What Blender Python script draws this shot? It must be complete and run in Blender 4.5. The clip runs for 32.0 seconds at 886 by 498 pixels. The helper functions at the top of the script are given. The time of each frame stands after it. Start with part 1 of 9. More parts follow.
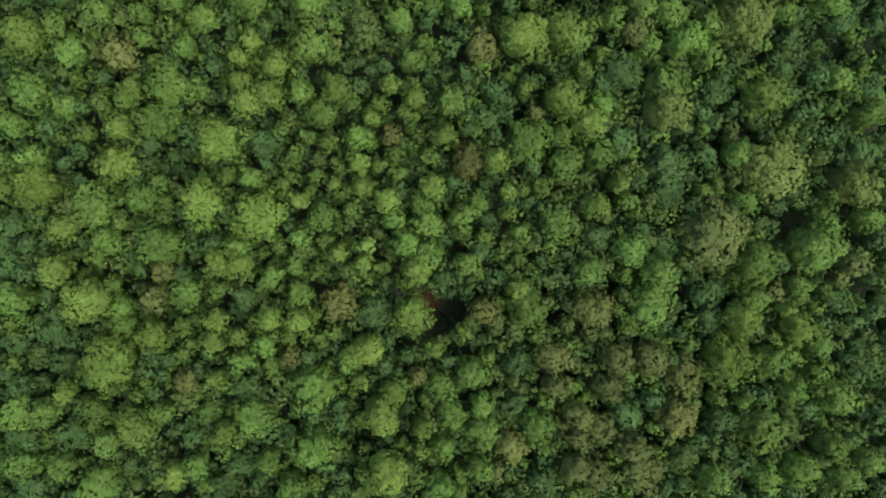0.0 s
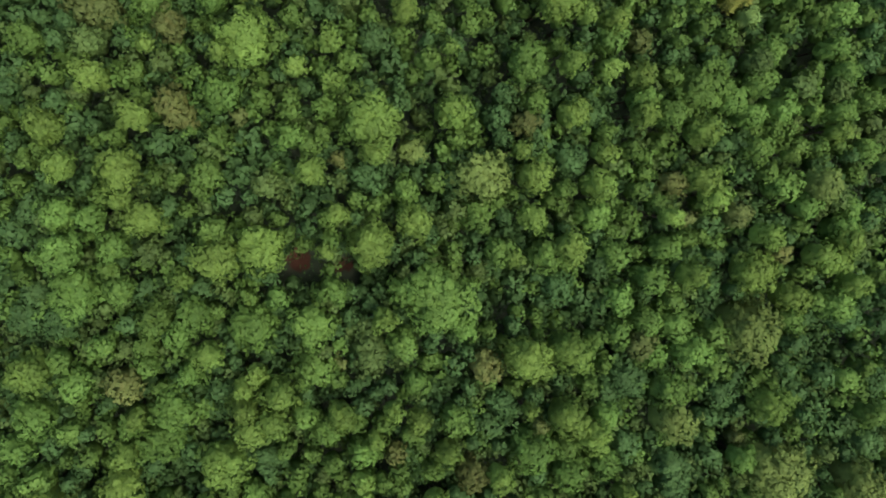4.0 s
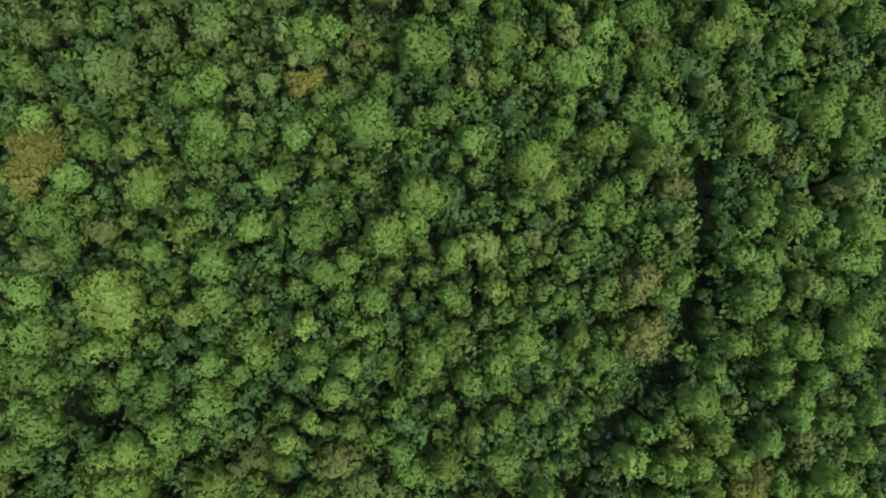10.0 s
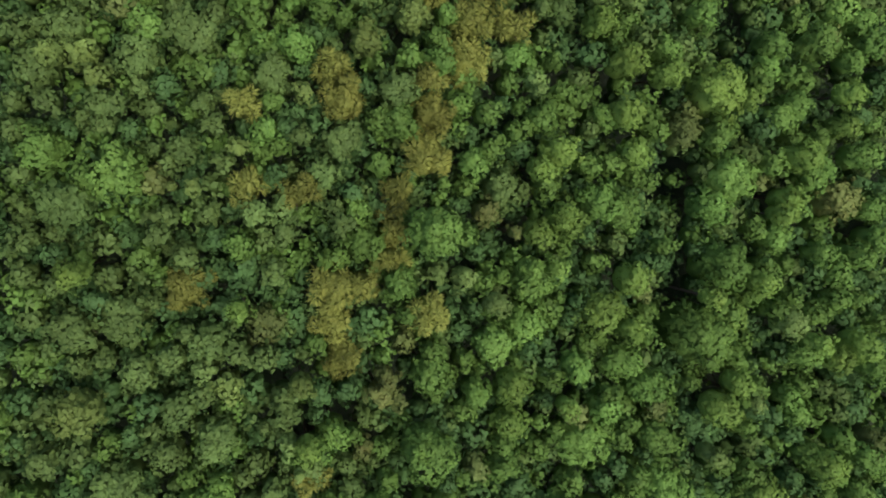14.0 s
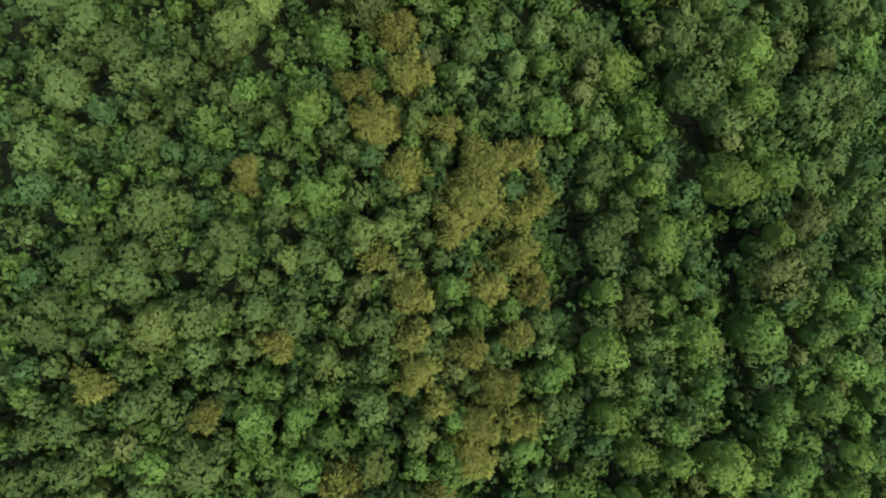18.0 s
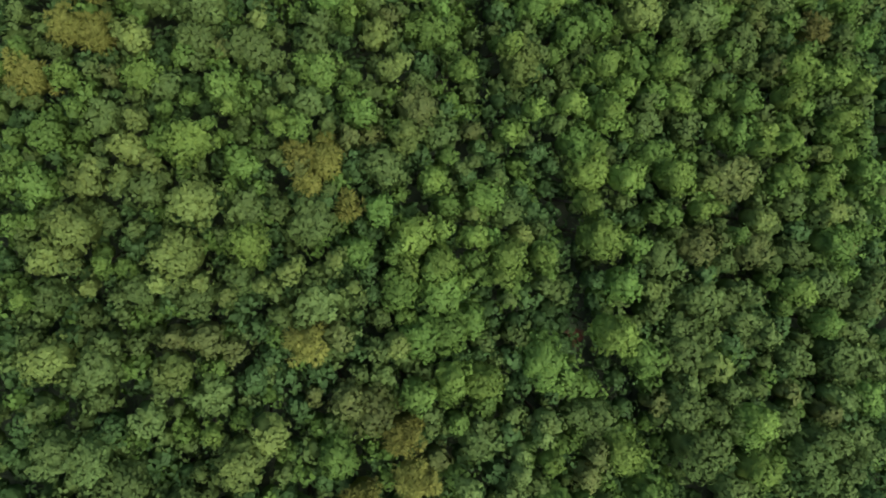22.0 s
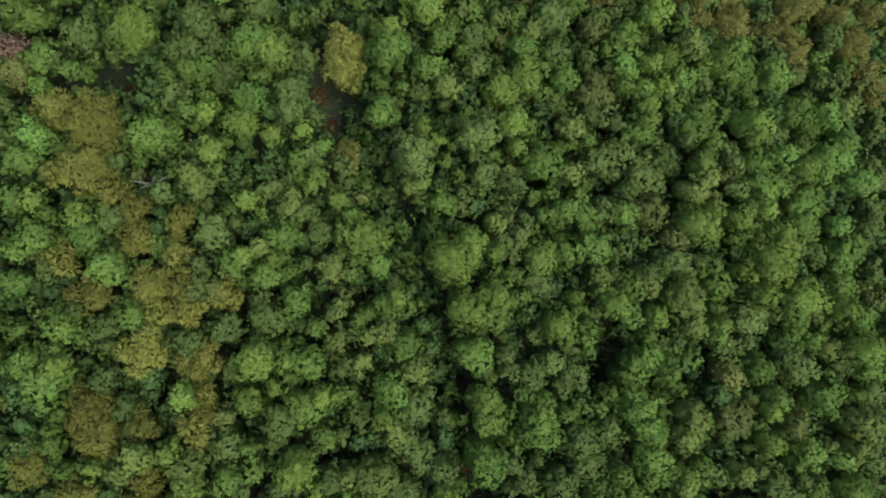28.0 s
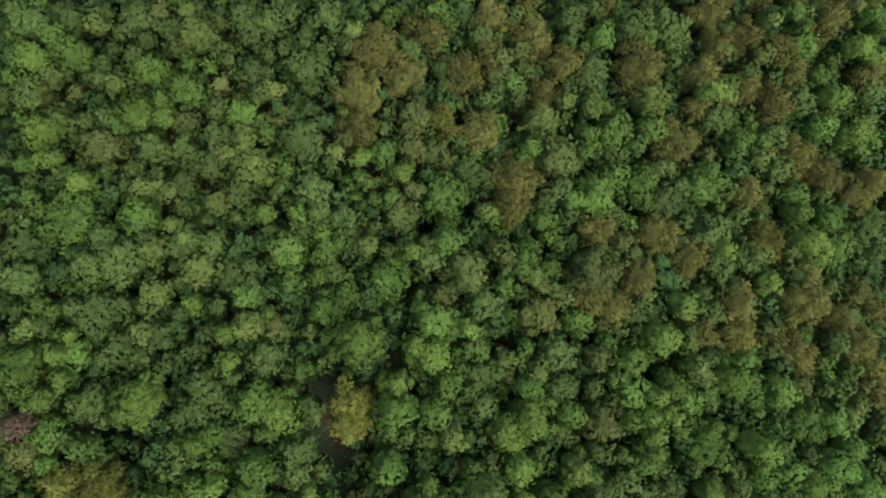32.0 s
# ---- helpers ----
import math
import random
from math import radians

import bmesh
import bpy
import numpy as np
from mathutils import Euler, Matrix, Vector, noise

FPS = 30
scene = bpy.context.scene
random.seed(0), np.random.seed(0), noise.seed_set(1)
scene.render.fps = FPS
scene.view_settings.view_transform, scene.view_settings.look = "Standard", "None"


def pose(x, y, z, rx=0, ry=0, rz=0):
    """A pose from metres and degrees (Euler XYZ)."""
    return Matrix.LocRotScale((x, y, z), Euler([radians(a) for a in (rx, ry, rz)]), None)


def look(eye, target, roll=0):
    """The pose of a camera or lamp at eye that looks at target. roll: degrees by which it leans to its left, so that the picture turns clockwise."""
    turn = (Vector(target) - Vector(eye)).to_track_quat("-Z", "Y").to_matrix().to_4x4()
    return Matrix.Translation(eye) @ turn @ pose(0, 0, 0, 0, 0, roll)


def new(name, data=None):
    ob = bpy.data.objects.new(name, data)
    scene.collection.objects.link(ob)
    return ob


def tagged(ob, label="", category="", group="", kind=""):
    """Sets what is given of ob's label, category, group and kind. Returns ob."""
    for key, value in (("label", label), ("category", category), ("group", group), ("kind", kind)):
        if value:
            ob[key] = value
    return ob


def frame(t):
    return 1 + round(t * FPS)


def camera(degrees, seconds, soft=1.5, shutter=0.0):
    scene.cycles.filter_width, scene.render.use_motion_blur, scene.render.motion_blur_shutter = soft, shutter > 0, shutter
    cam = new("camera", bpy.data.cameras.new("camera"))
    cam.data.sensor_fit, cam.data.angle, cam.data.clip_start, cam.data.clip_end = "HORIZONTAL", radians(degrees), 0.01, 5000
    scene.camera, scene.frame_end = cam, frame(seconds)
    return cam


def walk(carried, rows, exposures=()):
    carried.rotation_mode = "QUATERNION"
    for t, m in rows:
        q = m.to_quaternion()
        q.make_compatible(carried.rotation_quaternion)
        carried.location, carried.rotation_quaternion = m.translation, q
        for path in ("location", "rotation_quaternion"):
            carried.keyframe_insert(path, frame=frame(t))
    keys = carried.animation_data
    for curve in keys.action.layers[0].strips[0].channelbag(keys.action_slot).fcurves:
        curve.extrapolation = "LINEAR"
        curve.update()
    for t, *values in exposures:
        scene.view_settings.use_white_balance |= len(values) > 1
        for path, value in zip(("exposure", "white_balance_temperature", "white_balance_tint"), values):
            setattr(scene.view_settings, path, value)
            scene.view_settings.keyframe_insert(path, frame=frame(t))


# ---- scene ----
# A survey flight straight over a wooded hillside, the camera pointing down.
cam = camera(62.0, 32.0, soft=2.0)
WAY = [0, 1, 2, 3, 3.5, 5.5, 6, 7, 8, 9, 10, 11, 12, 13, 14, 14.5, 16.5, 17, 18, 19, 20, 21, 22, 23, 24, 25, 25.5, 27.5, 28, 29, 30, 31, 32]


def flown(t):
    """The flight sinks gently along the ridge, the camera leaning to one side and slightly back."""
    s = (t - 16) / 16
    leaning = pose(0, 0, 150, -6, 0, 0) @ pose(0, 0, 0, 0, -13, 0)
    return leaning @ pose(-0.137 * t - 0.129 * s * s, 7.8 * t + 0.104 * (s * s - 1) - (s ** 3 - s), 0, 0.286, 0, 0)


walk(cam, [(t, flown(t)) for t in WAY], [(0, -0.03), (10, 0.02), (20, -0.05), (28, -0.13), (32, -0.19)])

# ---- light: bright overcast, the sun spread by cloud into a wide soft glow ----
SUN_UP, SUN_ROUND = 75.0, 125.0
sky_world = bpy.data.worlds.new("sky")
scene.world = sky_world
sky_world.use_nodes = True
wn = sky_world.node_tree
sky = wn.nodes.new("ShaderNodeTexSky")
sky.sky_type, sky.sun_disc = "NISHITA", False
sky.sun_elevation, sky.sun_rotation = radians(SUN_UP), radians(SUN_ROUND)
sky.dust_density, sky.air_density = 3.0, 1.0
wn.nodes["Background"].inputs["Strength"].default_value = 0.2
wn.links.new(sky.outputs["Color"], wn.nodes["Background"].inputs["Color"])
sun = new("sun", bpy.data.lights.new("sun", "SUN"))
sun.data.energy, sun.data.angle, sun.data.color = 2.7, radians(38), (1.0, 0.95, 0.86)
sun_way = Vector((math.sin(radians(SUN_ROUND)) * math.cos(radians(SUN_UP)), math.cos(radians(SUN_ROUND)) * math.cos(radians(SUN_UP)), math.sin(radians(SUN_UP))))
sun.matrix_world = look(sun_way * 300, (0, 0, 0))

# ---- materials ----


def node(tree, kind, **inputs):
    n = tree.nodes.new(kind)
    for key, value in inputs.items():
        n.inputs[key.replace("_", " ")].default_value = value
    return n


def leaf_material(name, light, dark, tip, spread=0.2, through_leaf=0.15):
    """Foliage: each leaf between two greens, patches of a third colour, each tree a little off the next."""
    m = bpy.data.materials.new(name)
    m.use_nodes = True
    t = m.node_tree
    bsdf, out = t.nodes["Principled BSDF"], t.nodes["Material Output"]
    geo, info = t.nodes.new("ShaderNodeNewGeometry"), t.nodes.new("ShaderNodeObjectInfo")
    ramp = t.nodes.new("ShaderNodeMix")
    ramp.data_type = "RGBA"
    ramp.inputs["A"].default_value, ramp.inputs["B"].default_value = (*dark, 1), (*light, 1)
    t.links.new(geo.outputs["Random Per Island"], ramp.inputs["Factor"])
    coord = t.nodes.new("ShaderNodeTexCoord")
    patch = node(t, "ShaderNodeTexNoise", Scale=2.0, Detail=1.0)
    t.links.new(coord.outputs["Object"], patch.inputs["Vector"])
    step = node(t, "ShaderNodeMapRange", From_Min=0.46, From_Max=0.68, To_Min=0.0, To_Max=0.65)
    t.links.new(patch.outputs["Fac"], step.inputs["Value"])
    tipped = t.nodes.new("ShaderNodeMix")
    tipped.data_type = "RGBA"
    tipped.inputs["B"].default_value = (*tip, 1)
    t.links.new(step.outputs["Result"], tipped.inputs["Factor"])
    t.links.new(ramp.outputs["Result"], tipped.inputs["A"])
    hue = node(t, "ShaderNodeMapRange", To_Min=0.492, To_Max=0.501)
    val = node(t, "ShaderNodeMapRange", To_Min=1 - spread, To_Max=1 + spread)
    turn = t.nodes.new("ShaderNodeMath")
    turn.operation = "MULTIPLY"
    turn.inputs[1].default_value = 7.31
    wrap = t.nodes.new("ShaderNodeMath")
    wrap.operation = "FRACT"
    t.links.new(info.outputs["Random"], turn.inputs[0])
    t.links.new(turn.outputs[0], wrap.inputs[0])
    t.links.new(wrap.outputs[0], hue.inputs["Value"])
    t.links.new(info.outputs["Random"], val.inputs["Value"])
    stand = node(t, "ShaderNodeTexNoise", Scale=0.33, Detail=1.0)
    t.links.new(geo.outputs["Position"], stand.inputs["Vector"])
    shift = node(t, "ShaderNodeMapRange", From_Min=0.3, From_Max=0.7, To_Min=0.82, To_Max=1.18)
    t.links.new(stand.outputs["Fac"], shift.inputs["Value"])
    value = t.nodes.new("ShaderNodeMath")
    value.operation = "MULTIPLY"
    t.links.new(val.outputs["Result"], value.inputs[0])
    t.links.new(shift.outputs["Result"], value.inputs[1])
    hsv = t.nodes.new("ShaderNodeHueSaturation")
    t.links.new(hue.outputs["Result"], hsv.inputs["Hue"])
    t.links.new(value.outputs[0], hsv.inputs["Value"])
    t.links.new(tipped.outputs["Result"], hsv.inputs["Color"])
    t.links.new(hsv.outputs["Color"], bsdf.inputs["Base Color"])
    bsdf.inputs["Roughness"].default_value = 0.5
    bsdf.inputs["Specular IOR Level"].default_value = 0.05
    glow = t.nodes.new("ShaderNodeBsdfTranslucent")
    t.links.new(hsv.outputs["Color"], glow.inputs["Color"])
    both = t.nodes.new("ShaderNodeMixShader")
    both.inputs["Fac"].default_value = through_leaf
    t.links.new(bsdf.outputs["BSDF"], both.inputs[1])
    t.links.new(glow.outputs["BSDF"], both.inputs[2])
    t.links.new(both.outputs["Shader"], out.inputs["Surface"])
    return m


def rough_material(name, stops, scale, bump=0.4, rough=0.9):
    """Bark and soil: noise at two scales through three colours, with relief."""
    m = bpy.data.materials.new(name)
    m.use_nodes = True
    t = m.node_tree
    bsdf = t.nodes["Principled BSDF"]
    coord = t.nodes.new("ShaderNodeTexCoord")
    big = node(t, "ShaderNodeTexNoise", Scale=scale * 0.15, Detail=4.0)
    fine = node(t, "ShaderNodeTexNoise", Scale=scale, Detail=8.0, Roughness=0.7)
    add = t.nodes.new("ShaderNodeMath")
    add.operation = "ADD"
    half = t.nodes.new("ShaderNodeMath")
    half.operation = "MULTIPLY"
    half.inputs[1].default_value = 0.5
    ramp = t.nodes.new("ShaderNodeValToRGB")
    ramp.color_ramp.elements.new(0.5)
    for k, (at, c) in enumerate(stops):
        ramp.color_ramp.elements[k].position, ramp.color_ramp.elements[k].color = at, (*c, 1)
    for n in (big, fine):
        t.links.new(coord.outputs["Object"], n.inputs["Vector"])
    t.links.new(big.outputs["Fac"], add.inputs[0])
    t.links.new(fine.outputs["Fac"], add.inputs[1])
    t.links.new(add.outputs[0], half.inputs[0])
    t.links.new(half.outputs[0], ramp.inputs["Fac"])
    t.links.new(ramp.outputs["Color"], bsdf.inputs["Base Color"])
    relief = node(t, "ShaderNodeBump", Strength=bump, Distance=0.1)
    t.links.new(fine.outputs["Fac"], relief.inputs["Height"])
    t.links.new(relief.outputs["Normal"], bsdf.inputs["Normal"])
    bsdf.inputs["Roughness"].default_value = rough
    bsdf.inputs["Specular IOR Level"].default_value = 0.05
    return m


FLOOR = rough_material("leaf_litter_and_moss", ((0.35, (0.034, 0.052, 0.032)), (0.5, (0.05, 0.07, 0.042)), (0.66, (0.075, 0.084, 0.052))), 3.0)


def lay_soil(m):
    """Red soil shows through the litter where the mesh says that it lies bare, with a ragged edge."""
    t = m.node_tree
    bsdf = t.nodes["Principled BSDF"]
    litter = bsdf.inputs["Base Color"].links[0].from_socket
    where = t.nodes.new("ShaderNodeAttribute")
    where.attribute_name = "bare"
    ragged = node(t, "ShaderNodeTexNoise", Scale=1.3, Detail=6.0)
    coord = t.nodes.new("ShaderNodeTexCoord")
    t.links.new(coord.outputs["Object"], ragged.inputs["Vector"])
    total = t.nodes.new("ShaderNodeMath")
    total.operation = "ADD"
    t.links.new(where.outputs["Fac"], total.inputs[0])
    t.links.new(ragged.outputs["Fac"], total.inputs[1])
    edge = node(t, "ShaderNodeMapRange", From_Min=0.85, From_Max=1.05)
    t.links.new(total.outputs[0], edge.inputs["Value"])
    earth = t.nodes.new("ShaderNodeMix")
    earth.data_type = "RGBA"
    earth.inputs["A"].default_value, earth.inputs["B"].default_value = (0.045, 0.022, 0.014, 1), (0.125, 0.056, 0.036, 1)
    t.links.new(ragged.outputs["Fac"], earth.inputs["Factor"])
    mix = t.nodes.new("ShaderNodeMix")
    mix.data_type = "RGBA"
    t.links.new(edge.outputs["Result"], mix.inputs["Factor"])
    t.links.new(litter, mix.inputs["A"])
    t.links.new(earth.outputs["Result"], mix.inputs["B"])
    t.links.new(mix.outputs["Result"], bsdf.inputs["Base Color"])


lay_soil(FLOOR)
BARK = rough_material("bark", ((0.3, (0.04, 0.03, 0.022)), (0.5, (0.1, 0.08, 0.06)), (0.7, (0.2, 0.17, 0.13))), 9.0)
DEAD_WOOD = rough_material("bleached_wood", ((0.3, (0.14, 0.13, 0.11)), (0.5, (0.27, 0.25, 0.21)), (0.7, (0.4, 0.37, 0.32))), 9.0)

LEAVES = {
    "green": leaf_material("green_leaves", (0.124, 0.234, 0.050), (0.082, 0.154, 0.033), (0.149, 0.267, 0.055)),
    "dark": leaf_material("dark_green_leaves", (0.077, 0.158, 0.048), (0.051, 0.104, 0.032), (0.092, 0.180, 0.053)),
    "bright": leaf_material("bright_green_leaves", (0.154, 0.256, 0.052), (0.102, 0.169, 0.034), (0.182, 0.287, 0.056)),
    "light_olive": leaf_material("light_olive_leaves", (0.155, 0.226, 0.056), (0.102, 0.149, 0.037), (0.183, 0.253, 0.062)),
    "olive": leaf_material("olive_leaves", (0.110, 0.182, 0.050), (0.073, 0.120, 0.033), (0.132, 0.207, 0.055)),
    "bronze_olive": leaf_material("olive_brown_leaves", (0.128, 0.174, 0.050), (0.084, 0.115, 0.033), (0.143, 0.177, 0.053)),
    "bronze": leaf_material("bronze_leaves", (0.142, 0.180, 0.050), (0.099, 0.126, 0.035), (0.168, 0.176, 0.053)),
    "feathery": leaf_material("feathery_needles", (0.218, 0.248, 0.056), (0.144, 0.164, 0.037), (0.235, 0.248, 0.059)),
    "brown_feathery": leaf_material("brownish_needles", (0.202, 0.218, 0.060), (0.133, 0.144, 0.040), (0.212, 0.218, 0.063)),
    "pale": leaf_material("pale_green_leaves", (0.164, 0.256, 0.070), (0.108, 0.169, 0.046), (0.194, 0.287, 0.077)),
    "dry": leaf_material("dry_brown_leaves", (0.240, 0.177, 0.118), (0.120, 0.088, 0.059), (0.288, 0.202, 0.130)),
}
LABELS = {
    "green": "leafy broadleaf tree with a lumpy bright green crown",
    "dark": "dense broadleaf tree with a dark green crown",
    "bright": "broadleaf tree with a fresh light green crown",
    "light_olive": "broadleaf tree with a light yellowish olive crown",
    "olive": "broadleaf tree with a small-leaved olive green crown",
    "bronze_olive": "broadleaf tree with a dull olive brown crown",
    "bronze": "broadleaf tree with bronze and reddish leaf tips",
    "feathery": "feathery tree with a soft khaki yellow needle crown",
    "brown_feathery": "feathery tree with a dull brownish olive needle crown",
    "pale": "young tree with pale silvery green leaves",
    "dry": "withered tree with a dry pinkish brown crown",
}

NAMES = {"feathery": "feathery_tree", "brown_feathery": "brown_feathery_tree", "bright": "bright_broadleaf_tree", "light_olive": "light_olive_tree", "green": "broadleaf_tree", "dark": "dark_broadleaf_tree", "olive": "olive_leaved_tree", "bronze_olive": "brown_leaved_tree", "bronze": "bronze_leaved_tree", "pale": "pale_leaved_tree", "dry": "withered_tree"}

# ---- the hillside ----


def canopy(x, y):
    """Height of the treetops: the back of a ridge that rises a little and then falls away."""
    a, b = min(max((x - 16) / 30, -1.8), 1.8), min(max((y - 118) / 125, -1.25), 1.25)
    return 82.839 + 0.340 * a - 11.310 * b - 0.504 * a ** 2 - 1.841 * a * b - 20.645 * b ** 2 - 0.004 * a ** 2 * b + 2.956 * a * b ** 2 + 0.747 * b ** 3 + 7.102 * b ** 4 - 0.086 * a * b ** 3


STAND = 10.0


def ground(x, y):
    return canopy(x, y) - STAND + 0.5 * noise.noise((x * 0.08, y * 0.08, 3.0))


def belt(x, y):
    """Whether a place lies in the strip that the flight passes over closely."""
    clear = 153 - 0.105 * y - canopy(x, y)
    return -50 < y < 282 and -5 - 0.34 * clear < x < 2 + 0.99 * clear


def mesh_from(name, verts, faces, material, smooth=False, facing=None):
    """A mesh from arrays of vertices and of faces that all have the same number of corners; facing: the way each vertex is turned."""
    verts, faces = np.asarray(verts, dtype=np.float32), np.asarray(faces, dtype=np.int32)
    n, k = faces.shape
    me = bpy.data.meshes.new(name)
    me.vertices.add(len(verts))
    me.vertices.foreach_set("co", verts.ravel())
    me.loops.add(n * k)
    me.loops.foreach_set("vertex_index", faces.ravel())
    me.polygons.add(n)
    me.polygons.foreach_set("loop_start", np.arange(0, n * k, k, dtype=np.int32))
    me.polygons.foreach_set("use_smooth", np.full(n, smooth))
    me.update(calc_edges=True)
    me.materials.append(material)
    if facing is not None:
        me.normals_split_custom_set_from_vertices(np.asarray(facing, dtype=np.float32))
    return me


def build_ground():
    far = [70, 90, 130, 200, 350, 700, 1500, 3000]
    xs = [15 - v for v in reversed(far)] + list(np.arange(-45, 80, 1.0)) + [15 + v for v in far]
    ys = [-v for v in reversed(far)] + list(np.arange(-60, 311, 1.0)) + [240 + v for v in far[1:]]
    verts = [(x, y, ground(x, y)) for y in ys for x in xs]
    w = len(xs)
    faces = [(j * w + i, j * w + i + 1, (j + 1) * w + i + 1, (j + 1) * w + i) for j in range(len(ys) - 1) for i in range(w - 1)]
    me = mesh_from("ground", verts, faces, FLOOR, True)
    bare_at = me.attributes.new("bare", "FLOAT", "POINT")
    for k, (x, y, z) in enumerate(verts):
        near = [math.hypot(a - x, b - y) / c for a, b, c, bare in openings if bare and abs(a - x) < 9 and abs(b - y) < 9]
        bare_at.data[k].value = max(0.0, 1.25 - min(near)) if near else 0.0
    tagged(new("ground", me), "sloping forest floor of red soil and leaf litter", "ground", kind="structure")


# ---- how a tree is made ----
rng = np.random.default_rng(7)


def foliage(name, crowns_in, material):
    """One mesh of leaves and of the masses under them."""
    v, f, n = joined([piece for pair in crowns_in for piece in pair])
    return mesh_from(name, v, f, material, True, n)


def unit(v):
    return v / np.maximum(np.linalg.norm(v, axis=-1, keepdims=True), 1e-6)


def kites(base, along, face, length, width, fold=0.12):
    """One four-cornered leaf at each base: it runs along its way, lies across the face's normal and is slightly cupped."""
    n = len(base)
    side = unit(np.cross(along, face)) * (width / 2)[:, None]
    lift = face * (fold * length)[:, None]
    mid = base + along * (length * 0.55)[:, None]
    verts = np.stack([base, mid + side + lift * 0.5, base + along * length[:, None] - lift, mid - side + lift * 0.5], 1).reshape(-1, 3)
    q = np.arange(n)[:, None] * 4
    return verts, np.concatenate([q + np.array([0, 1, 2]), q + np.array([0, 2, 3])])


def rosettes(at, up, length, leaves, slim, droop=1.0):
    """A spray of leaves at each place, spread round its outward way and drooping at the tips like a small cap."""
    n = len(at)
    t1 = unit(np.cross(up, rng.normal(0, 1, (n, 3))))
    t2 = np.cross(up, t1)
    verts, faces = [at + up * (0.35 * length)[:, None]], []
    base = np.arange(n)
    for k in range(leaves):
        a = k * 6.2832 / leaves + rng.normal(0, 0.3, n)
        d = rng.uniform(0.15, droop, n)
        flat = t1 * np.cos(a)[:, None] + t2 * np.sin(a)[:, None]
        way = flat * np.cos(d)[:, None] - up * np.sin(d)[:, None]
        side = np.cross(way, up + 0.25 * rng.normal(0, 1, (n, 3)))
        size = length * rng.uniform(0.7, 1.25, n)
        half = unit(side) * (size * slim * 0.5)[:, None]
        mid = verts[0] + way * (size * 0.6)[:, None] + up * (0.05 * size)[:, None]
        first = n * (1 + 3 * k)
        verts += [mid + half, verts[0] + way * size[:, None] - up * (0.06 * size)[:, None], mid - half]
        faces += [np.stack([base, first + base, first + n + base], 1), np.stack([base, first + n + base, first + 2 * n + base], 1)]
    return np.concatenate(verts), np.concatenate(faces)


def profile(th, radius, deep):
    """A crown's outline from its top down: broad above, steep at the rim, drawn in again below."""
    return radius * np.sin(th) ** np.where(th < 1.5708, 0.72, 1.0), -deep * (1 - np.cos(th)) ** 1.3


def shell(radius, tall, spacing, low=1.85):
    """Places spread evenly over a rounded crown with its top at z = 0, and the ways that they face."""
    th = np.linspace(0.03, low, 80)
    deep = tall * radius
    r, z = profile(th, radius, deep)
    dr, dz = np.gradient(r), np.gradient(z)
    total = np.cumsum(np.hypot(dr, dz) * r * np.where(th < 0.8, 1.45, np.where(th < 1.3, 1.05, 0.6))) * 6.2832
    n = max(12, int(total[-1] / spacing ** 2))
    at = (np.arange(n) + 0.5) / n * total[-1]
    r, z, dr, dz = (np.interp(at, total, v) for v in (r, z, dr, dz))
    an = np.arange(n) * 2.39996 + rng.normal(0, 0.1, n)
    turn = rng.uniform(0, 6.28, 3)
    edge = 1 + 0.12 * np.sin(2 * an + turn[0]) + 0.10 * np.sin(3 * an + turn[1]) + 0.07 * np.sin(5 * an + turn[2])
    p = np.stack([r * edge * np.cos(an), r * edge * np.sin(an), z], 1)
    return p, unit(np.stack([-dz * np.cos(an), -dz * np.sin(an), dr], 1))


def inner(radius, tall, sunk, sides=8):
    """The shaded mass of twigs and leaves inside a crown."""
    turn = rng.uniform(0, 6.28)
    verts, faces = [(0, 0, -sunk)], []
    for k, th in enumerate((0.5, 1.0, 1.6)):
        r, z = profile(np.array(th), radius, tall * radius)
        for a in range(sides):
            t, s = turn + (a + 0.5 * k) * 6.2832 / sides, rng.uniform(0.86, 1.06)
            verts.append((float(r) * s * math.cos(t), float(r) * s * math.sin(t), float(z) - sunk))
    for a in range(sides):
        b = (a + 1) % sides
        faces.append((0, 1 + a, 1 + b))
        for k in (1, 1 + sides):
            faces += [(k + a, k + sides + a, k + sides + b), (k + a, k + sides + b, k + b)]
    return np.array(verts), np.array(faces)


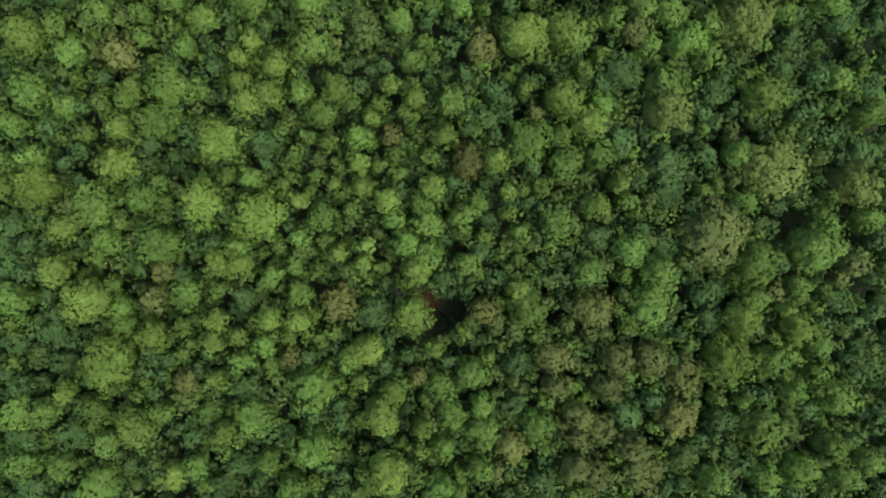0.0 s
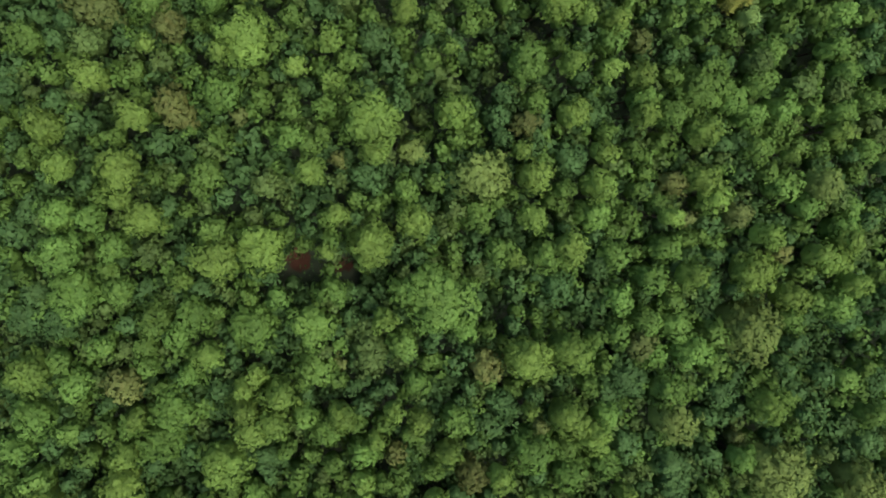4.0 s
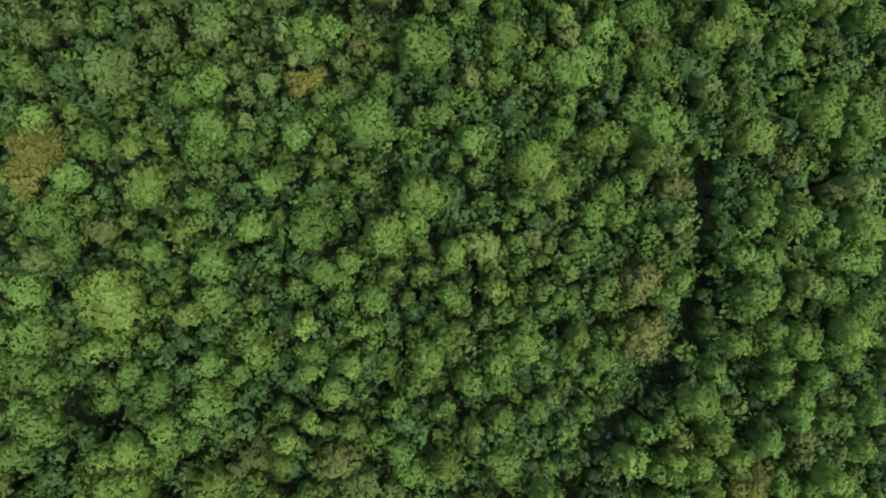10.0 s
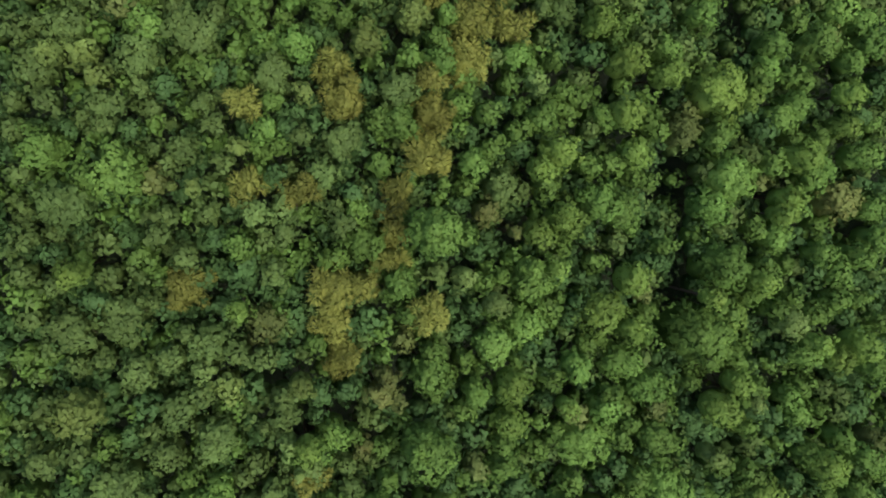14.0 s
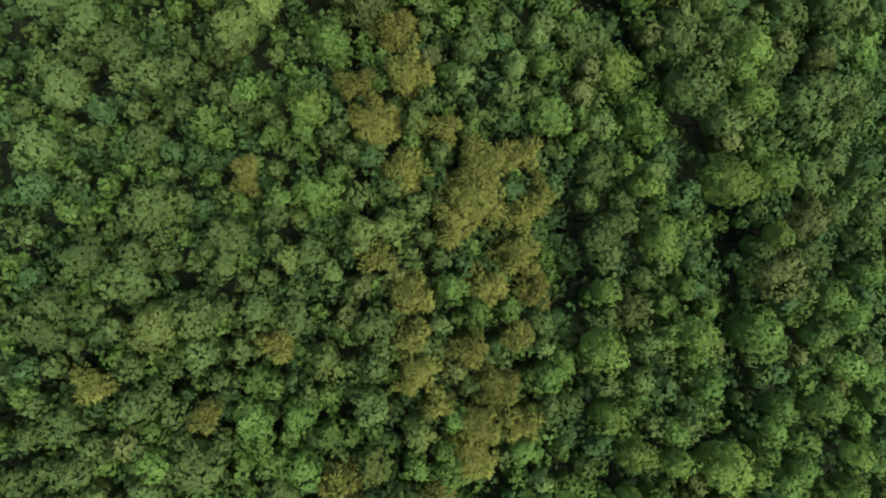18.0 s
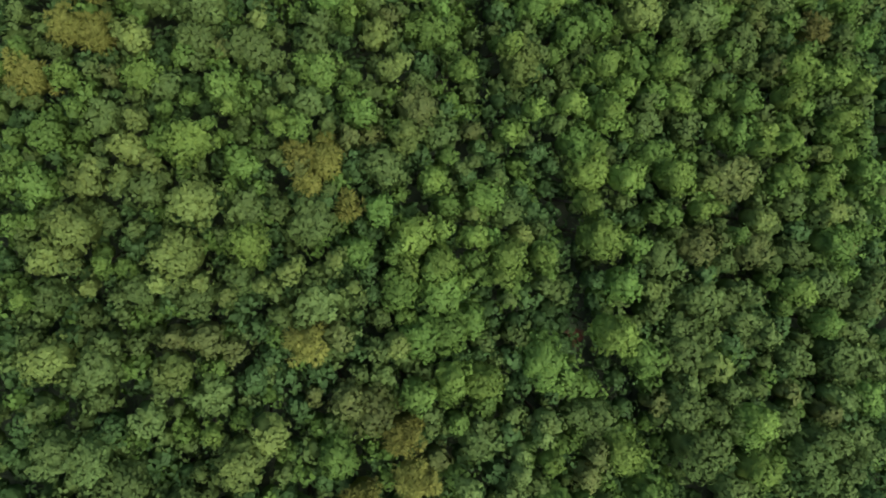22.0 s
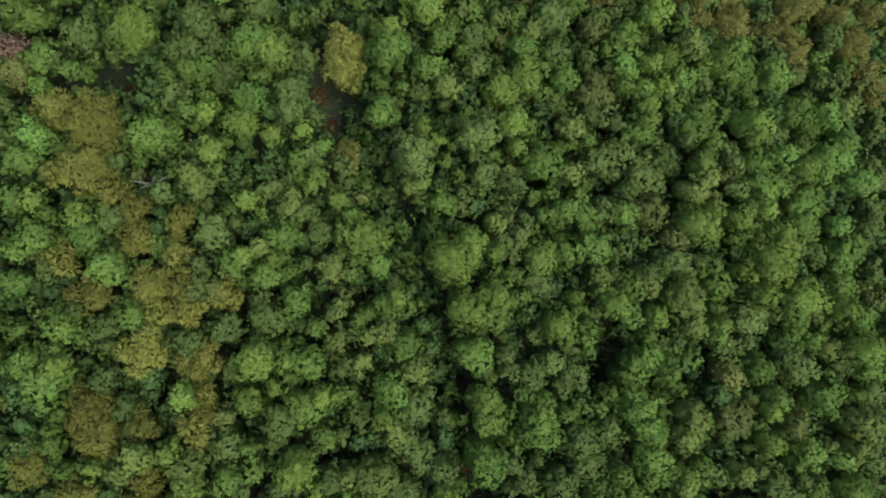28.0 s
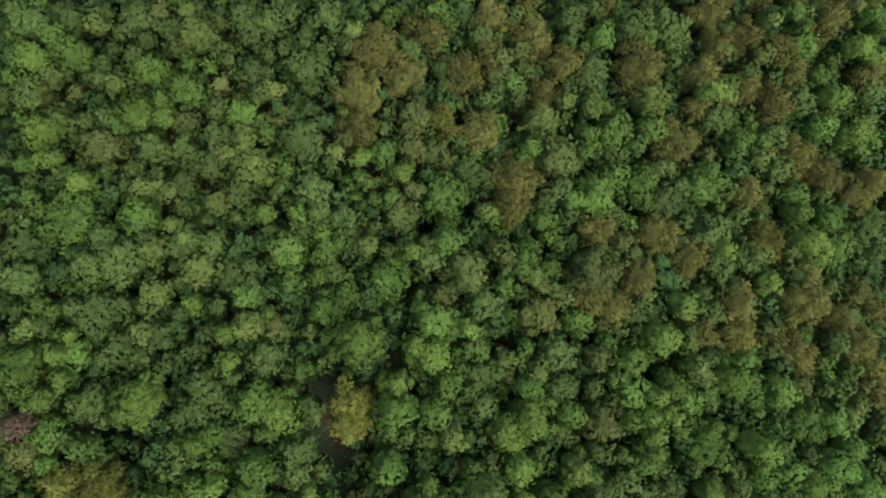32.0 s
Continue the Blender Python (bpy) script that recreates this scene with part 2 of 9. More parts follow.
def crown_arrays(radius, leaf=0.3, spacing=0.4, bough=0.6, depth=0.35, slim=0.5, tall=1.2, leaves=4, low=1.62):
    """A crown: a rounded mass swelling into boughs with dark clefts between them, set all over with sprays of leaves."""
    p, out = shell(radius - 0.5 * leaf, tall, spacing, low)
    knobs, _ = shell(radius - 0.5 * leaf, tall, bough * 1.45, low)
    knobs = knobs + rng.normal(0, 0.36, knobs.shape) * bough
    gap = p[:, None, :] - knobs[None, :, :]
    far = np.linalg.norm(gap, axis=2)
    near = far.argmin(1)
    pick = np.arange(len(p))
    q = np.minimum(far[pick, near] / bough, 1.2)
    swell = (rng.normal(0, 0.24, len(knobs)) * bough)[near]
    p = p - out * (1.35 * depth * q ** 2.5 + swell - 0.1 + rng.normal(0, 0.1, len(p)))[:, None] + rng.normal(0, 0.06, p.shape)
    up = unit(out + 1.0 * gap[pick, near] / bough + np.array([0, 0, 0.2]) + rng.normal(0, 0.3, p.shape))
    size = leaf * rng.uniform(0.8, 1.2, len(p))
    p[:, 2] -= 0.15
    v, f = rosettes(p, up, size, leaves, slim)
    body = unit(unit(out + 0.9 * gap[pick, near] / bough) + 0.8 * out + np.array([0, 0, 0.1]))
    core, shape = inner((radius - 0.5 * leaf) * 0.84, tall, depth * 1.5 + 0.6)
    return turned(v, f, np.tile(body, (1 + 3 * leaves, 1)), 0.7), turned(core, shape, unit(core + np.array([0, 0, tall * radius])), 0.5)


def feather_arrays(radius, tall=1.3):
    """A soft, ragged crown of many small plumes, each a tuft of long thin strands that rise and fan out, open at the rim."""
    plumes = max(5, int(2.7 * radius * radius))
    pieces = []
    for k in range(plumes):
        share = math.sqrt((k + 0.3) / plumes)
        a, far = k * 2.39996 + rng.normal(0, 0.3), radius * 0.82 * share * rng.uniform(0.8, 1.12)
        r, x, y = rng.uniform(0.55, 0.9), far * math.cos(a), far * math.sin(a)
        z = -tall * radius * (1 - math.sqrt(max(0.0, 1 - 0.9 * share * share))) - rng.uniform(0.0, 1.1)
        n = int(rng.uniform(95, 130) * r * r / 0.5)
        away, an = rng.uniform(0, 1, n) ** 0.7, rng.uniform(0, 6.2832, n)
        out = np.stack([np.cos(an), np.sin(an), np.zeros(n)], 1)
        lean = np.array([math.cos(a), math.sin(a), 0]) * share
        at = out * (r * 0.62 * away)[:, None] + np.array([x, y, z])
        at[:, 2] += -1.3 * away ** 2 - 0.25 + rng.normal(0, 0.12, n)
        way = unit(out * (0.35 + 0.75 * away)[:, None] + lean * 0.12 + np.array([0, 0, 0.45]) + rng.normal(0, 0.38, (n, 3)))
        face = unit(out * 0.6 + np.array([0, 0, 1.0]) + rng.normal(0, 0.5, (n, 3)))
        v, f = kites(at, way, face, rng.uniform(0.3, 0.6, n), rng.uniform(0.06, 0.11, n), 0.05)
        pieces.append(turned(v, f, np.repeat(unit(out * 1.1 * away[:, None] + lean * 0.3 + np.array([0, 0, 0.7])), 4, 0), 0.72))
    v, f = inner(radius * 0.72, tall, 2.0)
    return joined(pieces), turned(v, f, unit(v + np.array([0, 0, radius])), 0.5)


def tube(path, radii, sides):
    """A tapered stem along a path."""
    verts, faces = [], []
    for i, (p, r) in enumerate(zip(path, radii)):
        ahead = Vector(path[min(i + 1, len(path) - 1)]) - Vector(path[max(i - 1, 0)])
        q = ahead.to_track_quat("Z", "Y")
        for s in range(sides):
            a = 6.28319 * s / sides
            verts.append(tuple(Vector(p) + q @ Vector((r * math.cos(a), r * math.sin(a), 0))))
    for i in range(len(path) - 1):
        for s in range(sides):
            a, b = i * sides + s, i * sides + (s + 1) % sides
            faces += [(a, b, b + sides), (a, b + sides, a + sides)]
    return verts, faces


def joined(pieces):
    """Several pieces as one: vertices, faces and, where they have them, the ways that the vertices face."""
    verts, faces, n = [], [], 0
    for piece in pieces:
        verts.append(np.asarray(piece[0], dtype=np.float32))
        faces.append(np.asarray(piece[1], dtype=np.int32) + n)
        n += len(piece[0])
    both = np.concatenate(verts), np.concatenate(faces)
    return both + (np.concatenate([p[2] for p in pieces]),) if len(pieces[0]) > 2 else both


def turned(v, f, body, amount):
    """A leafy piece whose leaves catch the light partly by their own tilt and partly by that of the mass they grow on."""
    own = np.zeros_like(v)
    across = np.cross(v[f[:, 1]] - v[f[:, 0]], v[f[:, 2]] - v[f[:, 0]])
    for k in range(3):
        np.add.at(own, f[:, k], across)
    return v, f, unit(unit(own) * (1 - amount) + body * amount)


def trunk_mesh(spread):
    """A leaning, tapered trunk ten metres tall, forking into limbs under the crown."""
    bend = rng.uniform(-0.25, 0.25, 2)
    stem = [(0, 0, -0.4), (0.3 * bend[0], 0.3 * bend[1], 3.0), (bend[0], bend[1], 6.5), (0.4 * bend[0], 0.4 * bend[1], 9.2)]
    pieces = [tube(stem, [0.2, 0.15, 0.11, 0.03], 4)]
    for i in range(4):
        a = i * 1.6 + rng.uniform(-0.5, 0.5)
        z = rng.uniform(5.6, 7.0)
        reach = spread * rng.uniform(0.5, 0.8)
        p = [(bend[0] * z / 6.5, bend[1] * z / 6.5, z), (reach * 0.5 * math.cos(a), reach * 0.5 * math.sin(a), z + 1.0), (reach * math.cos(a), reach * math.sin(a), z + 1.7)]
        pieces.append(tube(p, [0.08, 0.05, 0.015], 3))
    return mesh_from("trunk", *joined(pieces), BARK, True)


STYLES = {  # leaf length, spacing of the sprays, size of the boughs, depth of the clefts, slimness of the leaves, height over width
    "green": (0.32, 0.335, 0.68, 0.46, 0.62, 1.60),
    "dark": (0.33, 0.37, 0.64, 0.46, 0.68, 1.50),
    "bright": (0.32, 0.335, 0.70, 0.42, 0.58, 1.65),
    "light_olive": (0.31, 0.34, 0.60, 0.56, 0.70, 1.45),
    "olive": (0.31, 0.34, 0.58, 0.58, 0.70, 1.45),
    "bronze_olive": (0.31, 0.34, 0.60, 0.56, 0.70, 1.45),
    "bronze": (0.31, 0.34, 0.60, 0.52, 0.70, 1.45),
    "pale": (0.31, 0.335, 0.60, 0.46, 0.55, 1.60),
    "dry": (0.42, 0.40, 0.55, 0.60, 0.30, 1.2),
}
CLASSES = (0.95, 1.25, 1.65, 2.15, 2.8, 3.6)
trunks = {c: [trunk_mesh(c) for _ in range(2)] for c in CLASSES}


def arrays_for(species, size, open_by=1.0):
    if species in ("feathery", "brown_feathery"):
        return feather_arrays(size)
    leaf, spacing, bough, depth, slim, tall = STYLES[species]
    grow = max(1.0, size / 1.5) ** 0.6
    return crown_arrays(size, leaf * open_by, spacing * open_by, bough * grow, depth * grow, slim, tall * (0.75 + 0.4 / size))


standing = []  # x, y, radius of every clump of foliage
openings = []  # x, y, radius of the gaps in the canopy, and whether red soil lies bare in them
between = []  # species, x, y, radius, top of the lesser trees
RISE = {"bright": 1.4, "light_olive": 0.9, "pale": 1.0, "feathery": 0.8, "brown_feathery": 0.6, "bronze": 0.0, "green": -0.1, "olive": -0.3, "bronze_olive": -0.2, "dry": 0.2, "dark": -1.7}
clumps = {}


def crown_mesh(species, size):
    """One of a few crowns of that species and size."""
    key = (species, size)
    if key not in clumps:
        clumps[key] = [foliage("crown", [arrays_for(species, size)], LEAVES[species]) for _ in range(8 if size < 2 else 6)]
    return clumps[key][int(rng.integers(0, len(clumps[key])))]


def tree(species, x, y, reach, rise=None):
    """One tree at x, y with a crown of that radius, standing above the general canopy by rise or by the habit of its species."""
    top = canopy(x, y) + (RISE[species] + 0.25 * (reach - 1.5) + rng.normal(0, 0.4) if rise is None else rise)
    foot = ground(x, y)
    habit = "young" if reach < 1.25 else "large" if reach > 2.2 else "spreading" if reach > 1.6 else ""
    thing = new((habit + "_" if habit else "") + NAMES[species])
    thing.location = (x, y, foot)
    thing.empty_display_size = 0.5
    tagged(thing, (habit + " " + LABELS[species]).strip(), "tree", "trees of the wooded hillside")
    size = min(CLASSES, key=lambda c: abs(math.log(c / reach)))
    crown = new("crown", crown_mesh(species, size))
    crown.parent = thing
    crown.location, crown.rotation_euler = (0, 0, top - foot), (0, 0, rng.uniform(0, 6.283))
    k = reach / size
    crown.scale = (k, k * rng.uniform(0.88, 1.05), k * rng.uniform(0.9, 1.15))
    stem = new("trunk", trunks[size][int(rng.integers(0, 2))])
    stem.parent = thing
    stem.rotation_euler, stem.scale = (0, 0, rng.uniform(0, 6.283)), (k, k, (top - foot - 0.6) / 10)
    standing.append((x, y, reach))
    return thing


def lesser(species, x, y, r):
    """A lesser tree in the crowd."""
    between.append((species, x, y, r, canopy(x, y) + RISE.get(species, 0.0) + rng.normal(-0.5, 0.7)))
    standing.append((x, y, r))


def opening(x, y, r, bare=False):
    """A gap in the canopy that bares the ground."""
    openings.append((x, y, r, bare))


def gully(points, half):
    """A narrow cleft in the canopy along a watercourse."""
    for (x1, y1), (x2, y2) in zip(points, points[1:]):
        steps = max(1, round(math.hypot(x2 - x1, y2 - y1) / 1.2))
        for k in range(steps):
            u = k / steps
            opening(x1 + u * (x2 - x1) + rng.normal(0, 0.15), y1 + u * (y2 - y1), half * rng.uniform(1.0, 1.4))


# ---- gaps in the canopy ----
opening(16.7, -14.2, 2.0, True)
opening(-9.1, 1.5, 0.9)
opening(6.3, 4.4, 0.9)
opening(8.5, -27.1, 1.3)
opening(27.2, 17.4, 1.2)
opening(52.7, -3.1, 1.0)
opening(2.0, 21.8, 1.6, True)
opening(6.5, 21.4, 1.2, True)
opening(9.4, 21.4, 1.2)
opening(20.4, 20.2, 1.5)
opening(27.4, 17.0, 1.1)
opening(16.3, 40.3, 1.2)
opening(32.8, 59.0, 1.3)
opening(23.1, 45.2, 0.7, True)
opening(19.9, 43.3, 1.3)
opening(50.7, 44.0, 1.1)
opening(12.8, 38.2, 1.0)
opening(-15.7, 36.3, 0.8)
opening(32.3, 58.7, 1.3)
opening(36.2, 69.3, 0.9)
opening(-16.0, 58.0, 0.8)
opening(29.2, 55.6, 0.9)
opening(36.2, 73.5, 0.8)
opening(34.8, 64.1, 0.9)
opening(30.7, 57.2, 1.0)
opening(31.5, 107.9, 0.9, True)
opening(32.7, 104.0, 0.8)
opening(22.7, 91.5, 0.7)
opening(36.4, 75.8, 1.0)
opening(31.5, 108.3, 1.1, True)
opening(35.8, 118.8, 1.2)
opening(21.6, 136.3, 1.0)
opening(34.1, 144.3, 0.8)
opening(31.5, 109.2, 1.2, True)
opening(35.3, 119.0, 1.1)
opening(-20.8, 122.9, 0.7)
opening(24.4, 155.9, 1.2)
opening(22.4, 161.3, 0.9)
opening(22.3, 136.3, 0.9)
opening(33.7, 143.0, 1.0)
opening(36.3, 135.4, 1.0)
opening(22.9, 158.8, 0.9)
opening(26.4, 152.1, 0.8)
opening(28.9, 148.3, 0.8)
opening(31.0, 145.4, 0.8)
opening(35.0, 139.0, 0.9)
opening(23.8, 167.2, 1.0)
opening(23.2, 164.7, 0.9)
opening(25.5, 162.7, 1.0)
opening(22.0, 161.8, 0.9)
opening(24.9, 156.0, 1.2, True)
opening(17.7, 171.4, 0.8)
opening(14.3, 190.3, 1.2, True)
opening(25.9, 203.4, 1.3)
opening(25.1, 199.7, 1.0)
opening(10.5, 198.6, 1.0, True)
opening(-16.7, 225.0, 0.9, True)
opening(-0.5, 228.9, 1.3)
opening(0.6, 225.0, 1.25, True)
opening(1.8, 222.2, 1.1, True)
opening(4.0, 218.2, 1.0)
opening(5.9, 214.7, 1.4)
opening(7.3, 211.2, 1.7)
opening(0.4, 228.9, 1.0, True)
opening(-20.1, 259.6, 0.8)
opening(-22.4, 254.4, 1.0)
opening(-28.0, 251.2, 1.1)

gully(((37.0, 122.2), (36.5, 128.5), (35.7, 132.3), (34.7, 136.9), (32.7, 141.8), (31.7, 144.0), (29.2, 147.6), (25.5, 153.6), (23.0, 156.3), (21.4, 160.0)), 1.0)
gully(((22.0, 162.2), (21.5, 169.3), (17.5, 171.7), (14.5, 176.0), (14.4, 179.1), (13.1, 186.2), (14.0, 189.5)), 0.8)
gully(((14.0, 189.5), (12.5, 195.8), (11.9, 200.7), (8.8, 209.7)), 0.5)
gully(((8.0, 210.7), (6.1, 214.5), (4.3, 218.4), (1.9, 223.3), (0.7, 225.8), (-0.2, 230.2)), 1.0)
gully(((18.0, 42.8), (22.5, 45.9), (26.6, 53.2), (31.1, 58.6), (35.0, 64.0), (36.1, 68.1), (36.3, 74.1), (35.4, 79.9)), 0.9)
gully(((35.5, 77.5), (35.1, 80.0)), 0.9)
gully(((31.7, 95.9), (31.8, 99.8), (32.3, 104.1), (31.6, 108.1)), 0.9)
gully(((31.8, 104.3), (31.8, 109.1)), 1.1)
gully(((35.2, 118.5), (34.4, 119.0)), 1.1)
gully(((20.8, 136.4), (21.4, 129.2)), 0.9)
gully(((11.9, 33.7), (13.6, 35.8), (17.6, 39.7), (19.5, 42.0), (22.0, 44.9)), 0.9)
gully(((20.1, 20.0), (20.6, 16.5)), 0.9)
gully(((58.1, 13.0), (54.1, 15.3)), 1.0)
opening(49.5, 43.5, 1.0)
opening(49.1, 43.3, 1.0)
opening(4.1, 90.2, 0.5)
opening(-20.2, 148.8, 1.2)
opening(-14.9, 140.3, 0.9)

build_ground()

# ---- trees that stand out ----
tree("dark", -24.9, -33.5, 1.98)
tree("dark", -5.0, -32.7, 1.96)
tree("green", -17.6, -32.5, 2.58)
tree("green", 1.9, -31.8, 1.91)
tree("green", 16.5, -31.4, 1.91)
tree("dark", 27.3, -31.2, 1.95)
tree("green", 49.7, -30.3, 1.93)
tree("green", 44.5, -30.3, 1.92)
tree("green", 57.9, -29.9, 1.93)
tree("green", 9.5, -30.9, 1.59)
tree("bronze_olive", 32.6, -30.1, 2.22)
tree("bronze_olive", 37.3, -29.9, 2.69)
tree("green", 53.2, -29.4, 1.93)
tree("bright", -9.7, -30.7, 1.55)
tree("bronze_olive", 30.1, -29.5, 1.90)
tree("bright", 11.2, -29.6, 2.54)
tree("green", -7.7, -30.2, 1.59)
tree("green", -25.4, -30.7, 2.25)
tree("green", 20.5, -29.5, 1.59)
tree("green", -21.5, -30.5, 1.93)
tree("dark", -3.2, -30.2, 1.95)
tree("green", 60.6, -28.5, 1.62)
tree("green", -0.4, -29.4, 1.91)
tree("olive", 41.6, -28.2, 1.60)
tree("green", 56.9, -27.1, 1.94)
tree("green", 17.1, -27.8, 1.59)
tree("bronze", 23.8, -27.5, 2.01)
tree("green", 4.1, -28.0, 2.87)
tree("bright", 14.3, -27.5, 0.92)
tree("bronze_olive", 36.1, -27.2, 1.91)
tree("dark", -25.9, -28.6, 2.29)
tree("green", -16.7, -27.9, 1.59)
tree("bronze_olive", 30.6, -26.3, 1.58)
tree("dark", -20.6, -27.7, 2.28)
tree("green", 49.6, -25.6, 2.76)
tree("green", 26.6, -25.6, 2.22)
tree("bronze_olive", 32.9, -25.5, 1.90)
tree("green", 20.7, -25.5, 1.90)
tree("bright", -4.8, -25.9, 1.54)
tree("bright", 14.6, -25.4, 1.23)
tree("dark", 46.0, -24.8, 1.96)
tree("bright", -13.4, -25.7, 2.25)
tree("bronze", 40.8, -24.2, 2.60)
tree("green", -2.0, -24.9, 2.57)
tree("dark", 36.0, -24.3, 2.28)
tree("dark", 56.3, -23.8, 1.98)
tree("bronze_olive", 30.5, -24.1, 2.02)
tree("green", 17.6, -24.0, 1.90)
tree("green", -6.2, -24.6, 1.58)
tree("bright", 10.6, -23.9, 2.24)
tree("green", -25.7, -24.9, 2.23)
tree("green", -22.9, -24.8, 1.90)
tree("green", -17.5, -24.6, 1.90)
tree("green", -11.0, -24.4, 1.58)
tree("dark", 24.3, -23.5, 1.94)
tree("green", 20.7, -23.1, 1.58)
tree("green", 57.7, -21.8, 2.43)
tree("green", 52.8, -21.3, 1.61)
tree("bright", 11.7, -21.8, 1.53)
tree("dark", -25.6, -22.9, 1.94)
tree("dark", -2.6, -22.3, 1.93)
tree("bright", -20.3, -22.2, 1.38)
tree("bronze_olive", 33.4, -21.1, 1.90)
tree("green", 4.0, -21.6, 3.13)
tree("green", 16.6, -21.1, 1.89)
tree("bronze_olive", 28.0, -20.9, 1.58)
tree("bronze", -8.6, -21.3, 1.56)
tree("bright", 8.6, -20.4, 0.91)
tree("bronze", 41.3, -19.8, 2.31)
tree("green", 55.8, -19.6, 1.62)
tree("bright", -5.5, -20.5, 1.22)
tree("bronze", 14.2, -20.1, 1.25)
tree("green", 19.7, -19.8, 2.00)
tree("dark", 61.9, -19.0, 1.99)
tree("dark", 24.4, -19.1, 1.93)
tree("bright", -16.1, -19.2, 3.19)
tree("green", 50.6, -18.1, 1.93)
tree("dark", -20.7, -19.7, 1.92)
tree("bronze_olive", 38.1, -18.2, 2.31)
tree("bronze_olive", 34.4, -18.2, 2.01)
tree("bronze", 27.8, -18.2, 2.28)
tree("bright", 45.4, -17.7, 2.56)
tree("green", 7.7, -18.6, 1.56)
tree("green", -3.2, -18.8, 1.56)
tree("bronze", 1.7, -18.4, 1.24)
tree("bright", 9.1, -17.3, 1.94)
tree("green", 55.4, -16.6, 1.62)
tree("bright", 15.5, -16.9, 1.22)
tree("dark", -25.8, -18.0, 1.91)
tree("green", -0.9, -17.2, 1.56)
tree("bright", -6.0, -16.7, 1.51)
tree("bright", -11.6, -16.3, 1.93)
tree("bright", -3.6, -16.2, 1.21)
tree("dark", -21.7, -16.7, 1.91)
tree("bright", 53.2, -14.8, 2.29)
tree("bright", 18.3, -15.3, 0.91)
tree("dark", 44.7, -14.4, 1.95)
tree("green", -14.6, -15.4, 1.55)
tree("bright", 2.4, -14.6, 1.81)
tree("bright", 46.6, -13.8, 1.99)
tree("bright", -0.5, -14.4, 1.81)
tree("bright", -5.5, -14.5, 1.50)
tree("bright", 13.4, -13.6, 2.21)
tree("dark", 10.3, -13.9, 2.23)
tree("bronze", 31.9, -13.2, 2.56)
tree("bright", 50.9, -12.6, 0.78)
tree("green", 25.1, -13.1, 2.55)
tree("bronze", 20.7, -13.2, 1.71)
tree("green", 37.6, -12.6, 2.87)
tree("green", -14.8, -13.6, 1.54)
tree("bronze", 6.5, -12.8, 2.24)
tree("dark", 58.0, -11.8, 1.98)
tree("green", 48.9, -11.7, 1.92)
tree("bright", -17.9, -12.8, 3.00)
tree("dark", -2.7, -12.7, 1.89)
tree("green", -25.3, -13.0, 2.16)
tree("bronze_olive", -11.7, -12.7, 1.84)
tree("green", -8.4, -12.3, 1.95)
tree("dark", 44.8, -11.4, 1.95)
tree("green", 2.4, -11.8, 1.55)
tree("bright", 23.6, -10.9, 1.36)
tree("green", 53.2, -10.5, 1.61)
tree("green", 38.6, -9.4, 2.21)
tree("green", -0.3, -10.2, 1.54)
tree("green", 31.2, -9.0, 1.88)
tree("bronze", -10.6, -9.8, 1.52)
tree("bright", 13.8, -9.1, 1.80)
tree("bright", -20.9, -9.9, 2.03)
tree("green", 2.1, -9.2, 1.54)
tree("bronze_olive", 59.1, -8.1, 1.76)
tree("dark", -25.8, -9.8, 1.87)
tree("green", 48.9, -8.2, 2.89)
tree("bright", 18.4, -8.4, 1.35)
tree("bright", 8.4, -8.6, 1.19)
tree("bright", -3.1, -8.9, 1.49)
tree("bright", -5.4, -8.9, 1.78)
tree("green", 14.9, -7.5, 1.85)
tree("bright", 6.2, -7.6, 1.19)
tree("green", -3.6, -7.4, 1.52)
tree("green", 35.1, -6.7, 2.06)
tree("dark", 39.6, -6.8, 1.93)
tree("green", 54.6, -6.4, 2.91)
tree("green", -11.0, -7.2, 2.61)
tree("bright", 8.7, -6.7, 1.04)
tree("green", 12.7, -6.5, 1.85)
tree("green", -16.0, -6.9, 1.82)
tree("green", 2.4, -6.2, 1.37)
tree("bronze_olive", 44.3, -5.3, 4.30)
tree("dark", 32.4, -5.7, 1.92)
tree("bright", -19.8, -5.7, 1.76)
tree("dark", -25.5, -5.7, 1.85)
tree("green", 27.6, -4.3, 2.04)
tree("green", 14.8, -4.5, 1.84)
tree("green", 11.6, -4.3, 1.53)
tree("bright", -1.4, -4.1, 2.95)
tree("green", 60.3, -3.3, 1.61)
tree("green", 4.7, -4.1, 1.83)
tree("green", 18.2, -3.9, 1.84)
tree("bright", 22.2, -3.2, 1.05)
tree("green", -17.5, -3.5, 2.58)
tree("bright", 31.1, -2.5, 1.51)
tree("green", 14.3, -2.8, 1.84)
tree("bright", -6.8, -2.9, 2.53)
tree("green", 19.8, -2.4, 1.54)
tree("bright", 2.3, -2.6, 1.17)
tree("bright", 10.6, -2.3, 1.48)
tree("green", -12.5, -2.8, 2.11)
tree("green", 47.3, -1.6, 1.58)
tree("bright", 22.2, -1.3, 0.89)
tree("dark", 39.8, -1.2, 2.24)
tree("bright", -22.2, -1.7, 2.51)
tree("bright", 8.3, -1.1, 1.47)
tree("bright", 15.0, -0.9, 1.48)
tree("bright", 5.6, -0.9, 0.73)
tree("bright", 33.4, -0.2, 1.21)
tree("light_olive", 58.7, 0.1, 2.87)
tree("green", -2.2, -0.5, 1.50)
tree("bright", -14.7, 0.6, 2.09)
tree("light_olive", 49.4, 1.6, 3.96)
tree("bright", 7.9, 1.1, 1.32)
tree("dark", 39.2, 1.5, 2.55)
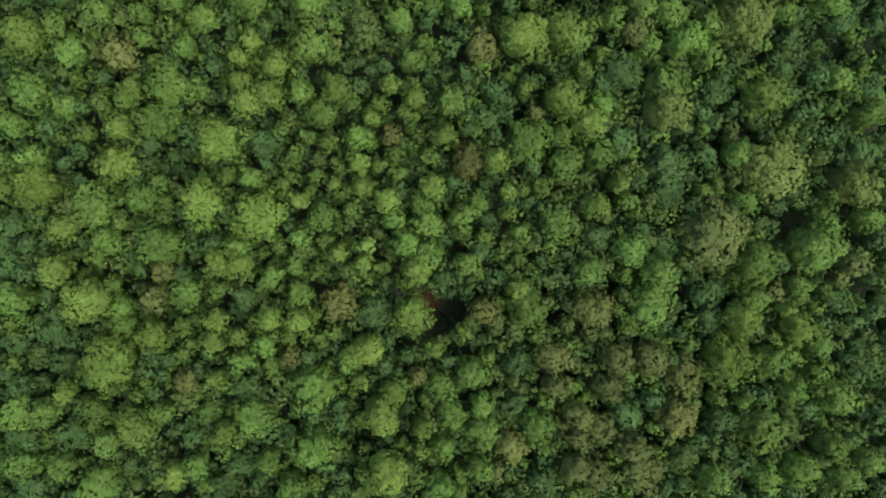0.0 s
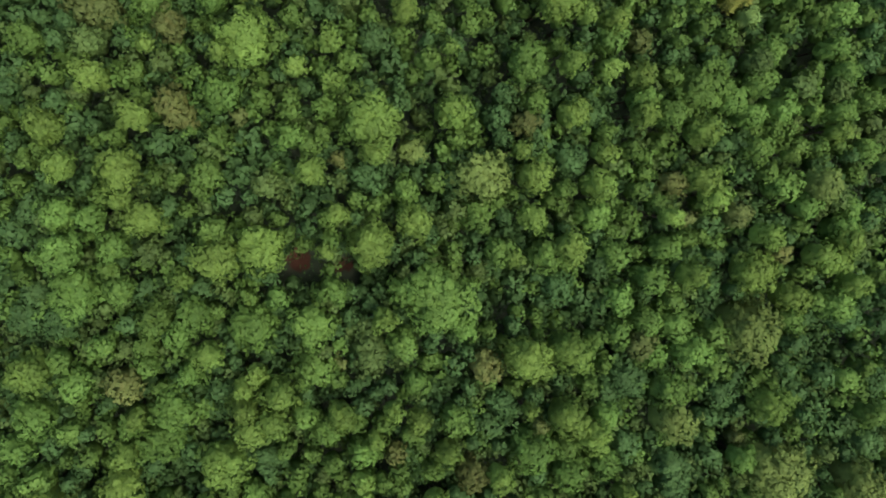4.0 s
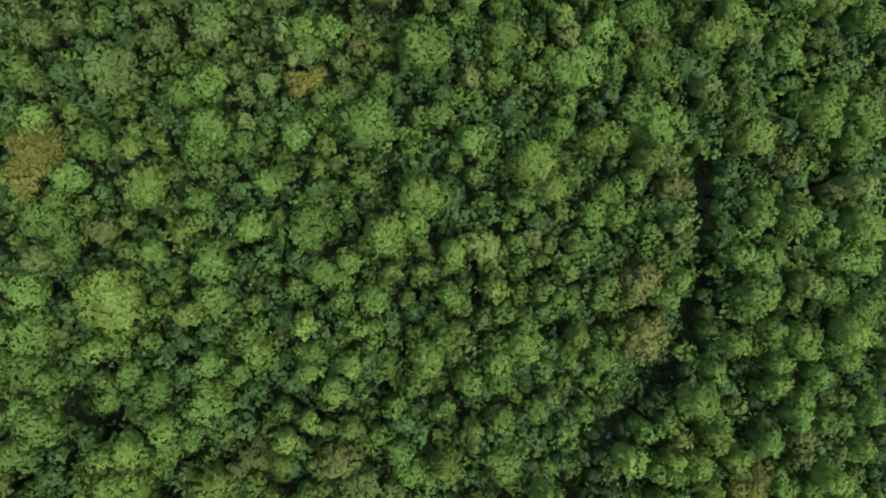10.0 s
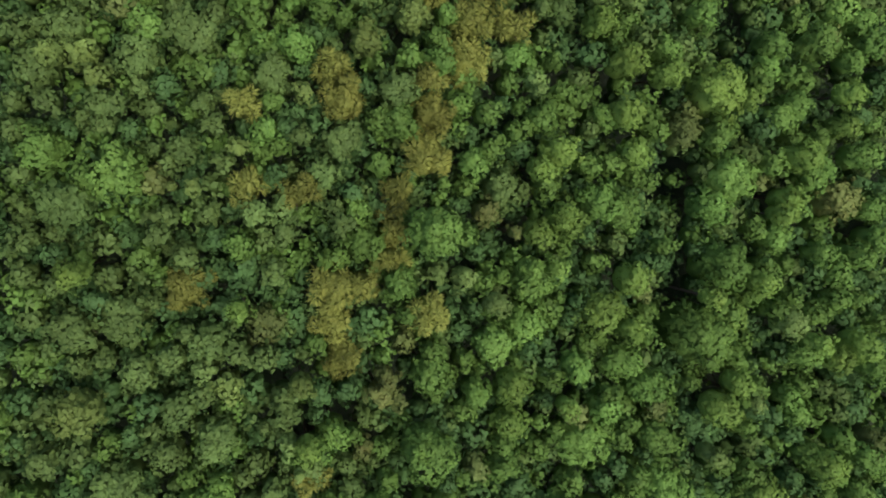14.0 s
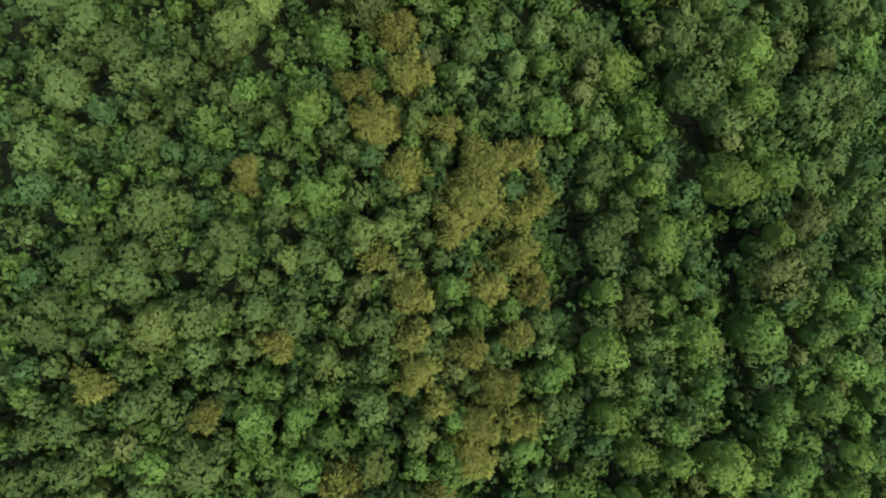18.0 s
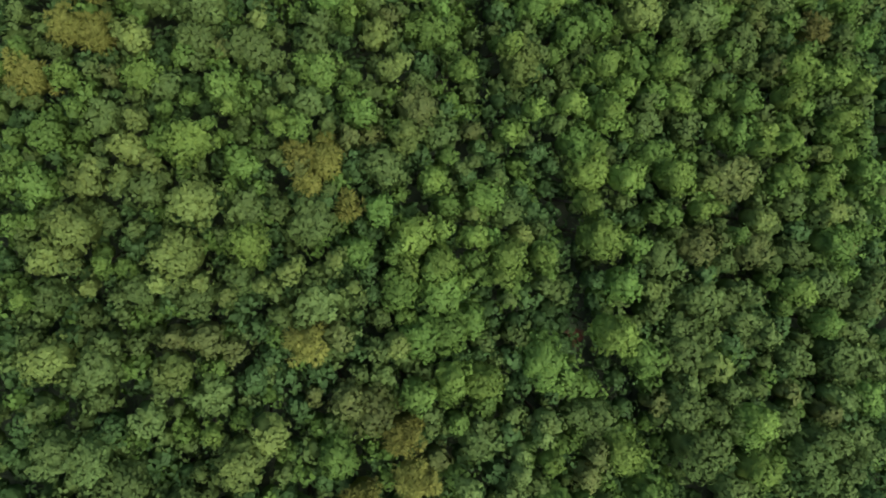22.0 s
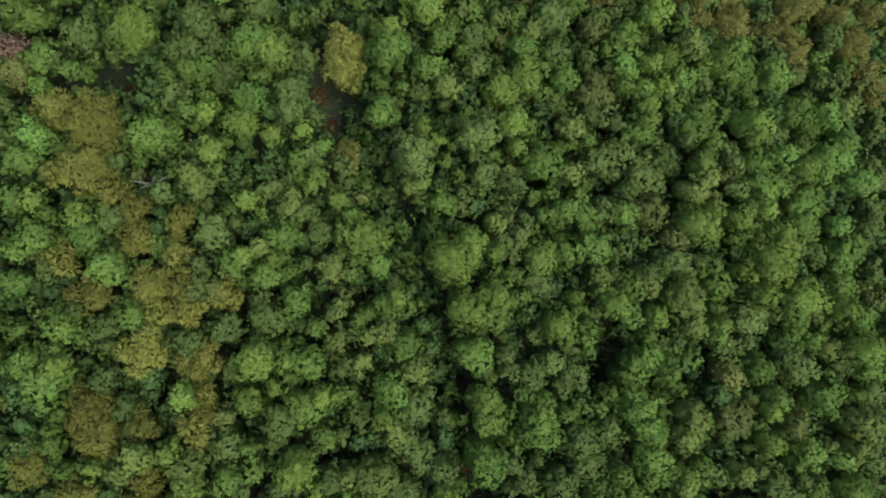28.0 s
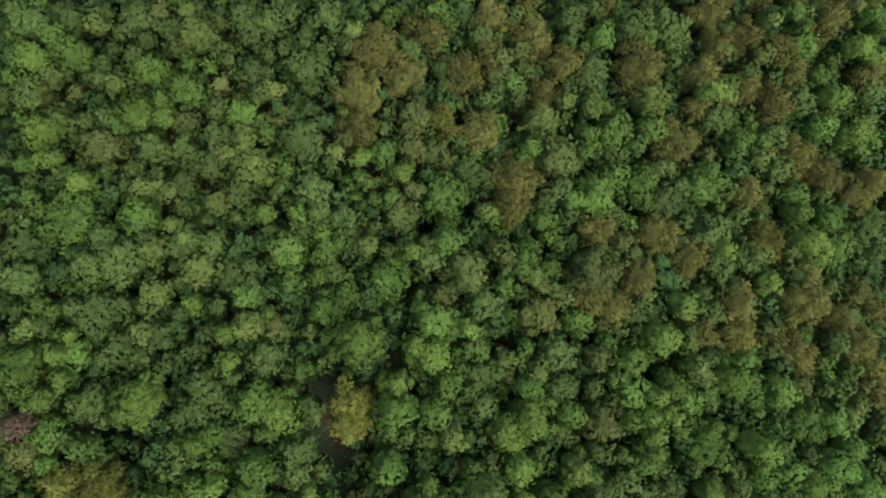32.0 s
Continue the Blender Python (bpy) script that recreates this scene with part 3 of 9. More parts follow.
tree("green", -22.4, 0.6, 1.78)
tree("bronze", 18.7, 1.5, 2.00)
tree("bright", 20.9, 1.7, 1.48)
tree("green", 28.3, 1.7, 2.16)
tree("green", 31.7, 2.6, 1.85)
tree("green", 45.8, 3.0, 1.57)
tree("dark", 60.7, 3.7, 1.97)
tree("bright", -5.1, 3.1, 2.46)
tree("dark", -0.9, 2.9, 2.29)
tree("green", 8.1, 3.7, 1.80)
tree("green", 24.7, 4.0, 2.76)
tree("bronze", 11.1, 3.9, 1.20)
tree("bright", 15.9, 4.1, 1.47)
tree("dark", 34.3, 4.1, 1.89)
tree("green", 27.8, 4.4, 1.53)
tree("bright", -14.2, 3.9, 1.57)
tree("green", -24.3, 4.1, 1.76)
tree("dark", -21.1, 4.0, 1.80)
tree("green", -11.1, 4.9, 2.70)
tree("bright", 30.0, 5.7, 2.09)
tree("bright", 9.1, 5.5, 1.16)
tree("dark", 58.6, 6.0, 1.96)
tree("dark", 20.7, 6.0, 1.85)
tree("green", 4.3, 5.9, 1.93)
tree("green", -19.2, 5.7, 1.46)
tree("bright", -2.5, 6.5, 1.72)
tree("green", 59.7, 7.4, 1.60)
tree("light_olive", 37.9, 7.2, 2.34)
tree("green", 31.6, 7.5, 1.53)
tree("green", 16.6, 7.3, 1.80)
tree("green", -13.6, 6.8, 1.46)
tree("bright", 12.9, 7.4, 1.45)
tree("bright", 27.3, 7.8, 2.07)
tree("bright", -0.6, 7.3, 1.72)
tree("green", -22.6, 7.3, 2.32)
tree("bright", -13.0, 7.7, 1.27)
tree("bright", 5.7, 8.0, 1.72)
tree("green", 2.3, 7.9, 1.47)
tree("bright", 23.3, 8.6, 0.88)
tree("bright", 47.5, 9.0, 1.98)
tree("green", -9.8, 8.1, 2.63)
tree("dark", 21.7, 8.5, 1.85)
tree("bright", 10.5, 8.6, 1.15)
tree("bright", -3.2, 8.5, 1.71)
tree("dark", 44.0, 9.3, 1.91)
tree("green", 37.9, 10.0, 2.16)
tree("dark", 61.1, 10.5, 1.96)
tree("bright", -0.0, 10.1, 1.85)
tree("green", 56.6, 10.9, 1.58)
tree("dark", 34.1, 10.9, 2.50)
tree("bright", -3.2, 10.7, 1.27)
tree("bronze", -14.1, 10.7, 1.87)
tree("green", 12.8, 11.1, 1.48)
tree("green", -18.4, 10.8, 1.81)
tree("green", -8.1, 11.7, 1.45)
tree("bright", -2.0, 12.0, 1.27)
tree("green", 3.3, 12.1, 2.37)
tree("green", 42.3, 12.6, 1.85)
tree("bright", -22.1, 12.1, 2.27)
tree("bronze", 19.4, 12.6, 1.88)
tree("green", -12.1, 12.5, 1.43)
tree("bright", 23.2, 13.6, 2.64)
tree("green", -19.8, 13.0, 1.42)
tree("green", 36.3, 13.9, 1.37)
tree("green", 39.9, 14.1, 2.22)
tree("olive", 8.5, 13.8, 2.39)
tree("bright", 27.2, 14.2, 2.26)
tree("bright", -6.4, 13.9, 1.52)
tree("bronze_olive", 34.5, 14.8, 1.51)
tree("green", 11.5, 14.8, 1.76)
tree("green", -15.7, 14.4, 1.42)
tree("green", -12.0, 14.6, 1.43)
tree("green", 42.4, 15.9, 1.85)
tree("green", 32.3, 15.9, 1.51)
tree("light_olive", 45.2, 16.2, 3.57)
tree("green", -8.8, 15.7, 1.71)
tree("green", 17.3, 16.3, 1.47)
tree("green", 37.9, 16.8, 1.83)
tree("green", 3.0, 16.5, 2.48)
tree("green", -2.4, 16.5, 2.70)
tree("green", 35.2, 17.2, 2.12)
tree("dark", 57.3, 17.2, 1.93)
tree("green", 50.0, 17.4, 1.55)
tree("bright", 9.5, 17.4, 1.41)
tree("dark", -23.1, 16.6, 2.30)
tree("dark", -19.7, 16.6, 2.30)
tree("dark", 42.4, 17.7, 1.87)
tree("green", -11.0, 17.2, 2.30)
tree("green", -7.8, 17.7, 2.05)
tree("green", 55.0, 19.0, 2.34)
tree("bright", 49.4, 19.6, 1.64)
tree("green", 32.1, 19.3, 1.80)
tree("green", 14.7, 19.2, 3.95)
tree("green", -0.2, 19.2, 1.43)
tree("green", -18.0, 19.5, 2.52)
tree("dark", -21.9, 19.2, 1.71)
tree("green", 4.9, 19.8, 1.72)
tree("green", 11.5, 20.0, 1.74)
tree("green", -14.1, 19.7, 1.68)
tree("dark", 26.3, 20.3, 2.12)
tree("bright", 56.2, 20.9, 1.66)
tree("dark", 41.9, 20.5, 1.86)
tree("bright", -8.7, 20.8, 1.24)
tree("green", 34.8, 21.5, 1.80)
tree("bright", 38.3, 21.9, 1.60)
tree("bright", 45.1, 22.2, 2.30)
tree("dark", 30.4, 22.5, 1.82)
tree("bright", 53.9, 23.3, 1.81)
tree("bright", -5.6, 22.9, 2.35)
tree("bright", 21.0, 23.3, 1.13)
tree("green", 31.3, 23.6, 1.78)
tree("bright", 51.7, 23.9, 1.64)
tree("green", 24.7, 23.6, 2.19)
tree("bronze", 48.5, 24.0, 1.22)
tree("dark", -8.3, 23.1, 1.71)
tree("green", -18.9, 23.3, 2.18, 1.6)
tree("green", 20.1, 23.9, 1.74)
tree("bright", 4.0, 23.8, 0.96)
tree("olive", -11.5, 23.4, 1.67)
tree("bright", 26.5, 24.3, 1.82)
tree("green", 36.4, 24.3, 1.80)
tree("bright", -1.8, 24.0, 2.73)
tree("green", -14.6, 23.7, 1.74)
tree("bright", 8.0, 24.3, 2.64)
tree("bright", 54.9, 25.5, 1.51)
tree("bright", 45.7, 25.8, 1.48)
tree("green", -5.9, 25.2, 1.81)
tree("green", 55.0, 26.4, 1.86)
tree("bright", 12.0, 26.5, 1.76)
tree("bright", -11.6, 26.5, 1.94)
tree("green", -16.2, 26.4, 1.64)
tree("bright", 22.7, 27.1, 1.54)
tree("green", -19.1, 26.5, 1.91)
tree("bright", 4.8, 27.1, 1.36)
tree("bright", 35.9, 27.4, 1.15)
tree("green", 18.3, 27.4, 2.01)
tree("bronze_olive", 43.8, 27.6, 1.50)
tree("green", 29.0, 27.5, 1.92)
tree("dark", -21.4, 26.9, 2.22)
tree("bright", -13.6, 27.9, 1.32)
tree("green", 55.6, 28.6, 1.54)
tree("green", 50.1, 28.7, 1.53)
tree("bright", 40.6, 29.4, 1.61)
tree("olive", 53.8, 29.6, 1.54)
tree("green", 11.2, 29.5, 1.41)
tree("olive", -1.2, 29.7, 1.66)
tree("bright", 29.1, 30.2, 1.80)
tree("green", 48.1, 30.6, 1.82)
tree("light_olive", 51.2, 30.8, 1.90)
tree("bronze", 36.8, 30.7, 1.47)
tree("bright", 38.9, 31.0, 1.84)
tree("green", -6.2, 30.4, 1.73)
tree("bright", 22.8, 31.0, 1.78)
tree("light_olive", 18.0, 31.0, 2.79)
tree("dark", 7.8, 30.6, 2.00)
tree("bright", -13.5, 30.6, 2.14)
tree("bright", 2.6, 30.9, 1.59)
tree("bright", -18.4, 30.8, 1.65)
tree("bronze", 5.2, 31.9, 0.96)
tree("dark", 26.9, 32.6, 2.07)
tree("bright", 8.1, 32.8, 1.48)
tree("light_olive", 11.7, 33.0, 1.49)
tree("bright", 47.6, 33.5, 0.88)
tree("bright", 21.2, 33.2, 0.96)
tree("bright", 29.2, 33.4, 1.40)
tree("green", 2.5, 33.3, 1.37)
tree("green", 45.2, 34.1, 1.80)
tree("green", 57.0, 34.3, 1.54)
tree("green", 0.9, 34.0, 1.64)
tree("dark", 44.0, 34.6, 1.83)
tree("bright", -19.8, 34.3, 1.78, 0.3)
tree("bright", 38.8, 35.5, 1.82)
tree("bright", 7.8, 35.5, 2.92)
tree("bright", -12.1, 35.2, 1.64)
tree("bright", 53.2, 35.9, 1.18)
tree("bronze", 21.8, 35.8, 1.41)
tree("bronze", -8.9, 36.1, 2.41)
tree("bright", 15.2, 36.5, 1.86, 1.1)
tree("bright", 26.3, 36.7, 1.53, 0.8)
tree("bright", 32.8, 36.8, 1.53)
tree("dark", 19.6, 36.4, 1.73)
tree("dark", 29.4, 36.9, 1.76)
tree("green", 3.8, 36.8, 1.36)
tree("green", 35.7, 37.2, 1.91)
tree("green", 44.0, 37.3, 1.48)
tree("green", -5.1, 37.3, 2.25)
tree("bright", 50.0, 37.9, 0.88)
tree("green", 54.2, 37.9, 1.52)
tree("green", 22.8, 37.8, 1.41)
tree("green", 47.5, 38.1, 1.80)
tree("green", 33.0, 38.4, 1.44)
tree("green", 42.1, 38.8, 1.77)
tree("bright", -15.6, 38.5, 1.85)
tree("bright", 4.3, 38.8, 1.18)
tree("green", 56.9, 39.1, 1.53)
tree("green", 38.8, 39.8, 2.90)
tree("bright", 1.2, 39.7, 1.17)
tree("olive", 49.2, 40.1, 1.79)
tree("olive", 53.5, 40.1, 1.51)
tree("green", 44.4, 40.2, 1.77)
tree("bright", 32.5, 40.4, 1.39)
tree("bright", 29.3, 40.9, 1.38)
tree("bright", -5.1, 40.6, 1.02)
tree("bright", 25.5, 41.2, 1.49)
tree("green", 21.9, 41.1, 2.27)
tree("bright", -11.0, 41.1, 0.88)
tree("green", 13.0, 41.2, 1.37)
tree("green", 53.9, 41.7, 1.51)
tree("olive", -15.8, 41.3, 1.82)
tree("bright", 14.4, 41.9, 0.80)
tree("green", -20.7, 41.4, 1.68)
tree("olive", 43.7, 42.1, 1.47)
tree("bright", -2.9, 41.9, 2.70)
tree("bright", 4.0, 42.1, 1.31, 0.8)
tree("dark", 8.2, 42.7, 1.94)
tree("bronze", -9.1, 42.8, 1.71)
tree("green", 45.2, 43.4, 1.47)
tree("green", 29.5, 43.7, 1.70)
tree("bronze_olive", 32.7, 43.7, 1.42)
tree("green", 52.4, 44.0, 1.49)
tree("bronze_olive", -15.3, 44.5, 2.55)
tree("bright", 29.6, 45.1, 1.37)
tree("bright", 10.6, 45.0, 1.45, 0.6)
tree("bright", 26.7, 45.2, 0.95)
tree("green", -5.5, 45.2, 1.57)
tree("green", -10.6, 45.1, 2.17)
tree("pale", 42.9, 46.2, 1.14)
tree("bright", 24.3, 46.5, 2.20, 1.6)
tree("olive", 5.6, 46.8, 2.41)
tree("green", 52.7, 47.2, 1.79)
tree("bright", -2.3, 47.1, 2.30)
tree("dark", -22.1, 46.9, 1.81)
tree("green", 38.0, 48.0, 1.43)
tree("green", 48.3, 48.2, 1.47)
tree("bright", 18.8, 48.3, 1.19)
tree("feathery", 41.7, 48.4, 1.73)
tree("green", 32.9, 48.3, 1.41)
tree("green", 45.6, 48.6, 1.46)
tree("bright", 15.4, 48.6, 1.19)
tree("green", -7.0, 48.7, 1.55)
tree("bright", 37.4, 49.4, 1.38)
tree("bright", -19.0, 49.2, 1.77)
tree("bright", -9.8, 49.4, 1.23)
tree("brown_feathery", 42.9, 49.8, 2.08)
tree("bright", 21.7, 50.0, 1.45)
tree("bright", 48.8, 50.3, 1.53, 2.6)
tree("bright", -13.7, 50.3, 4.34)
tree("green", 35.0, 50.5, 1.41)
tree("olive", -7.4, 50.3, 1.54)
tree("olive", 5.8, 51.0, 2.21)
tree("green", 32.2, 51.4, 1.40)
tree("bright", 35.8, 51.8, 1.50)
tree("bright", -6.0, 51.6, 1.80)
tree("bronze", 46.9, 51.8, 1.16)
tree("bright", 40.0, 52.1, 1.39)
tree("green", 10.2, 52.0, 1.59)
tree("green", 53.4, 52.4, 1.48)
tree("bright", 29.7, 52.5, 1.62)
tree("bright", 33.5, 52.5, 1.22)
tree("green", 18.0, 52.6, 2.02)
tree("bright", 12.8, 52.9, 1.64)
tree("bronze_olive", -4.2, 52.7, 1.02)
tree("bronze_olive", 47.2, 53.3, 1.45)
tree("green", 43.3, 53.4, 1.73)
tree("bronze", 4.0, 53.6, 1.95)
tree("green", 9.2, 53.8, 1.58)
tree("bronze_olive", -2.6, 53.7, 2.15)
tree("bright", -0.7, 53.9, 1.24)
tree("bright", 37.6, 54.4, 1.75)
tree("bronze", 34.2, 54.3, 1.11)
tree("green", 31.4, 54.8, 1.39)
tree("green", 49.6, 55.0, 1.46)
tree("bright", -14.3, 54.8, 1.08)
tree("green", -9.6, 54.8, 1.51)
tree("green", -21.1, 54.9, 1.47)
tree("bright", -12.4, 55.4, 1.44)
tree("green", 53.8, 55.8, 1.48)
tree("bright", -0.3, 55.7, 1.24)
tree("green", 45.9, 55.9, 1.44)
tree("green", -7.8, 55.7, 1.51)
tree("bright", 15.0, 56.1, 0.90)
tree("bright", 4.9, 56.5, 1.12)
tree("green", 17.7, 56.5, 1.61)
tree("green", -10.0, 56.5, 1.50)
tree("bright", 1.5, 57.2, 0.99)
tree("green", 46.4, 57.4, 1.44)
tree("green", -19.2, 57.0, 2.05)
tree("bright", 35.3, 58.1, 1.96, 1.9)
tree("green", -20.5, 58.0, 1.46)
tree("pale", 21.8, 58.5, 0.92)
tree("green", -6.5, 58.6, 2.26)
tree("bright", 42.9, 59.2, 1.10)
tree("green", 3.6, 59.1, 1.54)
tree("green", 47.9, 59.5, 1.44)
tree("green", 17.7, 59.9, 1.59)
tree("green", 37.8, 60.1, 1.40)
tree("green", 14.8, 59.9, 1.58)
tree("green", -10.2, 60.1, 1.48)
tree("green", 51.5, 60.9, 1.46)
tree("green", 43.7, 60.9, 1.42)
tree("green", -18.6, 60.6, 1.45)
tree("green", -12.3, 61.0, 1.47)
tree("bright", 1.4, 61.5, 1.23)
tree("green", 17.2, 61.6, 1.58)
tree("green", 26.7, 61.8, 1.95)
tree("bright", 4.8, 61.9, 1.35)
tree("green", -20.2, 61.7, 1.92)
tree("green", 46.7, 62.1, 1.43)
tree("bright", 11.0, 62.2, 1.83)
tree("green", -6.3, 62.0, 1.49)
tree("green", 50.1, 62.3, 1.45)
tree("green", 1.7, 62.5, 1.51)
tree("bright", -2.5, 62.6, 1.82, -0.8)
tree("dark", 38.4, 62.9, 1.71)
tree("bright", 45.7, 63.3, 1.66)
tree("bright", 38.5, 63.2, 1.35)
tree("bright", 19.4, 63.2, 1.85)
tree("bright", 50.2, 63.8, 1.68)
tree("bronze", 30.6, 63.6, 2.70)
tree("green", 43.0, 63.7, 1.69)
tree("bright", 23.8, 64.0, 1.20)
tree("bright", -14.3, 63.8, 1.06)
tree("bright", 12.4, 64.1, 1.25)
tree("green", 19.5, 64.5, 1.58)
tree("green", -19.6, 64.4, 2.22)
tree("bright", 1.1, 65.3, 1.21)
tree("green", 53.0, 65.9, 1.74)
tree("bright", -7.8, 66.1, 1.41)
tree("green", 40.9, 67.0, 2.34)
tree("green", 32.3, 67.1, 1.63)
tree("green", -5.9, 66.9, 1.83)
tree("green", 6.6, 67.2, 1.52)
tree("green", 49.3, 67.4, 2.01)
tree("bright", -13.3, 67.3, 3.17)
tree("green", 13.2, 67.3, 1.54)
tree("green", -19.6, 67.7, 1.76)
tree("light_olive", 45.8, 68.3, 1.51)
tree("bright", 16.3, 68.3, 1.38)
tree("bronze", 29.8, 68.5, 2.19)
tree("green", 33.2, 68.6, 1.36)
tree("green", 2.5, 69.4, 1.49)
tree("bright", 7.9, 69.6, 0.97)
tree("bright", 10.3, 69.6, 0.86)
tree("green", -6.1, 70.0, 1.97)
tree("green", 41.4, 70.2, 1.67)
tree("bright", 4.3, 70.4, 1.20)
tree("green", 51.5, 70.5, 1.72)
tree("green", 49.6, 70.5, 1.71)
tree("pale", -18.6, 70.4, 1.60)
tree("green", 39.2, 70.7, 1.38)
tree("green", -10.4, 70.8, 1.44)
tree("bright", 12.7, 71.3, 1.23)
tree("light_olive", 15.3, 71.5, 1.71)
tree("green", -16.9, 71.2, 1.41)
tree("bronze_olive", 19.9, 72.1, 1.29)
tree("green", 48.2, 72.5, 1.70)
tree("bright", -7.9, 72.6, 1.04)
tree("bright", 7.2, 72.7, 2.20)
tree("bronze_olive", -14.1, 72.5, 1.54)
tree("green", 1.4, 72.8, 2.33)
tree("green", -2.9, 72.9, 1.59)
tree("pale", 32.4, 73.5, 1.05)
tree("green", -18.0, 73.2, 2.39)
tree("bright", 50.7, 73.7, 2.02)
tree("green", 9.7, 73.6, 1.51)
tree("green", 25.4, 74.1, 1.72)
tree("bright", 40.4, 74.3, 1.34)
tree("bright", 27.1, 74.3, 1.28)
tree("bright", 44.3, 74.4, 1.73)
tree("green", -17.2, 74.6, 1.40)
tree("green", -6.8, 74.9, 1.56)
tree("green", 41.0, 75.8, 1.38)
tree("bright", 10.0, 75.8, 2.10)
tree("bright", -10.6, 76.0, 2.07)
tree("green", 26.5, 76.1, 1.58)
tree("feathery", -19.4, 76.2, 1.66)
tree("bright", 21.0, 76.5, 1.50)
tree("green", -1.6, 76.5, 1.45)
tree("bronze_olive", 48.3, 76.7, 1.12)
tree("bronze", 32.1, 76.8, 1.33)
tree("green", -16.3, 76.5, 1.73)
tree("bronze_olive", 33.5, 76.7, 1.07)
tree("pale", 50.2, 77.2, 1.67)
tree("bright", 2.0, 77.6, 0.94)
tree("bright", 19.3, 78.5, 2.49)
tree("feathery", -18.5, 78.4, 2.49)
tree("bright", -11.7, 78.9, 1.24)
tree("green", -6.9, 78.8, 1.42)
tree("bright", 29.5, 79.2, 1.28)
tree("bronze_olive", 43.8, 79.4, 1.81)
tree("green", -14.4, 79.1, 1.51)
tree("green", 14.4, 80.3, 1.51)
tree("green", 0.3, 80.2, 1.57)
tree("bright", 24.7, 80.5, 1.83)
tree("green", -6.0, 80.5, 1.99)
tree("green", 50.1, 80.7, 1.70)
tree("pale", -3.3, 81.0, 0.92)
tree("green", -18.5, 80.8, 1.37)
tree("green", 5.8, 81.2, 2.57, 1.7)
tree("bright", 39.3, 81.4, 2.17, 1.2)
tree("green", 21.8, 81.4, 1.54)
tree("green", 30.9, 82.1, 2.70)
tree("green", 11.8, 82.2, 1.50)
tree("green", 48.2, 82.6, 1.40)
tree("green", 52.4, 82.9, 1.70)
tree("green", -8.0, 83.0, 1.48)
tree("bright", 45.7, 83.7, 1.91)
tree("olive", 4.2, 83.6, 1.46)
tree("green", -6.4, 83.6, 1.41)
tree("olive", -18.7, 83.6, 1.59)
tree("olive", -1.8, 84.0, 1.43)
tree("green", 50.0, 84.2, 1.69)
tree("feathery", 1.3, 84.4, 1.56)
tree("green", 44.6, 84.4, 1.49)
tree("green", -5.6, 84.4, 1.41)
tree("olive", -13.3, 84.4, 2.70)
tree("bronze_olive", 51.4, 85.2, 1.69)
tree("pale", 34.5, 85.4, 1.17)
tree("green", 16.4, 85.3, 1.51)
tree("bronze_olive", 14.1, 85.3, 1.24)
tree("green", 48.0, 85.7, 1.39)
tree("pale", 0.1, 85.7, 0.69)
tree("green", 23.4, 86.3, 2.55)
tree("pale", 1.1, 86.3, 1.16)
tree("green", 9.7, 87.2, 2.33, 2.4)
tree("green", 29.7, 87.0, 1.95)
tree("olive", -18.2, 86.9, 1.58)
tree("green", 1.5, 87.1, 1.43)
tree("bronze", 5.1, 87.1, 0.96)
tree("dark", 34.3, 87.1, 2.18)
tree("olive", -9.5, 87.2, 1.50)
tree("dark", 49.9, 87.6, 1.72)
tree("bright", 0.6, 88.0, 1.14)
tree("pale", -0.6, 88.0, 1.03)
tree("green", 43.2, 88.2, 1.37)
tree("olive", -6.0, 88.2, 2.11)
tree("green", 2.8, 88.4, 1.43)
tree("bright", 16.8, 88.7, 1.80, -0.0)
tree("bright", 34.8, 89.6, 1.74)
tree("green", 25.0, 89.6, 1.54)
tree("bronze_olive", 29.5, 89.6, 1.29)
tree("pale", 38.3, 89.7, 1.05)
tree("green", 42.5, 89.7, 1.36)
tree("bright", 21.3, 90.2, 0.98)
tree("olive", -0.9, 90.1, 1.42)
tree("olive", -8.8, 90.5, 1.87)
tree("light_olive", -15.4, 90.9, 1.99)
tree("green", 28.6, 91.1, 1.94)
tree("bronze_olive", 7.7, 91.0, 0.96)
tree("green", 14.0, 91.3, 1.48)
tree("bright", 36.3, 91.6, 1.29)
tree("olive", -0.9, 91.4, 1.41)
tree("bronze", 6.3, 91.4, 1.20)
tree("bright", 16.6, 92.2, 1.46)
tree("green", 50.8, 92.3, 1.68)
tree("light_olive", -5.1, 92.5, 1.35)
tree("light_olive", 0.2, 92.6, 1.14)
tree("bronze", 6.7, 92.7, 1.19)
tree("green", 10.2, 93.0, 1.81)
tree("bright", 46.4, 93.3, 1.62)
tree("green", 22.4, 93.2, 1.52)
tree("green", 26.3, 93.4, 2.09)
tree("olive", -11.4, 93.4, 1.74)
tree("green", 43.6, 93.7, 1.63)
tree("olive", -6.7, 93.8, 1.38)
tree("feathery", 3.5, 94.2, 2.06)
tree("bright", 48.6, 94.4, 1.63)
tree("bright", 43.7, 94.9, 1.32)
tree("olive", -9.2, 94.5, 1.48)
tree("olive", -4.3, 94.7, 1.39)
tree("green", 33.9, 95.2, 3.33)
tree("green", 15.2, 95.2, 1.84)
tree("olive", -6.5, 95.6, 1.92)
tree("bright", 26.6, 96.4, 1.49)
tree("pale", 41.8, 96.5, 1.59)
tree("green", 17.9, 96.7, 2.08)
tree("bronze_olive", -2.4, 96.8, 1.81)
tree("bright", 36.0, 97.2, 1.54)
tree("olive", -16.0, 96.8, 2.21)
tree("feathery", 2.6, 97.1, 2.05)
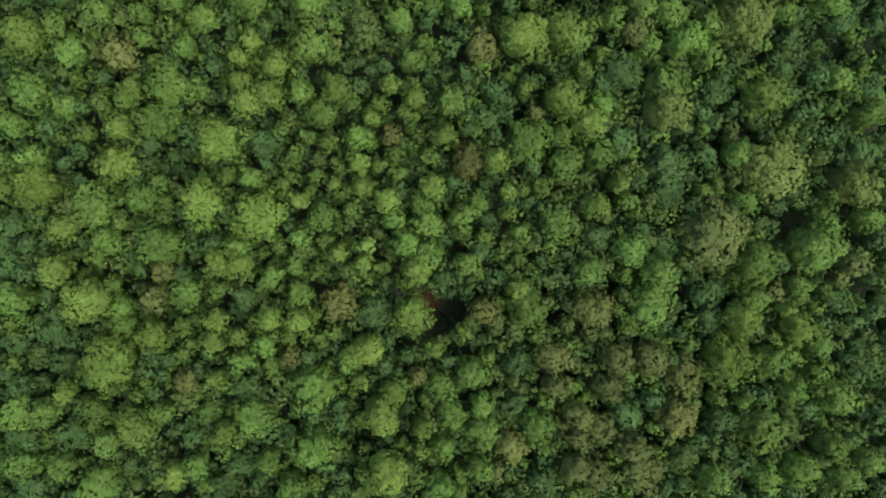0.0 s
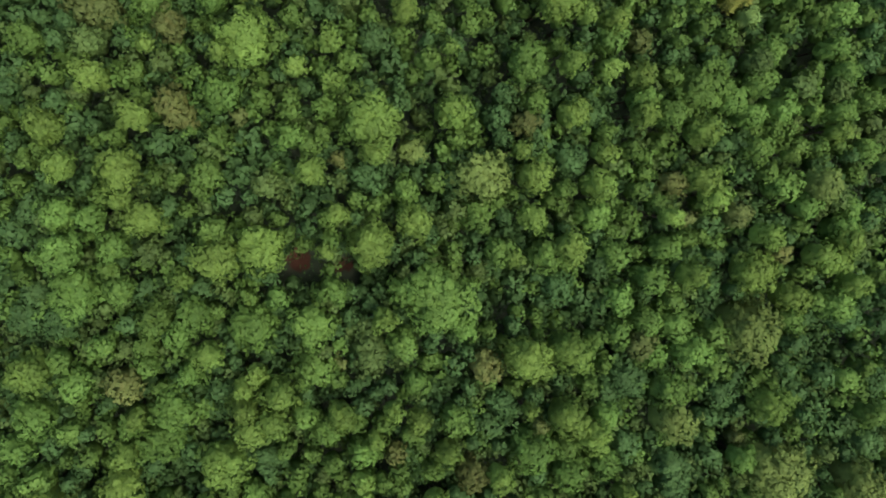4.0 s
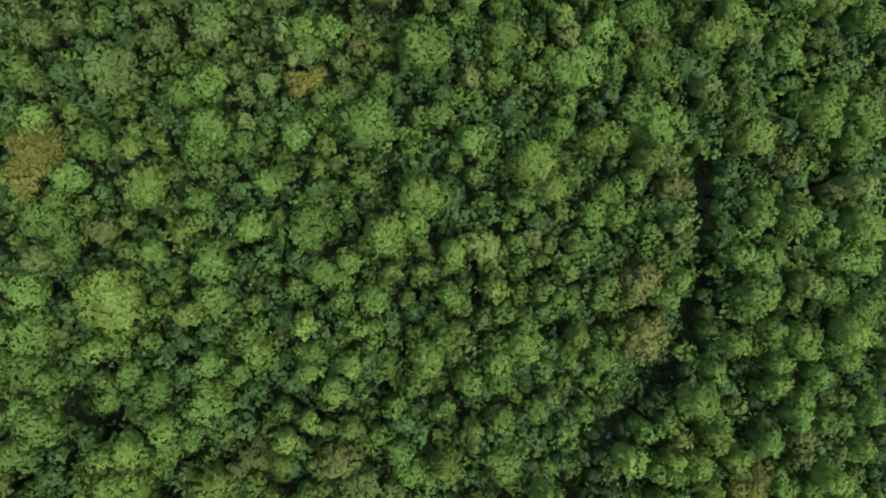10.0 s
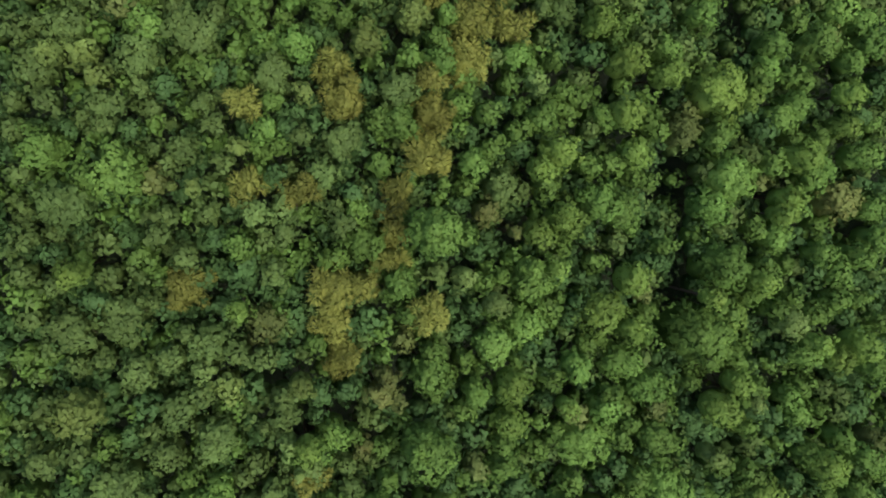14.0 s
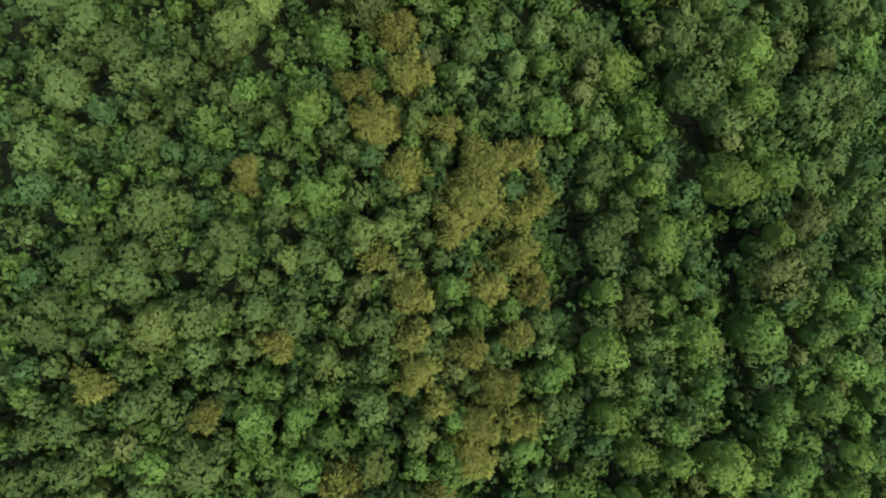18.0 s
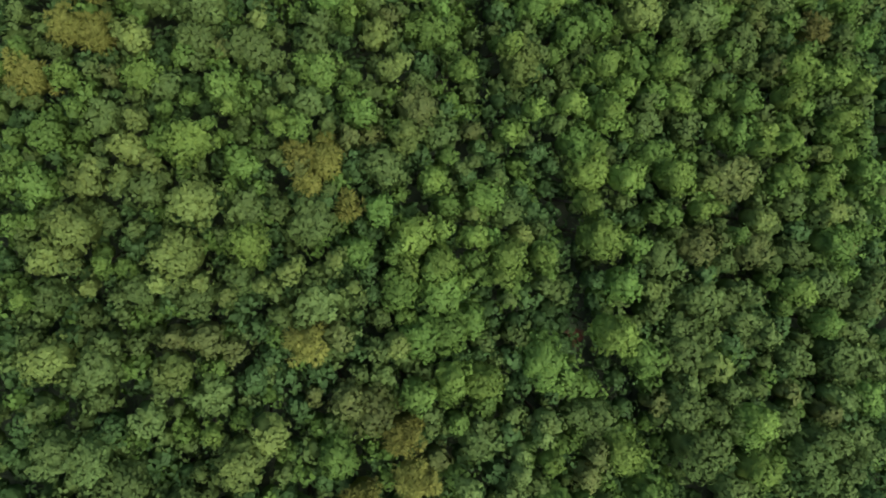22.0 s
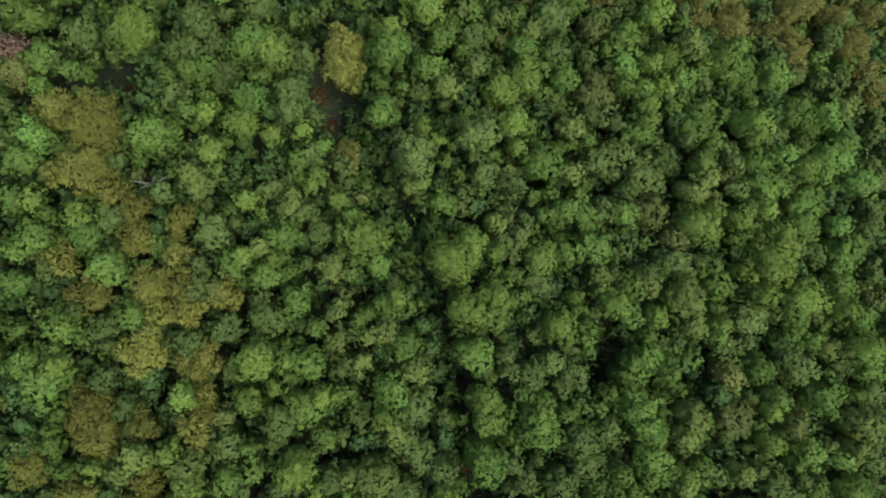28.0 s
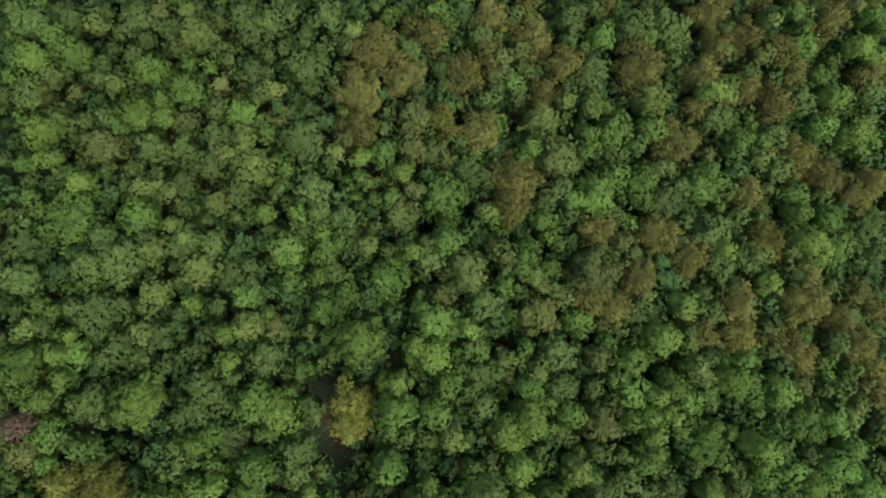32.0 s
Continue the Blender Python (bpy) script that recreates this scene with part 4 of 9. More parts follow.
tree("bright", 24.4, 97.7, 2.27, 0.6)
tree("feathery", 9.8, 97.7, 2.10)
tree("olive", -12.4, 97.6, 2.44)
tree("green", 46.8, 98.2, 1.37)
tree("bright", -4.2, 98.3, 1.00)
tree("pale", 15.1, 98.6, 1.19)
tree("bright", 33.5, 98.9, 1.01)
tree("feathery", -8.3, 99.5, 2.01, -0.5)
tree("feathery", 2.6, 99.7, 2.16)
tree("feathery", 4.8, 100.0, 1.70)
tree("bright", 38.4, 100.1, 1.42)
tree("green", 7.6, 100.1, 1.62)
tree("bright", 26.6, 100.4, 1.48)
tree("pale", 12.6, 100.6, 1.18)
tree("green", 18.5, 100.7, 2.08)
tree("green", 46.7, 100.7, 1.37)
tree("bright", -15.5, 101.0, 1.27)
tree("olive", -1.8, 101.0, 1.39)
tree("green", 35.6, 101.3, 2.58, 0.9)
tree("bright", 19.9, 101.3, 0.96)
tree("feathery", 7.0, 102.1, 1.43)
tree("green", 48.5, 102.3, 1.38)
tree("green", 44.9, 102.6, 1.36)
tree("green", -4.3, 102.9, 1.37)
tree("green", 4.9, 103.1, 1.98)
tree("green", 40.4, 103.8, 1.61)
tree("green", 50.3, 103.9, 1.39)
tree("feathery", 7.2, 104.0, 1.55)
tree("olive", -1.0, 103.9, 1.39)
tree("green", 9.9, 104.4, 2.30, 4.2)
tree("bronze", 16.8, 104.1, 0.73)
tree("bright", 18.5, 104.2, 1.43)
tree("bright", 20.8, 105.2, 1.75)
tree("olive", -3.2, 105.3, 1.37)
tree("green", 4.3, 105.6, 1.27)
tree("bright", 40.1, 105.8, 1.29)
tree("bronze", 14.5, 105.7, 1.21)
tree("green", 26.2, 105.8, 1.95)
tree("olive", -1.2, 105.7, 1.38)
tree("olive", -16.2, 105.8, 2.19)
tree("green", 34.5, 106.3, 1.95)
tree("green", 50.2, 106.4, 1.67)
tree("green", 23.7, 106.5, 2.01, 0.8)
tree("feathery", -0.1, 106.9, 1.76)
tree("bright", 41.0, 107.2, 1.42)
tree("feathery", 7.5, 107.2, 1.42)
tree("bronze", 46.9, 107.2, 2.22)
tree("feathery", -3.8, 107.2, 1.73, 0.7)
tree("light_olive", -7.4, 107.2, 0.87)
tree("light_olive", -8.9, 107.2, 0.43)
tree("olive", 15.8, 107.4, 1.99)
tree("green", -12.9, 108.1, 2.45, 0.7)
tree("olive", 1.9, 108.3, 1.73)
tree("green", 36.0, 108.8, 2.61)
tree("green", 44.0, 108.9, 1.62)
tree("bright", 18.6, 109.2, 1.30)
tree("green", 6.3, 109.3, 1.42)
tree("green", 13.4, 109.5, 1.31)
tree("green", -18.1, 109.6, 2.15)
tree("feathery", 9.9, 110.0, 2.33)
tree("green", 45.1, 109.9, 1.63)
tree("olive", -8.3, 109.9, 1.62)
tree("light_olive", -4.4, 110.1, 0.99)
tree("green", 40.1, 110.2, 1.41)
tree("bright", 20.2, 110.4, 1.74)
tree("bright", 26.9, 110.6, 1.56)
tree("bright", 42.1, 110.7, 1.58)
tree("green", 48.6, 111.0, 1.65)
tree("olive", 3.1, 110.9, 1.90)
tree("green", -2.4, 111.5, 1.37)
tree("green", 7.5, 112.4, 1.66)
tree("green", 34.4, 112.4, 1.56)
tree("bronze_olive", 31.6, 112.6, 1.68)
tree("olive", -13.4, 112.9, 1.59)
tree("green", 18.9, 113.2, 1.48)
tree("feathery", 10.1, 113.3, 2.06)
tree("feathery", -3.9, 113.3, 1.48)
tree("olive", -6.9, 113.3, 1.22)
tree("green", 24.4, 113.4, 1.44)
tree("bright", 46.5, 113.5, 1.32)
tree("bright", 25.8, 113.8, 1.56)
tree("feathery", 3.3, 114.0, 2.01)
tree("green", 12.4, 113.9, 1.30)
tree("green", 40.4, 114.1, 1.60)
tree("light_olive", 0.3, 114.2, 0.89)
tree("light_olive", -14.0, 114.8, 1.06)
tree("olive", 7.4, 114.8, 1.92)
tree("pale", 18.1, 115.1, 0.71)
tree("green", 42.2, 115.2, 1.61)
tree("bright", 36.9, 115.5, 1.15)
tree("olive", -18.3, 115.3, 1.75)
tree("bright", 34.3, 115.9, 2.53)
tree("olive", -2.0, 115.6, 1.89)
tree("feathery", 9.6, 115.8, 1.29)
tree("pale", 18.2, 116.0, 0.95)
tree("light_olive", -16.8, 116.2, 1.26)
tree("bright", 47.0, 116.4, 1.45)
tree("light_olive", -15.0, 116.4, 1.54)
tree("feathery", 2.5, 116.4, 1.76)
tree("olive", -11.3, 116.4, 1.99)
tree("bright", 29.3, 117.0, 1.58)
tree("green", 10.6, 117.2, 1.43)
tree("green", 8.4, 117.5, 1.42)
tree("feathery", 12.8, 117.9, 2.87)
tree("bright", 25.8, 118.0, 1.67)
tree("green", -0.2, 117.9, 1.65)
tree("green", 17.1, 118.0, 1.50)
tree("green", -2.1, 118.1, 1.37)
tree("olive", -7.5, 118.2, 2.42)
tree("green", 39.9, 118.4, 1.60)
tree("light_olive", 4.9, 118.4, 1.65)
tree("olive", -16.1, 118.3, 1.96)
tree("green", -10.9, 118.6, 1.64)
tree("green", 29.6, 119.2, 1.54)
tree("green", 47.9, 119.3, 1.37)
tree("feathery", 16.7, 120.5, 1.85)
tree("green", 40.4, 120.3, 1.60)
tree("feathery", 13.1, 120.5, 2.09)
tree("light_olive", 8.3, 120.4, 1.57)
tree("bright", 23.6, 120.9, 1.54)
tree("green", 44.7, 120.8, 2.27)
tree("green", 49.8, 121.0, 1.66)
tree("green", 11.5, 121.1, 1.43)
tree("green", -3.9, 121.6, 1.83)
tree("olive", -16.7, 121.6, 2.00)
tree("green", -0.5, 121.8, 1.65)
tree("olive", 20.7, 121.9, 1.48)
tree("feathery", -7.0, 122.1, 1.21)
tree("feathery", 10.0, 122.3, 1.42)
tree("olive", 4.9, 122.3, 1.87)
tree("green", 33.2, 122.5, 1.64)
tree("olive", -11.9, 122.8, 1.79)
tree("green", 49.3, 122.9, 1.66)
tree("olive", 27.2, 123.2, 1.52)
tree("feathery", 14.8, 123.4, 2.10)
tree("olive", 23.7, 123.4, 1.43)
tree("green", 46.8, 123.8, 1.64)
tree("green", 18.9, 124.2, 1.47)
tree("feathery", 8.3, 124.4, 2.05)
tree("feathery", -14.7, 124.3, 1.40)
tree("green", -3.5, 124.5, 1.22)
tree("olive", 49.3, 124.9, 1.66)
tree("green", 20.3, 125.1, 1.48)
tree("olive", 5.1, 125.4, 1.27)
tree("light_olive", 1.4, 126.0, 1.73)
tree("bright", 22.9, 126.4, 1.83, 2.6)
tree("feathery", 12.6, 126.4, 1.82)
tree("olive", -7.5, 126.4, 1.86)
tree("pale", 18.2, 126.5, 0.95)
tree("olive", 27.7, 126.4, 1.52)
tree("olive", 45.2, 126.4, 1.63)
tree("green", 38.6, 126.6, 2.39)
tree("feathery", -1.9, 127.0, 1.72)
tree("bright", 31.2, 127.2, 1.80, 1.9)
tree("feathery", 16.2, 127.4, 1.45)
tree("feathery", 7.8, 127.7, 1.70)
tree("olive", 18.4, 128.2, 1.47)
tree("green", 47.9, 128.2, 1.98)
tree("olive", -18.2, 128.1, 1.94)
tree("olive", 5.1, 128.4, 1.79)
tree("pale", 9.9, 128.6, 0.92)
tree("light_olive", -10.5, 128.8, 2.14)
tree("bronze_olive", 26.1, 129.0, 1.65)
tree("olive", -0.9, 129.0, 1.65)
tree("olive", -7.7, 129.1, 2.17)
tree("olive", -3.5, 129.7, 1.53)
tree("green", 45.7, 129.9, 1.63)
tree("feathery", 7.9, 130.5, 2.05)
tree("olive", -17.5, 130.4, 1.59)
tree("feathery", 18.0, 130.8, 1.85)
tree("bright", 23.2, 130.9, 1.21)
tree("feathery", 13.9, 131.1, 1.83)
tree("green", 11.1, 131.1, 1.51)
tree("bronze_olive", 4.2, 131.4, 1.15)
tree("olive", -12.7, 131.7, 2.57)
tree("green", 49.4, 131.9, 1.66)
tree("bronze_olive", 40.2, 132.1, 2.66)
tree("olive", 2.0, 132.2, 1.39)
tree("olive", -5.8, 132.8, 1.28)
tree("olive", -15.7, 133.3, 2.15)
tree("olive", -11.9, 133.4, 1.79)
tree("light_olive", -1.4, 133.6, 1.11)
tree("feathery", 4.9, 133.7, 1.77)
tree("olive", 0.2, 133.6, 1.92)
tree("feathery", 16.7, 133.8, 2.12)
tree("olive", 43.0, 133.7, 1.62)
tree("olive", 39.1, 134.1, 1.60)
tree("bright", 28.4, 134.9, 1.91)
tree("olive", -5.4, 135.0, 1.95, 1.9)
tree("olive", 23.4, 135.0, 1.50)
tree("light_olive", 4.1, 135.2, 1.65)
tree("bright", 39.3, 135.4, 1.29)
tree("olive", 49.0, 135.4, 1.38)
tree("light_olive", 6.3, 135.8, 1.75)
tree("feathery", 10.9, 135.8, 1.72)
tree("olive", 24.3, 135.9, 1.51)
tree("olive", 25.8, 136.4, 1.52)
tree("olive", -2.4, 136.6, 1.37)
tree("bronze_olive", 43.5, 136.6, 2.45)
tree("olive", -11.0, 136.7, 2.59)
tree("feathery", 16.6, 136.9, 1.76)
tree("olive", 46.0, 137.3, 1.37)
tree("olive", 50.4, 137.5, 1.67)
tree("olive", 8.5, 137.5, 1.42)
tree("feathery", 13.1, 138.0, 3.14)
tree("green", -2.1, 137.9, 1.37)
tree("feathery", 18.1, 138.2, 1.87)
tree("green", 0.9, 138.1, 2.08)
tree("dark", -18.6, 138.2, 1.78)
tree("bright", 27.0, 139.2, 1.35)
tree("feathery", -4.3, 139.3, 1.46, 0.8)
tree("bright", 34.6, 139.7, 2.55)
tree("feathery", 7.6, 139.8, 2.33, 0.1)
tree("olive", 48.6, 139.8, 1.39)
tree("olive", 44.3, 140.2, 2.29)
tree("pale", 27.8, 140.5, 1.25)
tree("bright", 39.3, 140.6, 1.89)
tree("olive", 23.4, 140.6, 2.02)
tree("feathery", 13.5, 140.8, 2.37)
tree("bright", 25.2, 141.1, 0.98)
tree("olive", -18.6, 141.2, 2.00)
tree("feathery", 16.7, 141.7, 1.87)
tree("dark", 50.7, 141.8, 1.72)
tree("olive", -11.1, 141.9, 1.55)
tree("olive", 46.3, 142.3, 1.65)
tree("olive", 1.7, 142.6, 1.39)
tree("feathery", 10.7, 143.4, 1.56)
tree("light_olive", 7.9, 143.6, 1.16)
tree("feathery", 5.5, 143.7, 2.56, 0.4)
tree("olive", 47.0, 143.8, 1.38)
tree("bright", 0.1, 144.4, 1.60, 2.0)
tree("olive", 23.5, 144.1, 1.52)
tree("green", 19.4, 144.7, 2.02)
tree("green", 27.5, 144.8, 2.31)
tree("olive", 44.7, 144.8, 1.79)
tree("olive", 35.2, 144.8, 1.59)
tree("olive", -16.8, 145.2, 2.12)
tree("olive", 47.4, 145.5, 1.66)
tree("green", -4.3, 145.6, 1.36)
tree("feathery", 3.8, 146.6, 1.52)
tree("olive", -11.1, 146.5, 1.78)
tree("bright", 37.2, 146.8, 1.88)
tree("olive", -9.4, 146.9, 1.66)
tree("olive", -18.3, 146.8, 1.61)
tree("bronze_olive", 22.1, 146.9, 1.50)
tree("olive", 43.5, 147.0, 2.29)
tree("pale", 11.5, 147.1, 1.17)
tree("olive", 49.7, 147.1, 1.68)
tree("feathery", 7.8, 147.5, 2.06)
tree("olive", 46.3, 148.0, 1.66)
tree("pale", 15.9, 148.1, 0.96)
tree("olive", 32.9, 148.1, 3.09)
tree("olive", -13.2, 148.3, 2.19)
tree("bright", 18.5, 148.6, 1.20)
tree("olive", 44.5, 148.5, 1.65)
tree("olive", 48.7, 148.6, 1.68)
tree("bright", 24.8, 148.8, 2.02)
tree("bronze_olive", 22.7, 148.8, 1.25)
tree("bronze_olive", 9.6, 148.8, 1.19)
tree("pale", 16.4, 149.0, 1.20)
tree("green", 36.9, 149.2, 1.60)
tree("green", 1.8, 149.5, 1.89)
tree("light_olive", -5.1, 149.8, 2.42)
tree("olive", 13.1, 150.1, 2.04)
tree("olive", 36.0, 150.2, 1.60)
tree("olive", 40.5, 150.3, 1.63)
tree("olive", -15.5, 150.5, 1.98)
tree("pale", 17.8, 150.8, 0.97)
tree("feathery", 7.0, 150.9, 2.06)
tree("olive", 23.3, 150.9, 2.13)
tree("bronze_olive", 45.0, 150.8, 1.37)
tree("bright", 37.0, 151.0, 1.76)
tree("olive", -17.7, 151.1, 1.91, 1.3)
tree("green", 50.6, 151.1, 1.41)
tree("olive", 21.4, 151.6, 1.51)
tree("pale", 18.3, 151.7, 1.21)
tree("light_olive", -3.1, 151.8, 1.83)
tree("olive", 31.1, 151.8, 2.44)
tree("bright", -7.2, 152.0, 0.98)
tree("olive", 46.5, 152.0, 1.67)
tree("green", 49.5, 152.1, 1.69)
tree("olive", -11.7, 152.8, 1.66)
tree("bronze_olive", 4.5, 152.9, 2.20)
tree("olive", 35.5, 153.0, 1.60)
tree("bronze_olive", 2.7, 153.7, 1.64)
tree("olive", 31.8, 153.8, 1.58)
tree("green", 7.9, 154.0, 1.57)
tree("olive", -7.2, 154.4, 1.90)
tree("bright", 13.2, 154.7, 1.98, 0.2)
tree("olive", 46.7, 154.6, 1.67)
tree("olive", 50.4, 154.7, 1.70)
tree("olive", 43.1, 154.9, 1.65)
tree("bright", 10.7, 155.2, 1.71)
tree("light_olive", 33.4, 155.3, 1.74)
tree("olive", 5.4, 155.3, 1.43)
tree("olive", 48.6, 155.7, 1.41)
tree("olive", 41.9, 155.8, 1.65)
tree("green", 18.7, 155.9, 2.49)
tree("green", 27.7, 156.1, 1.92)
tree("olive", 46.2, 156.1, 1.67)
tree("light_olive", -9.9, 156.5, 1.68)
tree("olive", 31.4, 156.7, 2.21)
tree("olive", -15.2, 156.6, 2.06)
tree("light_olive", -18.5, 157.3, 2.03)
tree("bronze_olive", -5.9, 157.5, 1.37)
tree("olive", 39.2, 157.7, 1.63)
tree("olive", 48.2, 157.7, 1.69)
tree("olive", 33.6, 157.8, 1.60)
tree("light_olive", 6.2, 158.0, 1.17)
tree("feathery", -0.6, 158.1, 2.03)
tree("bright", 24.2, 158.3, 2.04)
tree("green", 8.5, 158.2, 2.03)
tree("bronze_olive", -7.8, 158.4, 1.70)
tree("bronze_olive", 1.9, 158.5, 1.41)
tree("green", 10.5, 158.5, 1.90)
tree("bronze_olive", -9.8, 158.5, 1.35)
tree("green", 45.7, 158.5, 1.67)
tree("olive", 31.0, 158.6, 1.58)
tree("olive", 36.7, 159.0, 1.76)
tree("green", 12.5, 159.4, 1.61)
tree("olive", 49.0, 160.3, 1.42)
tree("olive", 35.4, 160.4, 1.62)
tree("olive", 33.0, 160.5, 2.49)
tree("olive", 47.2, 160.7, 1.69)
tree("olive", 0.3, 160.9, 2.41)
tree("bright", 42.3, 161.6, 1.46)
tree("olive", 37.0, 161.5, 1.19)
tree("olive", -8.4, 161.5, 2.12)
tree("olive", 50.9, 161.6, 1.72)
tree("green", 10.3, 161.9, 2.28)
tree("bright", -19.7, 161.9, 0.84)
tree("light_olive", -6.2, 161.9, 0.78)
tree("light_olive", 27.7, 161.9, 1.28)
tree("olive", -18.5, 161.9, 1.56)
tree("olive", -12.6, 162.0, 1.67)
tree("green", 25.8, 162.2, 1.88)
tree("light_olive", 3.0, 162.3, 0.85)
tree("olive", 45.5, 162.2, 1.68)
tree("green", 6.7, 162.2, 2.06)
tree("light_olive", -15.8, 162.4, 0.97)
tree("bright", 11.8, 162.7, 0.83)
tree("light_olive", -11.0, 162.7, 0.88)
tree("light_olive", -3.7, 162.7, 0.90)
tree("light_olive", -8.1, 162.9, 1.00)
tree("bright", 14.6, 163.1, 0.96)
tree("green", 48.5, 162.9, 1.42)
tree("olive", -5.6, 162.9, 1.67)
tree("light_olive", -2.0, 163.5, 1.02)
tree("bright", 7.3, 163.9, 1.05)
tree("light_olive", -1.2, 164.1, 0.91)
tree("bright", 9.7, 164.2, 1.55)
tree("bright", -14.6, 164.2, 0.64)
tree("olive", 29.1, 164.4, 2.04)
tree("light_olive", 1.6, 164.5, 1.04)
tree("light_olive", -18.6, 164.4, 1.85)
tree("light_olive", -9.8, 164.6, 2.55)
tree("bright", 18.1, 164.7, 1.10)
tree("olive", 43.0, 164.6, 2.08)
tree("bright", 15.1, 164.8, 1.54)
tree("light_olive", -17.1, 164.8, 1.08)
tree("green", 3.4, 165.0, 1.56)
tree("bronze_olive", 38.6, 165.1, 1.98)
tree("bright", -4.7, 165.5, 1.95)
tree("green", 27.1, 165.4, 1.43)
tree("bronze_olive", 33.0, 165.4, 2.18)
tree("green", 46.9, 165.7, 1.94)
tree("bright", 12.5, 166.2, 1.31)
tree("bright", 7.9, 166.1, 2.40, 0.5)
tree("green", 14.2, 166.1, 0.96)
tree("bright", 23.3, 166.2, 2.05)
tree("light_olive", 16.9, 166.3, 1.11)
tree("green", 37.1, 166.3, 1.22)
tree("olive", -12.9, 166.5, 0.95)
tree("light_olive", -16.9, 166.6, 2.08)
tree("bright", 9.8, 166.9, 0.95)
tree("olive", -0.1, 167.2, 2.58)
tree("light_olive", 38.9, 167.7, 1.35)
tree("light_olive", 12.4, 167.9, 0.97)
tree("olive", 15.8, 168.0, 1.76)
tree("olive", 46.1, 168.1, 1.65)
tree("olive", -5.0, 168.1, 1.90)
tree("olive", 49.2, 168.2, 1.76)
tree("green", 5.1, 168.2, 1.50)
tree("feathery", 2.9, 168.5, 1.31)
tree("green", 10.7, 168.5, 1.26)
tree("light_olive", 46.0, 168.6, 1.38)
tree("bright", 32.4, 168.7, 1.00)
tree("light_olive", -8.6, 168.6, 2.25)
tree("bright", 22.2, 169.0, 1.14)
tree("green", 51.9, 169.0, 1.22)
tree("green", 13.9, 169.1, 2.04)
tree("olive", 42.8, 169.2, 1.86)
tree("olive", -12.0, 169.4, 1.70)
tree("green", -19.4, 169.6, 1.86)
tree("light_olive", -16.2, 169.9, 1.68)
tree("feathery", -0.4, 169.9, 1.00)
tree("light_olive", -13.8, 170.3, 1.13)
tree("bright", 9.2, 170.6, 1.31)
tree("olive", 14.9, 170.7, 1.12)
tree("light_olive", 33.1, 170.8, 1.19)
tree("bright", 26.1, 171.2, 1.63)
tree("light_olive", -15.6, 171.1, 0.99)
tree("bright", 45.6, 171.2, 1.38)
tree("bronze_olive", 36.7, 171.2, 2.73)
tree("bronze_olive", -1.0, 171.2, 0.95)
tree("bright", 30.5, 171.5, 1.89)
tree("bright", 23.3, 171.4, 2.13, -0.3)
tree("green", -5.4, 171.5, 1.69)
tree("light_olive", -11.7, 171.5, 1.01)
tree("olive", 5.6, 171.5, 2.21)
tree("bright", 41.5, 171.8, 1.36)
tree("feathery", 0.8, 172.0, 2.35, 0.5)
tree("feathery", -1.2, 172.2, 1.28)
tree("green", 51.0, 172.4, 1.74)
tree("green", 10.7, 172.5, 0.97)
tree("light_olive", -13.3, 172.5, 1.70)
tree("bright", -9.0, 173.1, 2.04)
tree("green", 29.6, 173.1, 1.75)
tree("green", -11.1, 173.0, 1.37)
tree("bright", 23.2, 173.6, 1.01)
tree("green", -19.1, 173.4, 1.67)
tree("light_olive", 45.9, 173.8, 1.26)
tree("light_olive", 7.3, 173.9, 1.75)
tree("bronze_olive", 2.8, 173.8, 1.09)
tree("green", 22.4, 173.9, 1.95)
tree("bright", 38.8, 174.1, 1.08)
tree("bright", 47.9, 174.1, 1.24)
tree("bright", -2.6, 174.2, 0.69)
tree("olive", 10.1, 174.1, 1.56)
tree("light_olive", -12.7, 174.5, 1.12)
tree("bright", 15.9, 174.6, 1.35)
tree("bronze_olive", 12.9, 174.6, 0.88)
tree("green", -1.3, 174.6, 1.25)
tree("olive", -15.3, 174.7, 1.91)
tree("bright", 41.9, 174.9, 1.21)
tree("bright", -2.8, 175.2, 1.03)
tree("green", 38.1, 175.3, 2.00)
tree("bright", 39.6, 175.4, 1.23)
tree("olive", 20.5, 175.5, 1.10)
tree("bright", -6.3, 175.7, 0.91)
tree("olive", 32.5, 175.7, 1.87)
tree("green", 35.8, 175.8, 1.49)
tree("green", 3.7, 175.8, 1.72)
tree("olive", 28.6, 175.9, 1.69)
tree("bronze_olive", 8.4, 176.2, 2.25)
tree("olive", -0.3, 176.4, 1.75)
tree("green", 47.5, 176.4, 1.44)
tree("bright", 17.8, 176.6, 1.04)
tree("bright", 24.4, 176.8, 1.15)
tree("green", 25.0, 176.8, 2.09)
tree("bright", 48.0, 177.0, 1.66)
tree("bright", 21.0, 177.1, 1.26)
tree("olive", -11.0, 177.2, 1.61)
tree("green", -6.7, 177.3, 1.71)
tree("bright", -17.7, 177.5, 1.31)
tree("feathery", -20.7, 177.5, 2.20)
tree("olive", 4.7, 177.7, 1.62)
tree("bright", -12.5, 177.8, 1.51)
tree("bright", 31.2, 178.0, 1.16)
tree("bronze_olive", -14.7, 177.8, 1.03)
tree("green", 45.2, 178.0, 1.24)
tree("green", 29.5, 178.4, 1.59)
tree("green", 38.8, 178.4, 1.63)
tree("olive", 47.6, 178.4, 1.84)
tree("bright", 42.3, 178.7, 1.38)
tree("bright", 26.0, 178.8, 1.03)
tree("green", 0.7, 179.0, 1.98)
tree("light_olive", 5.8, 179.0, 1.13)
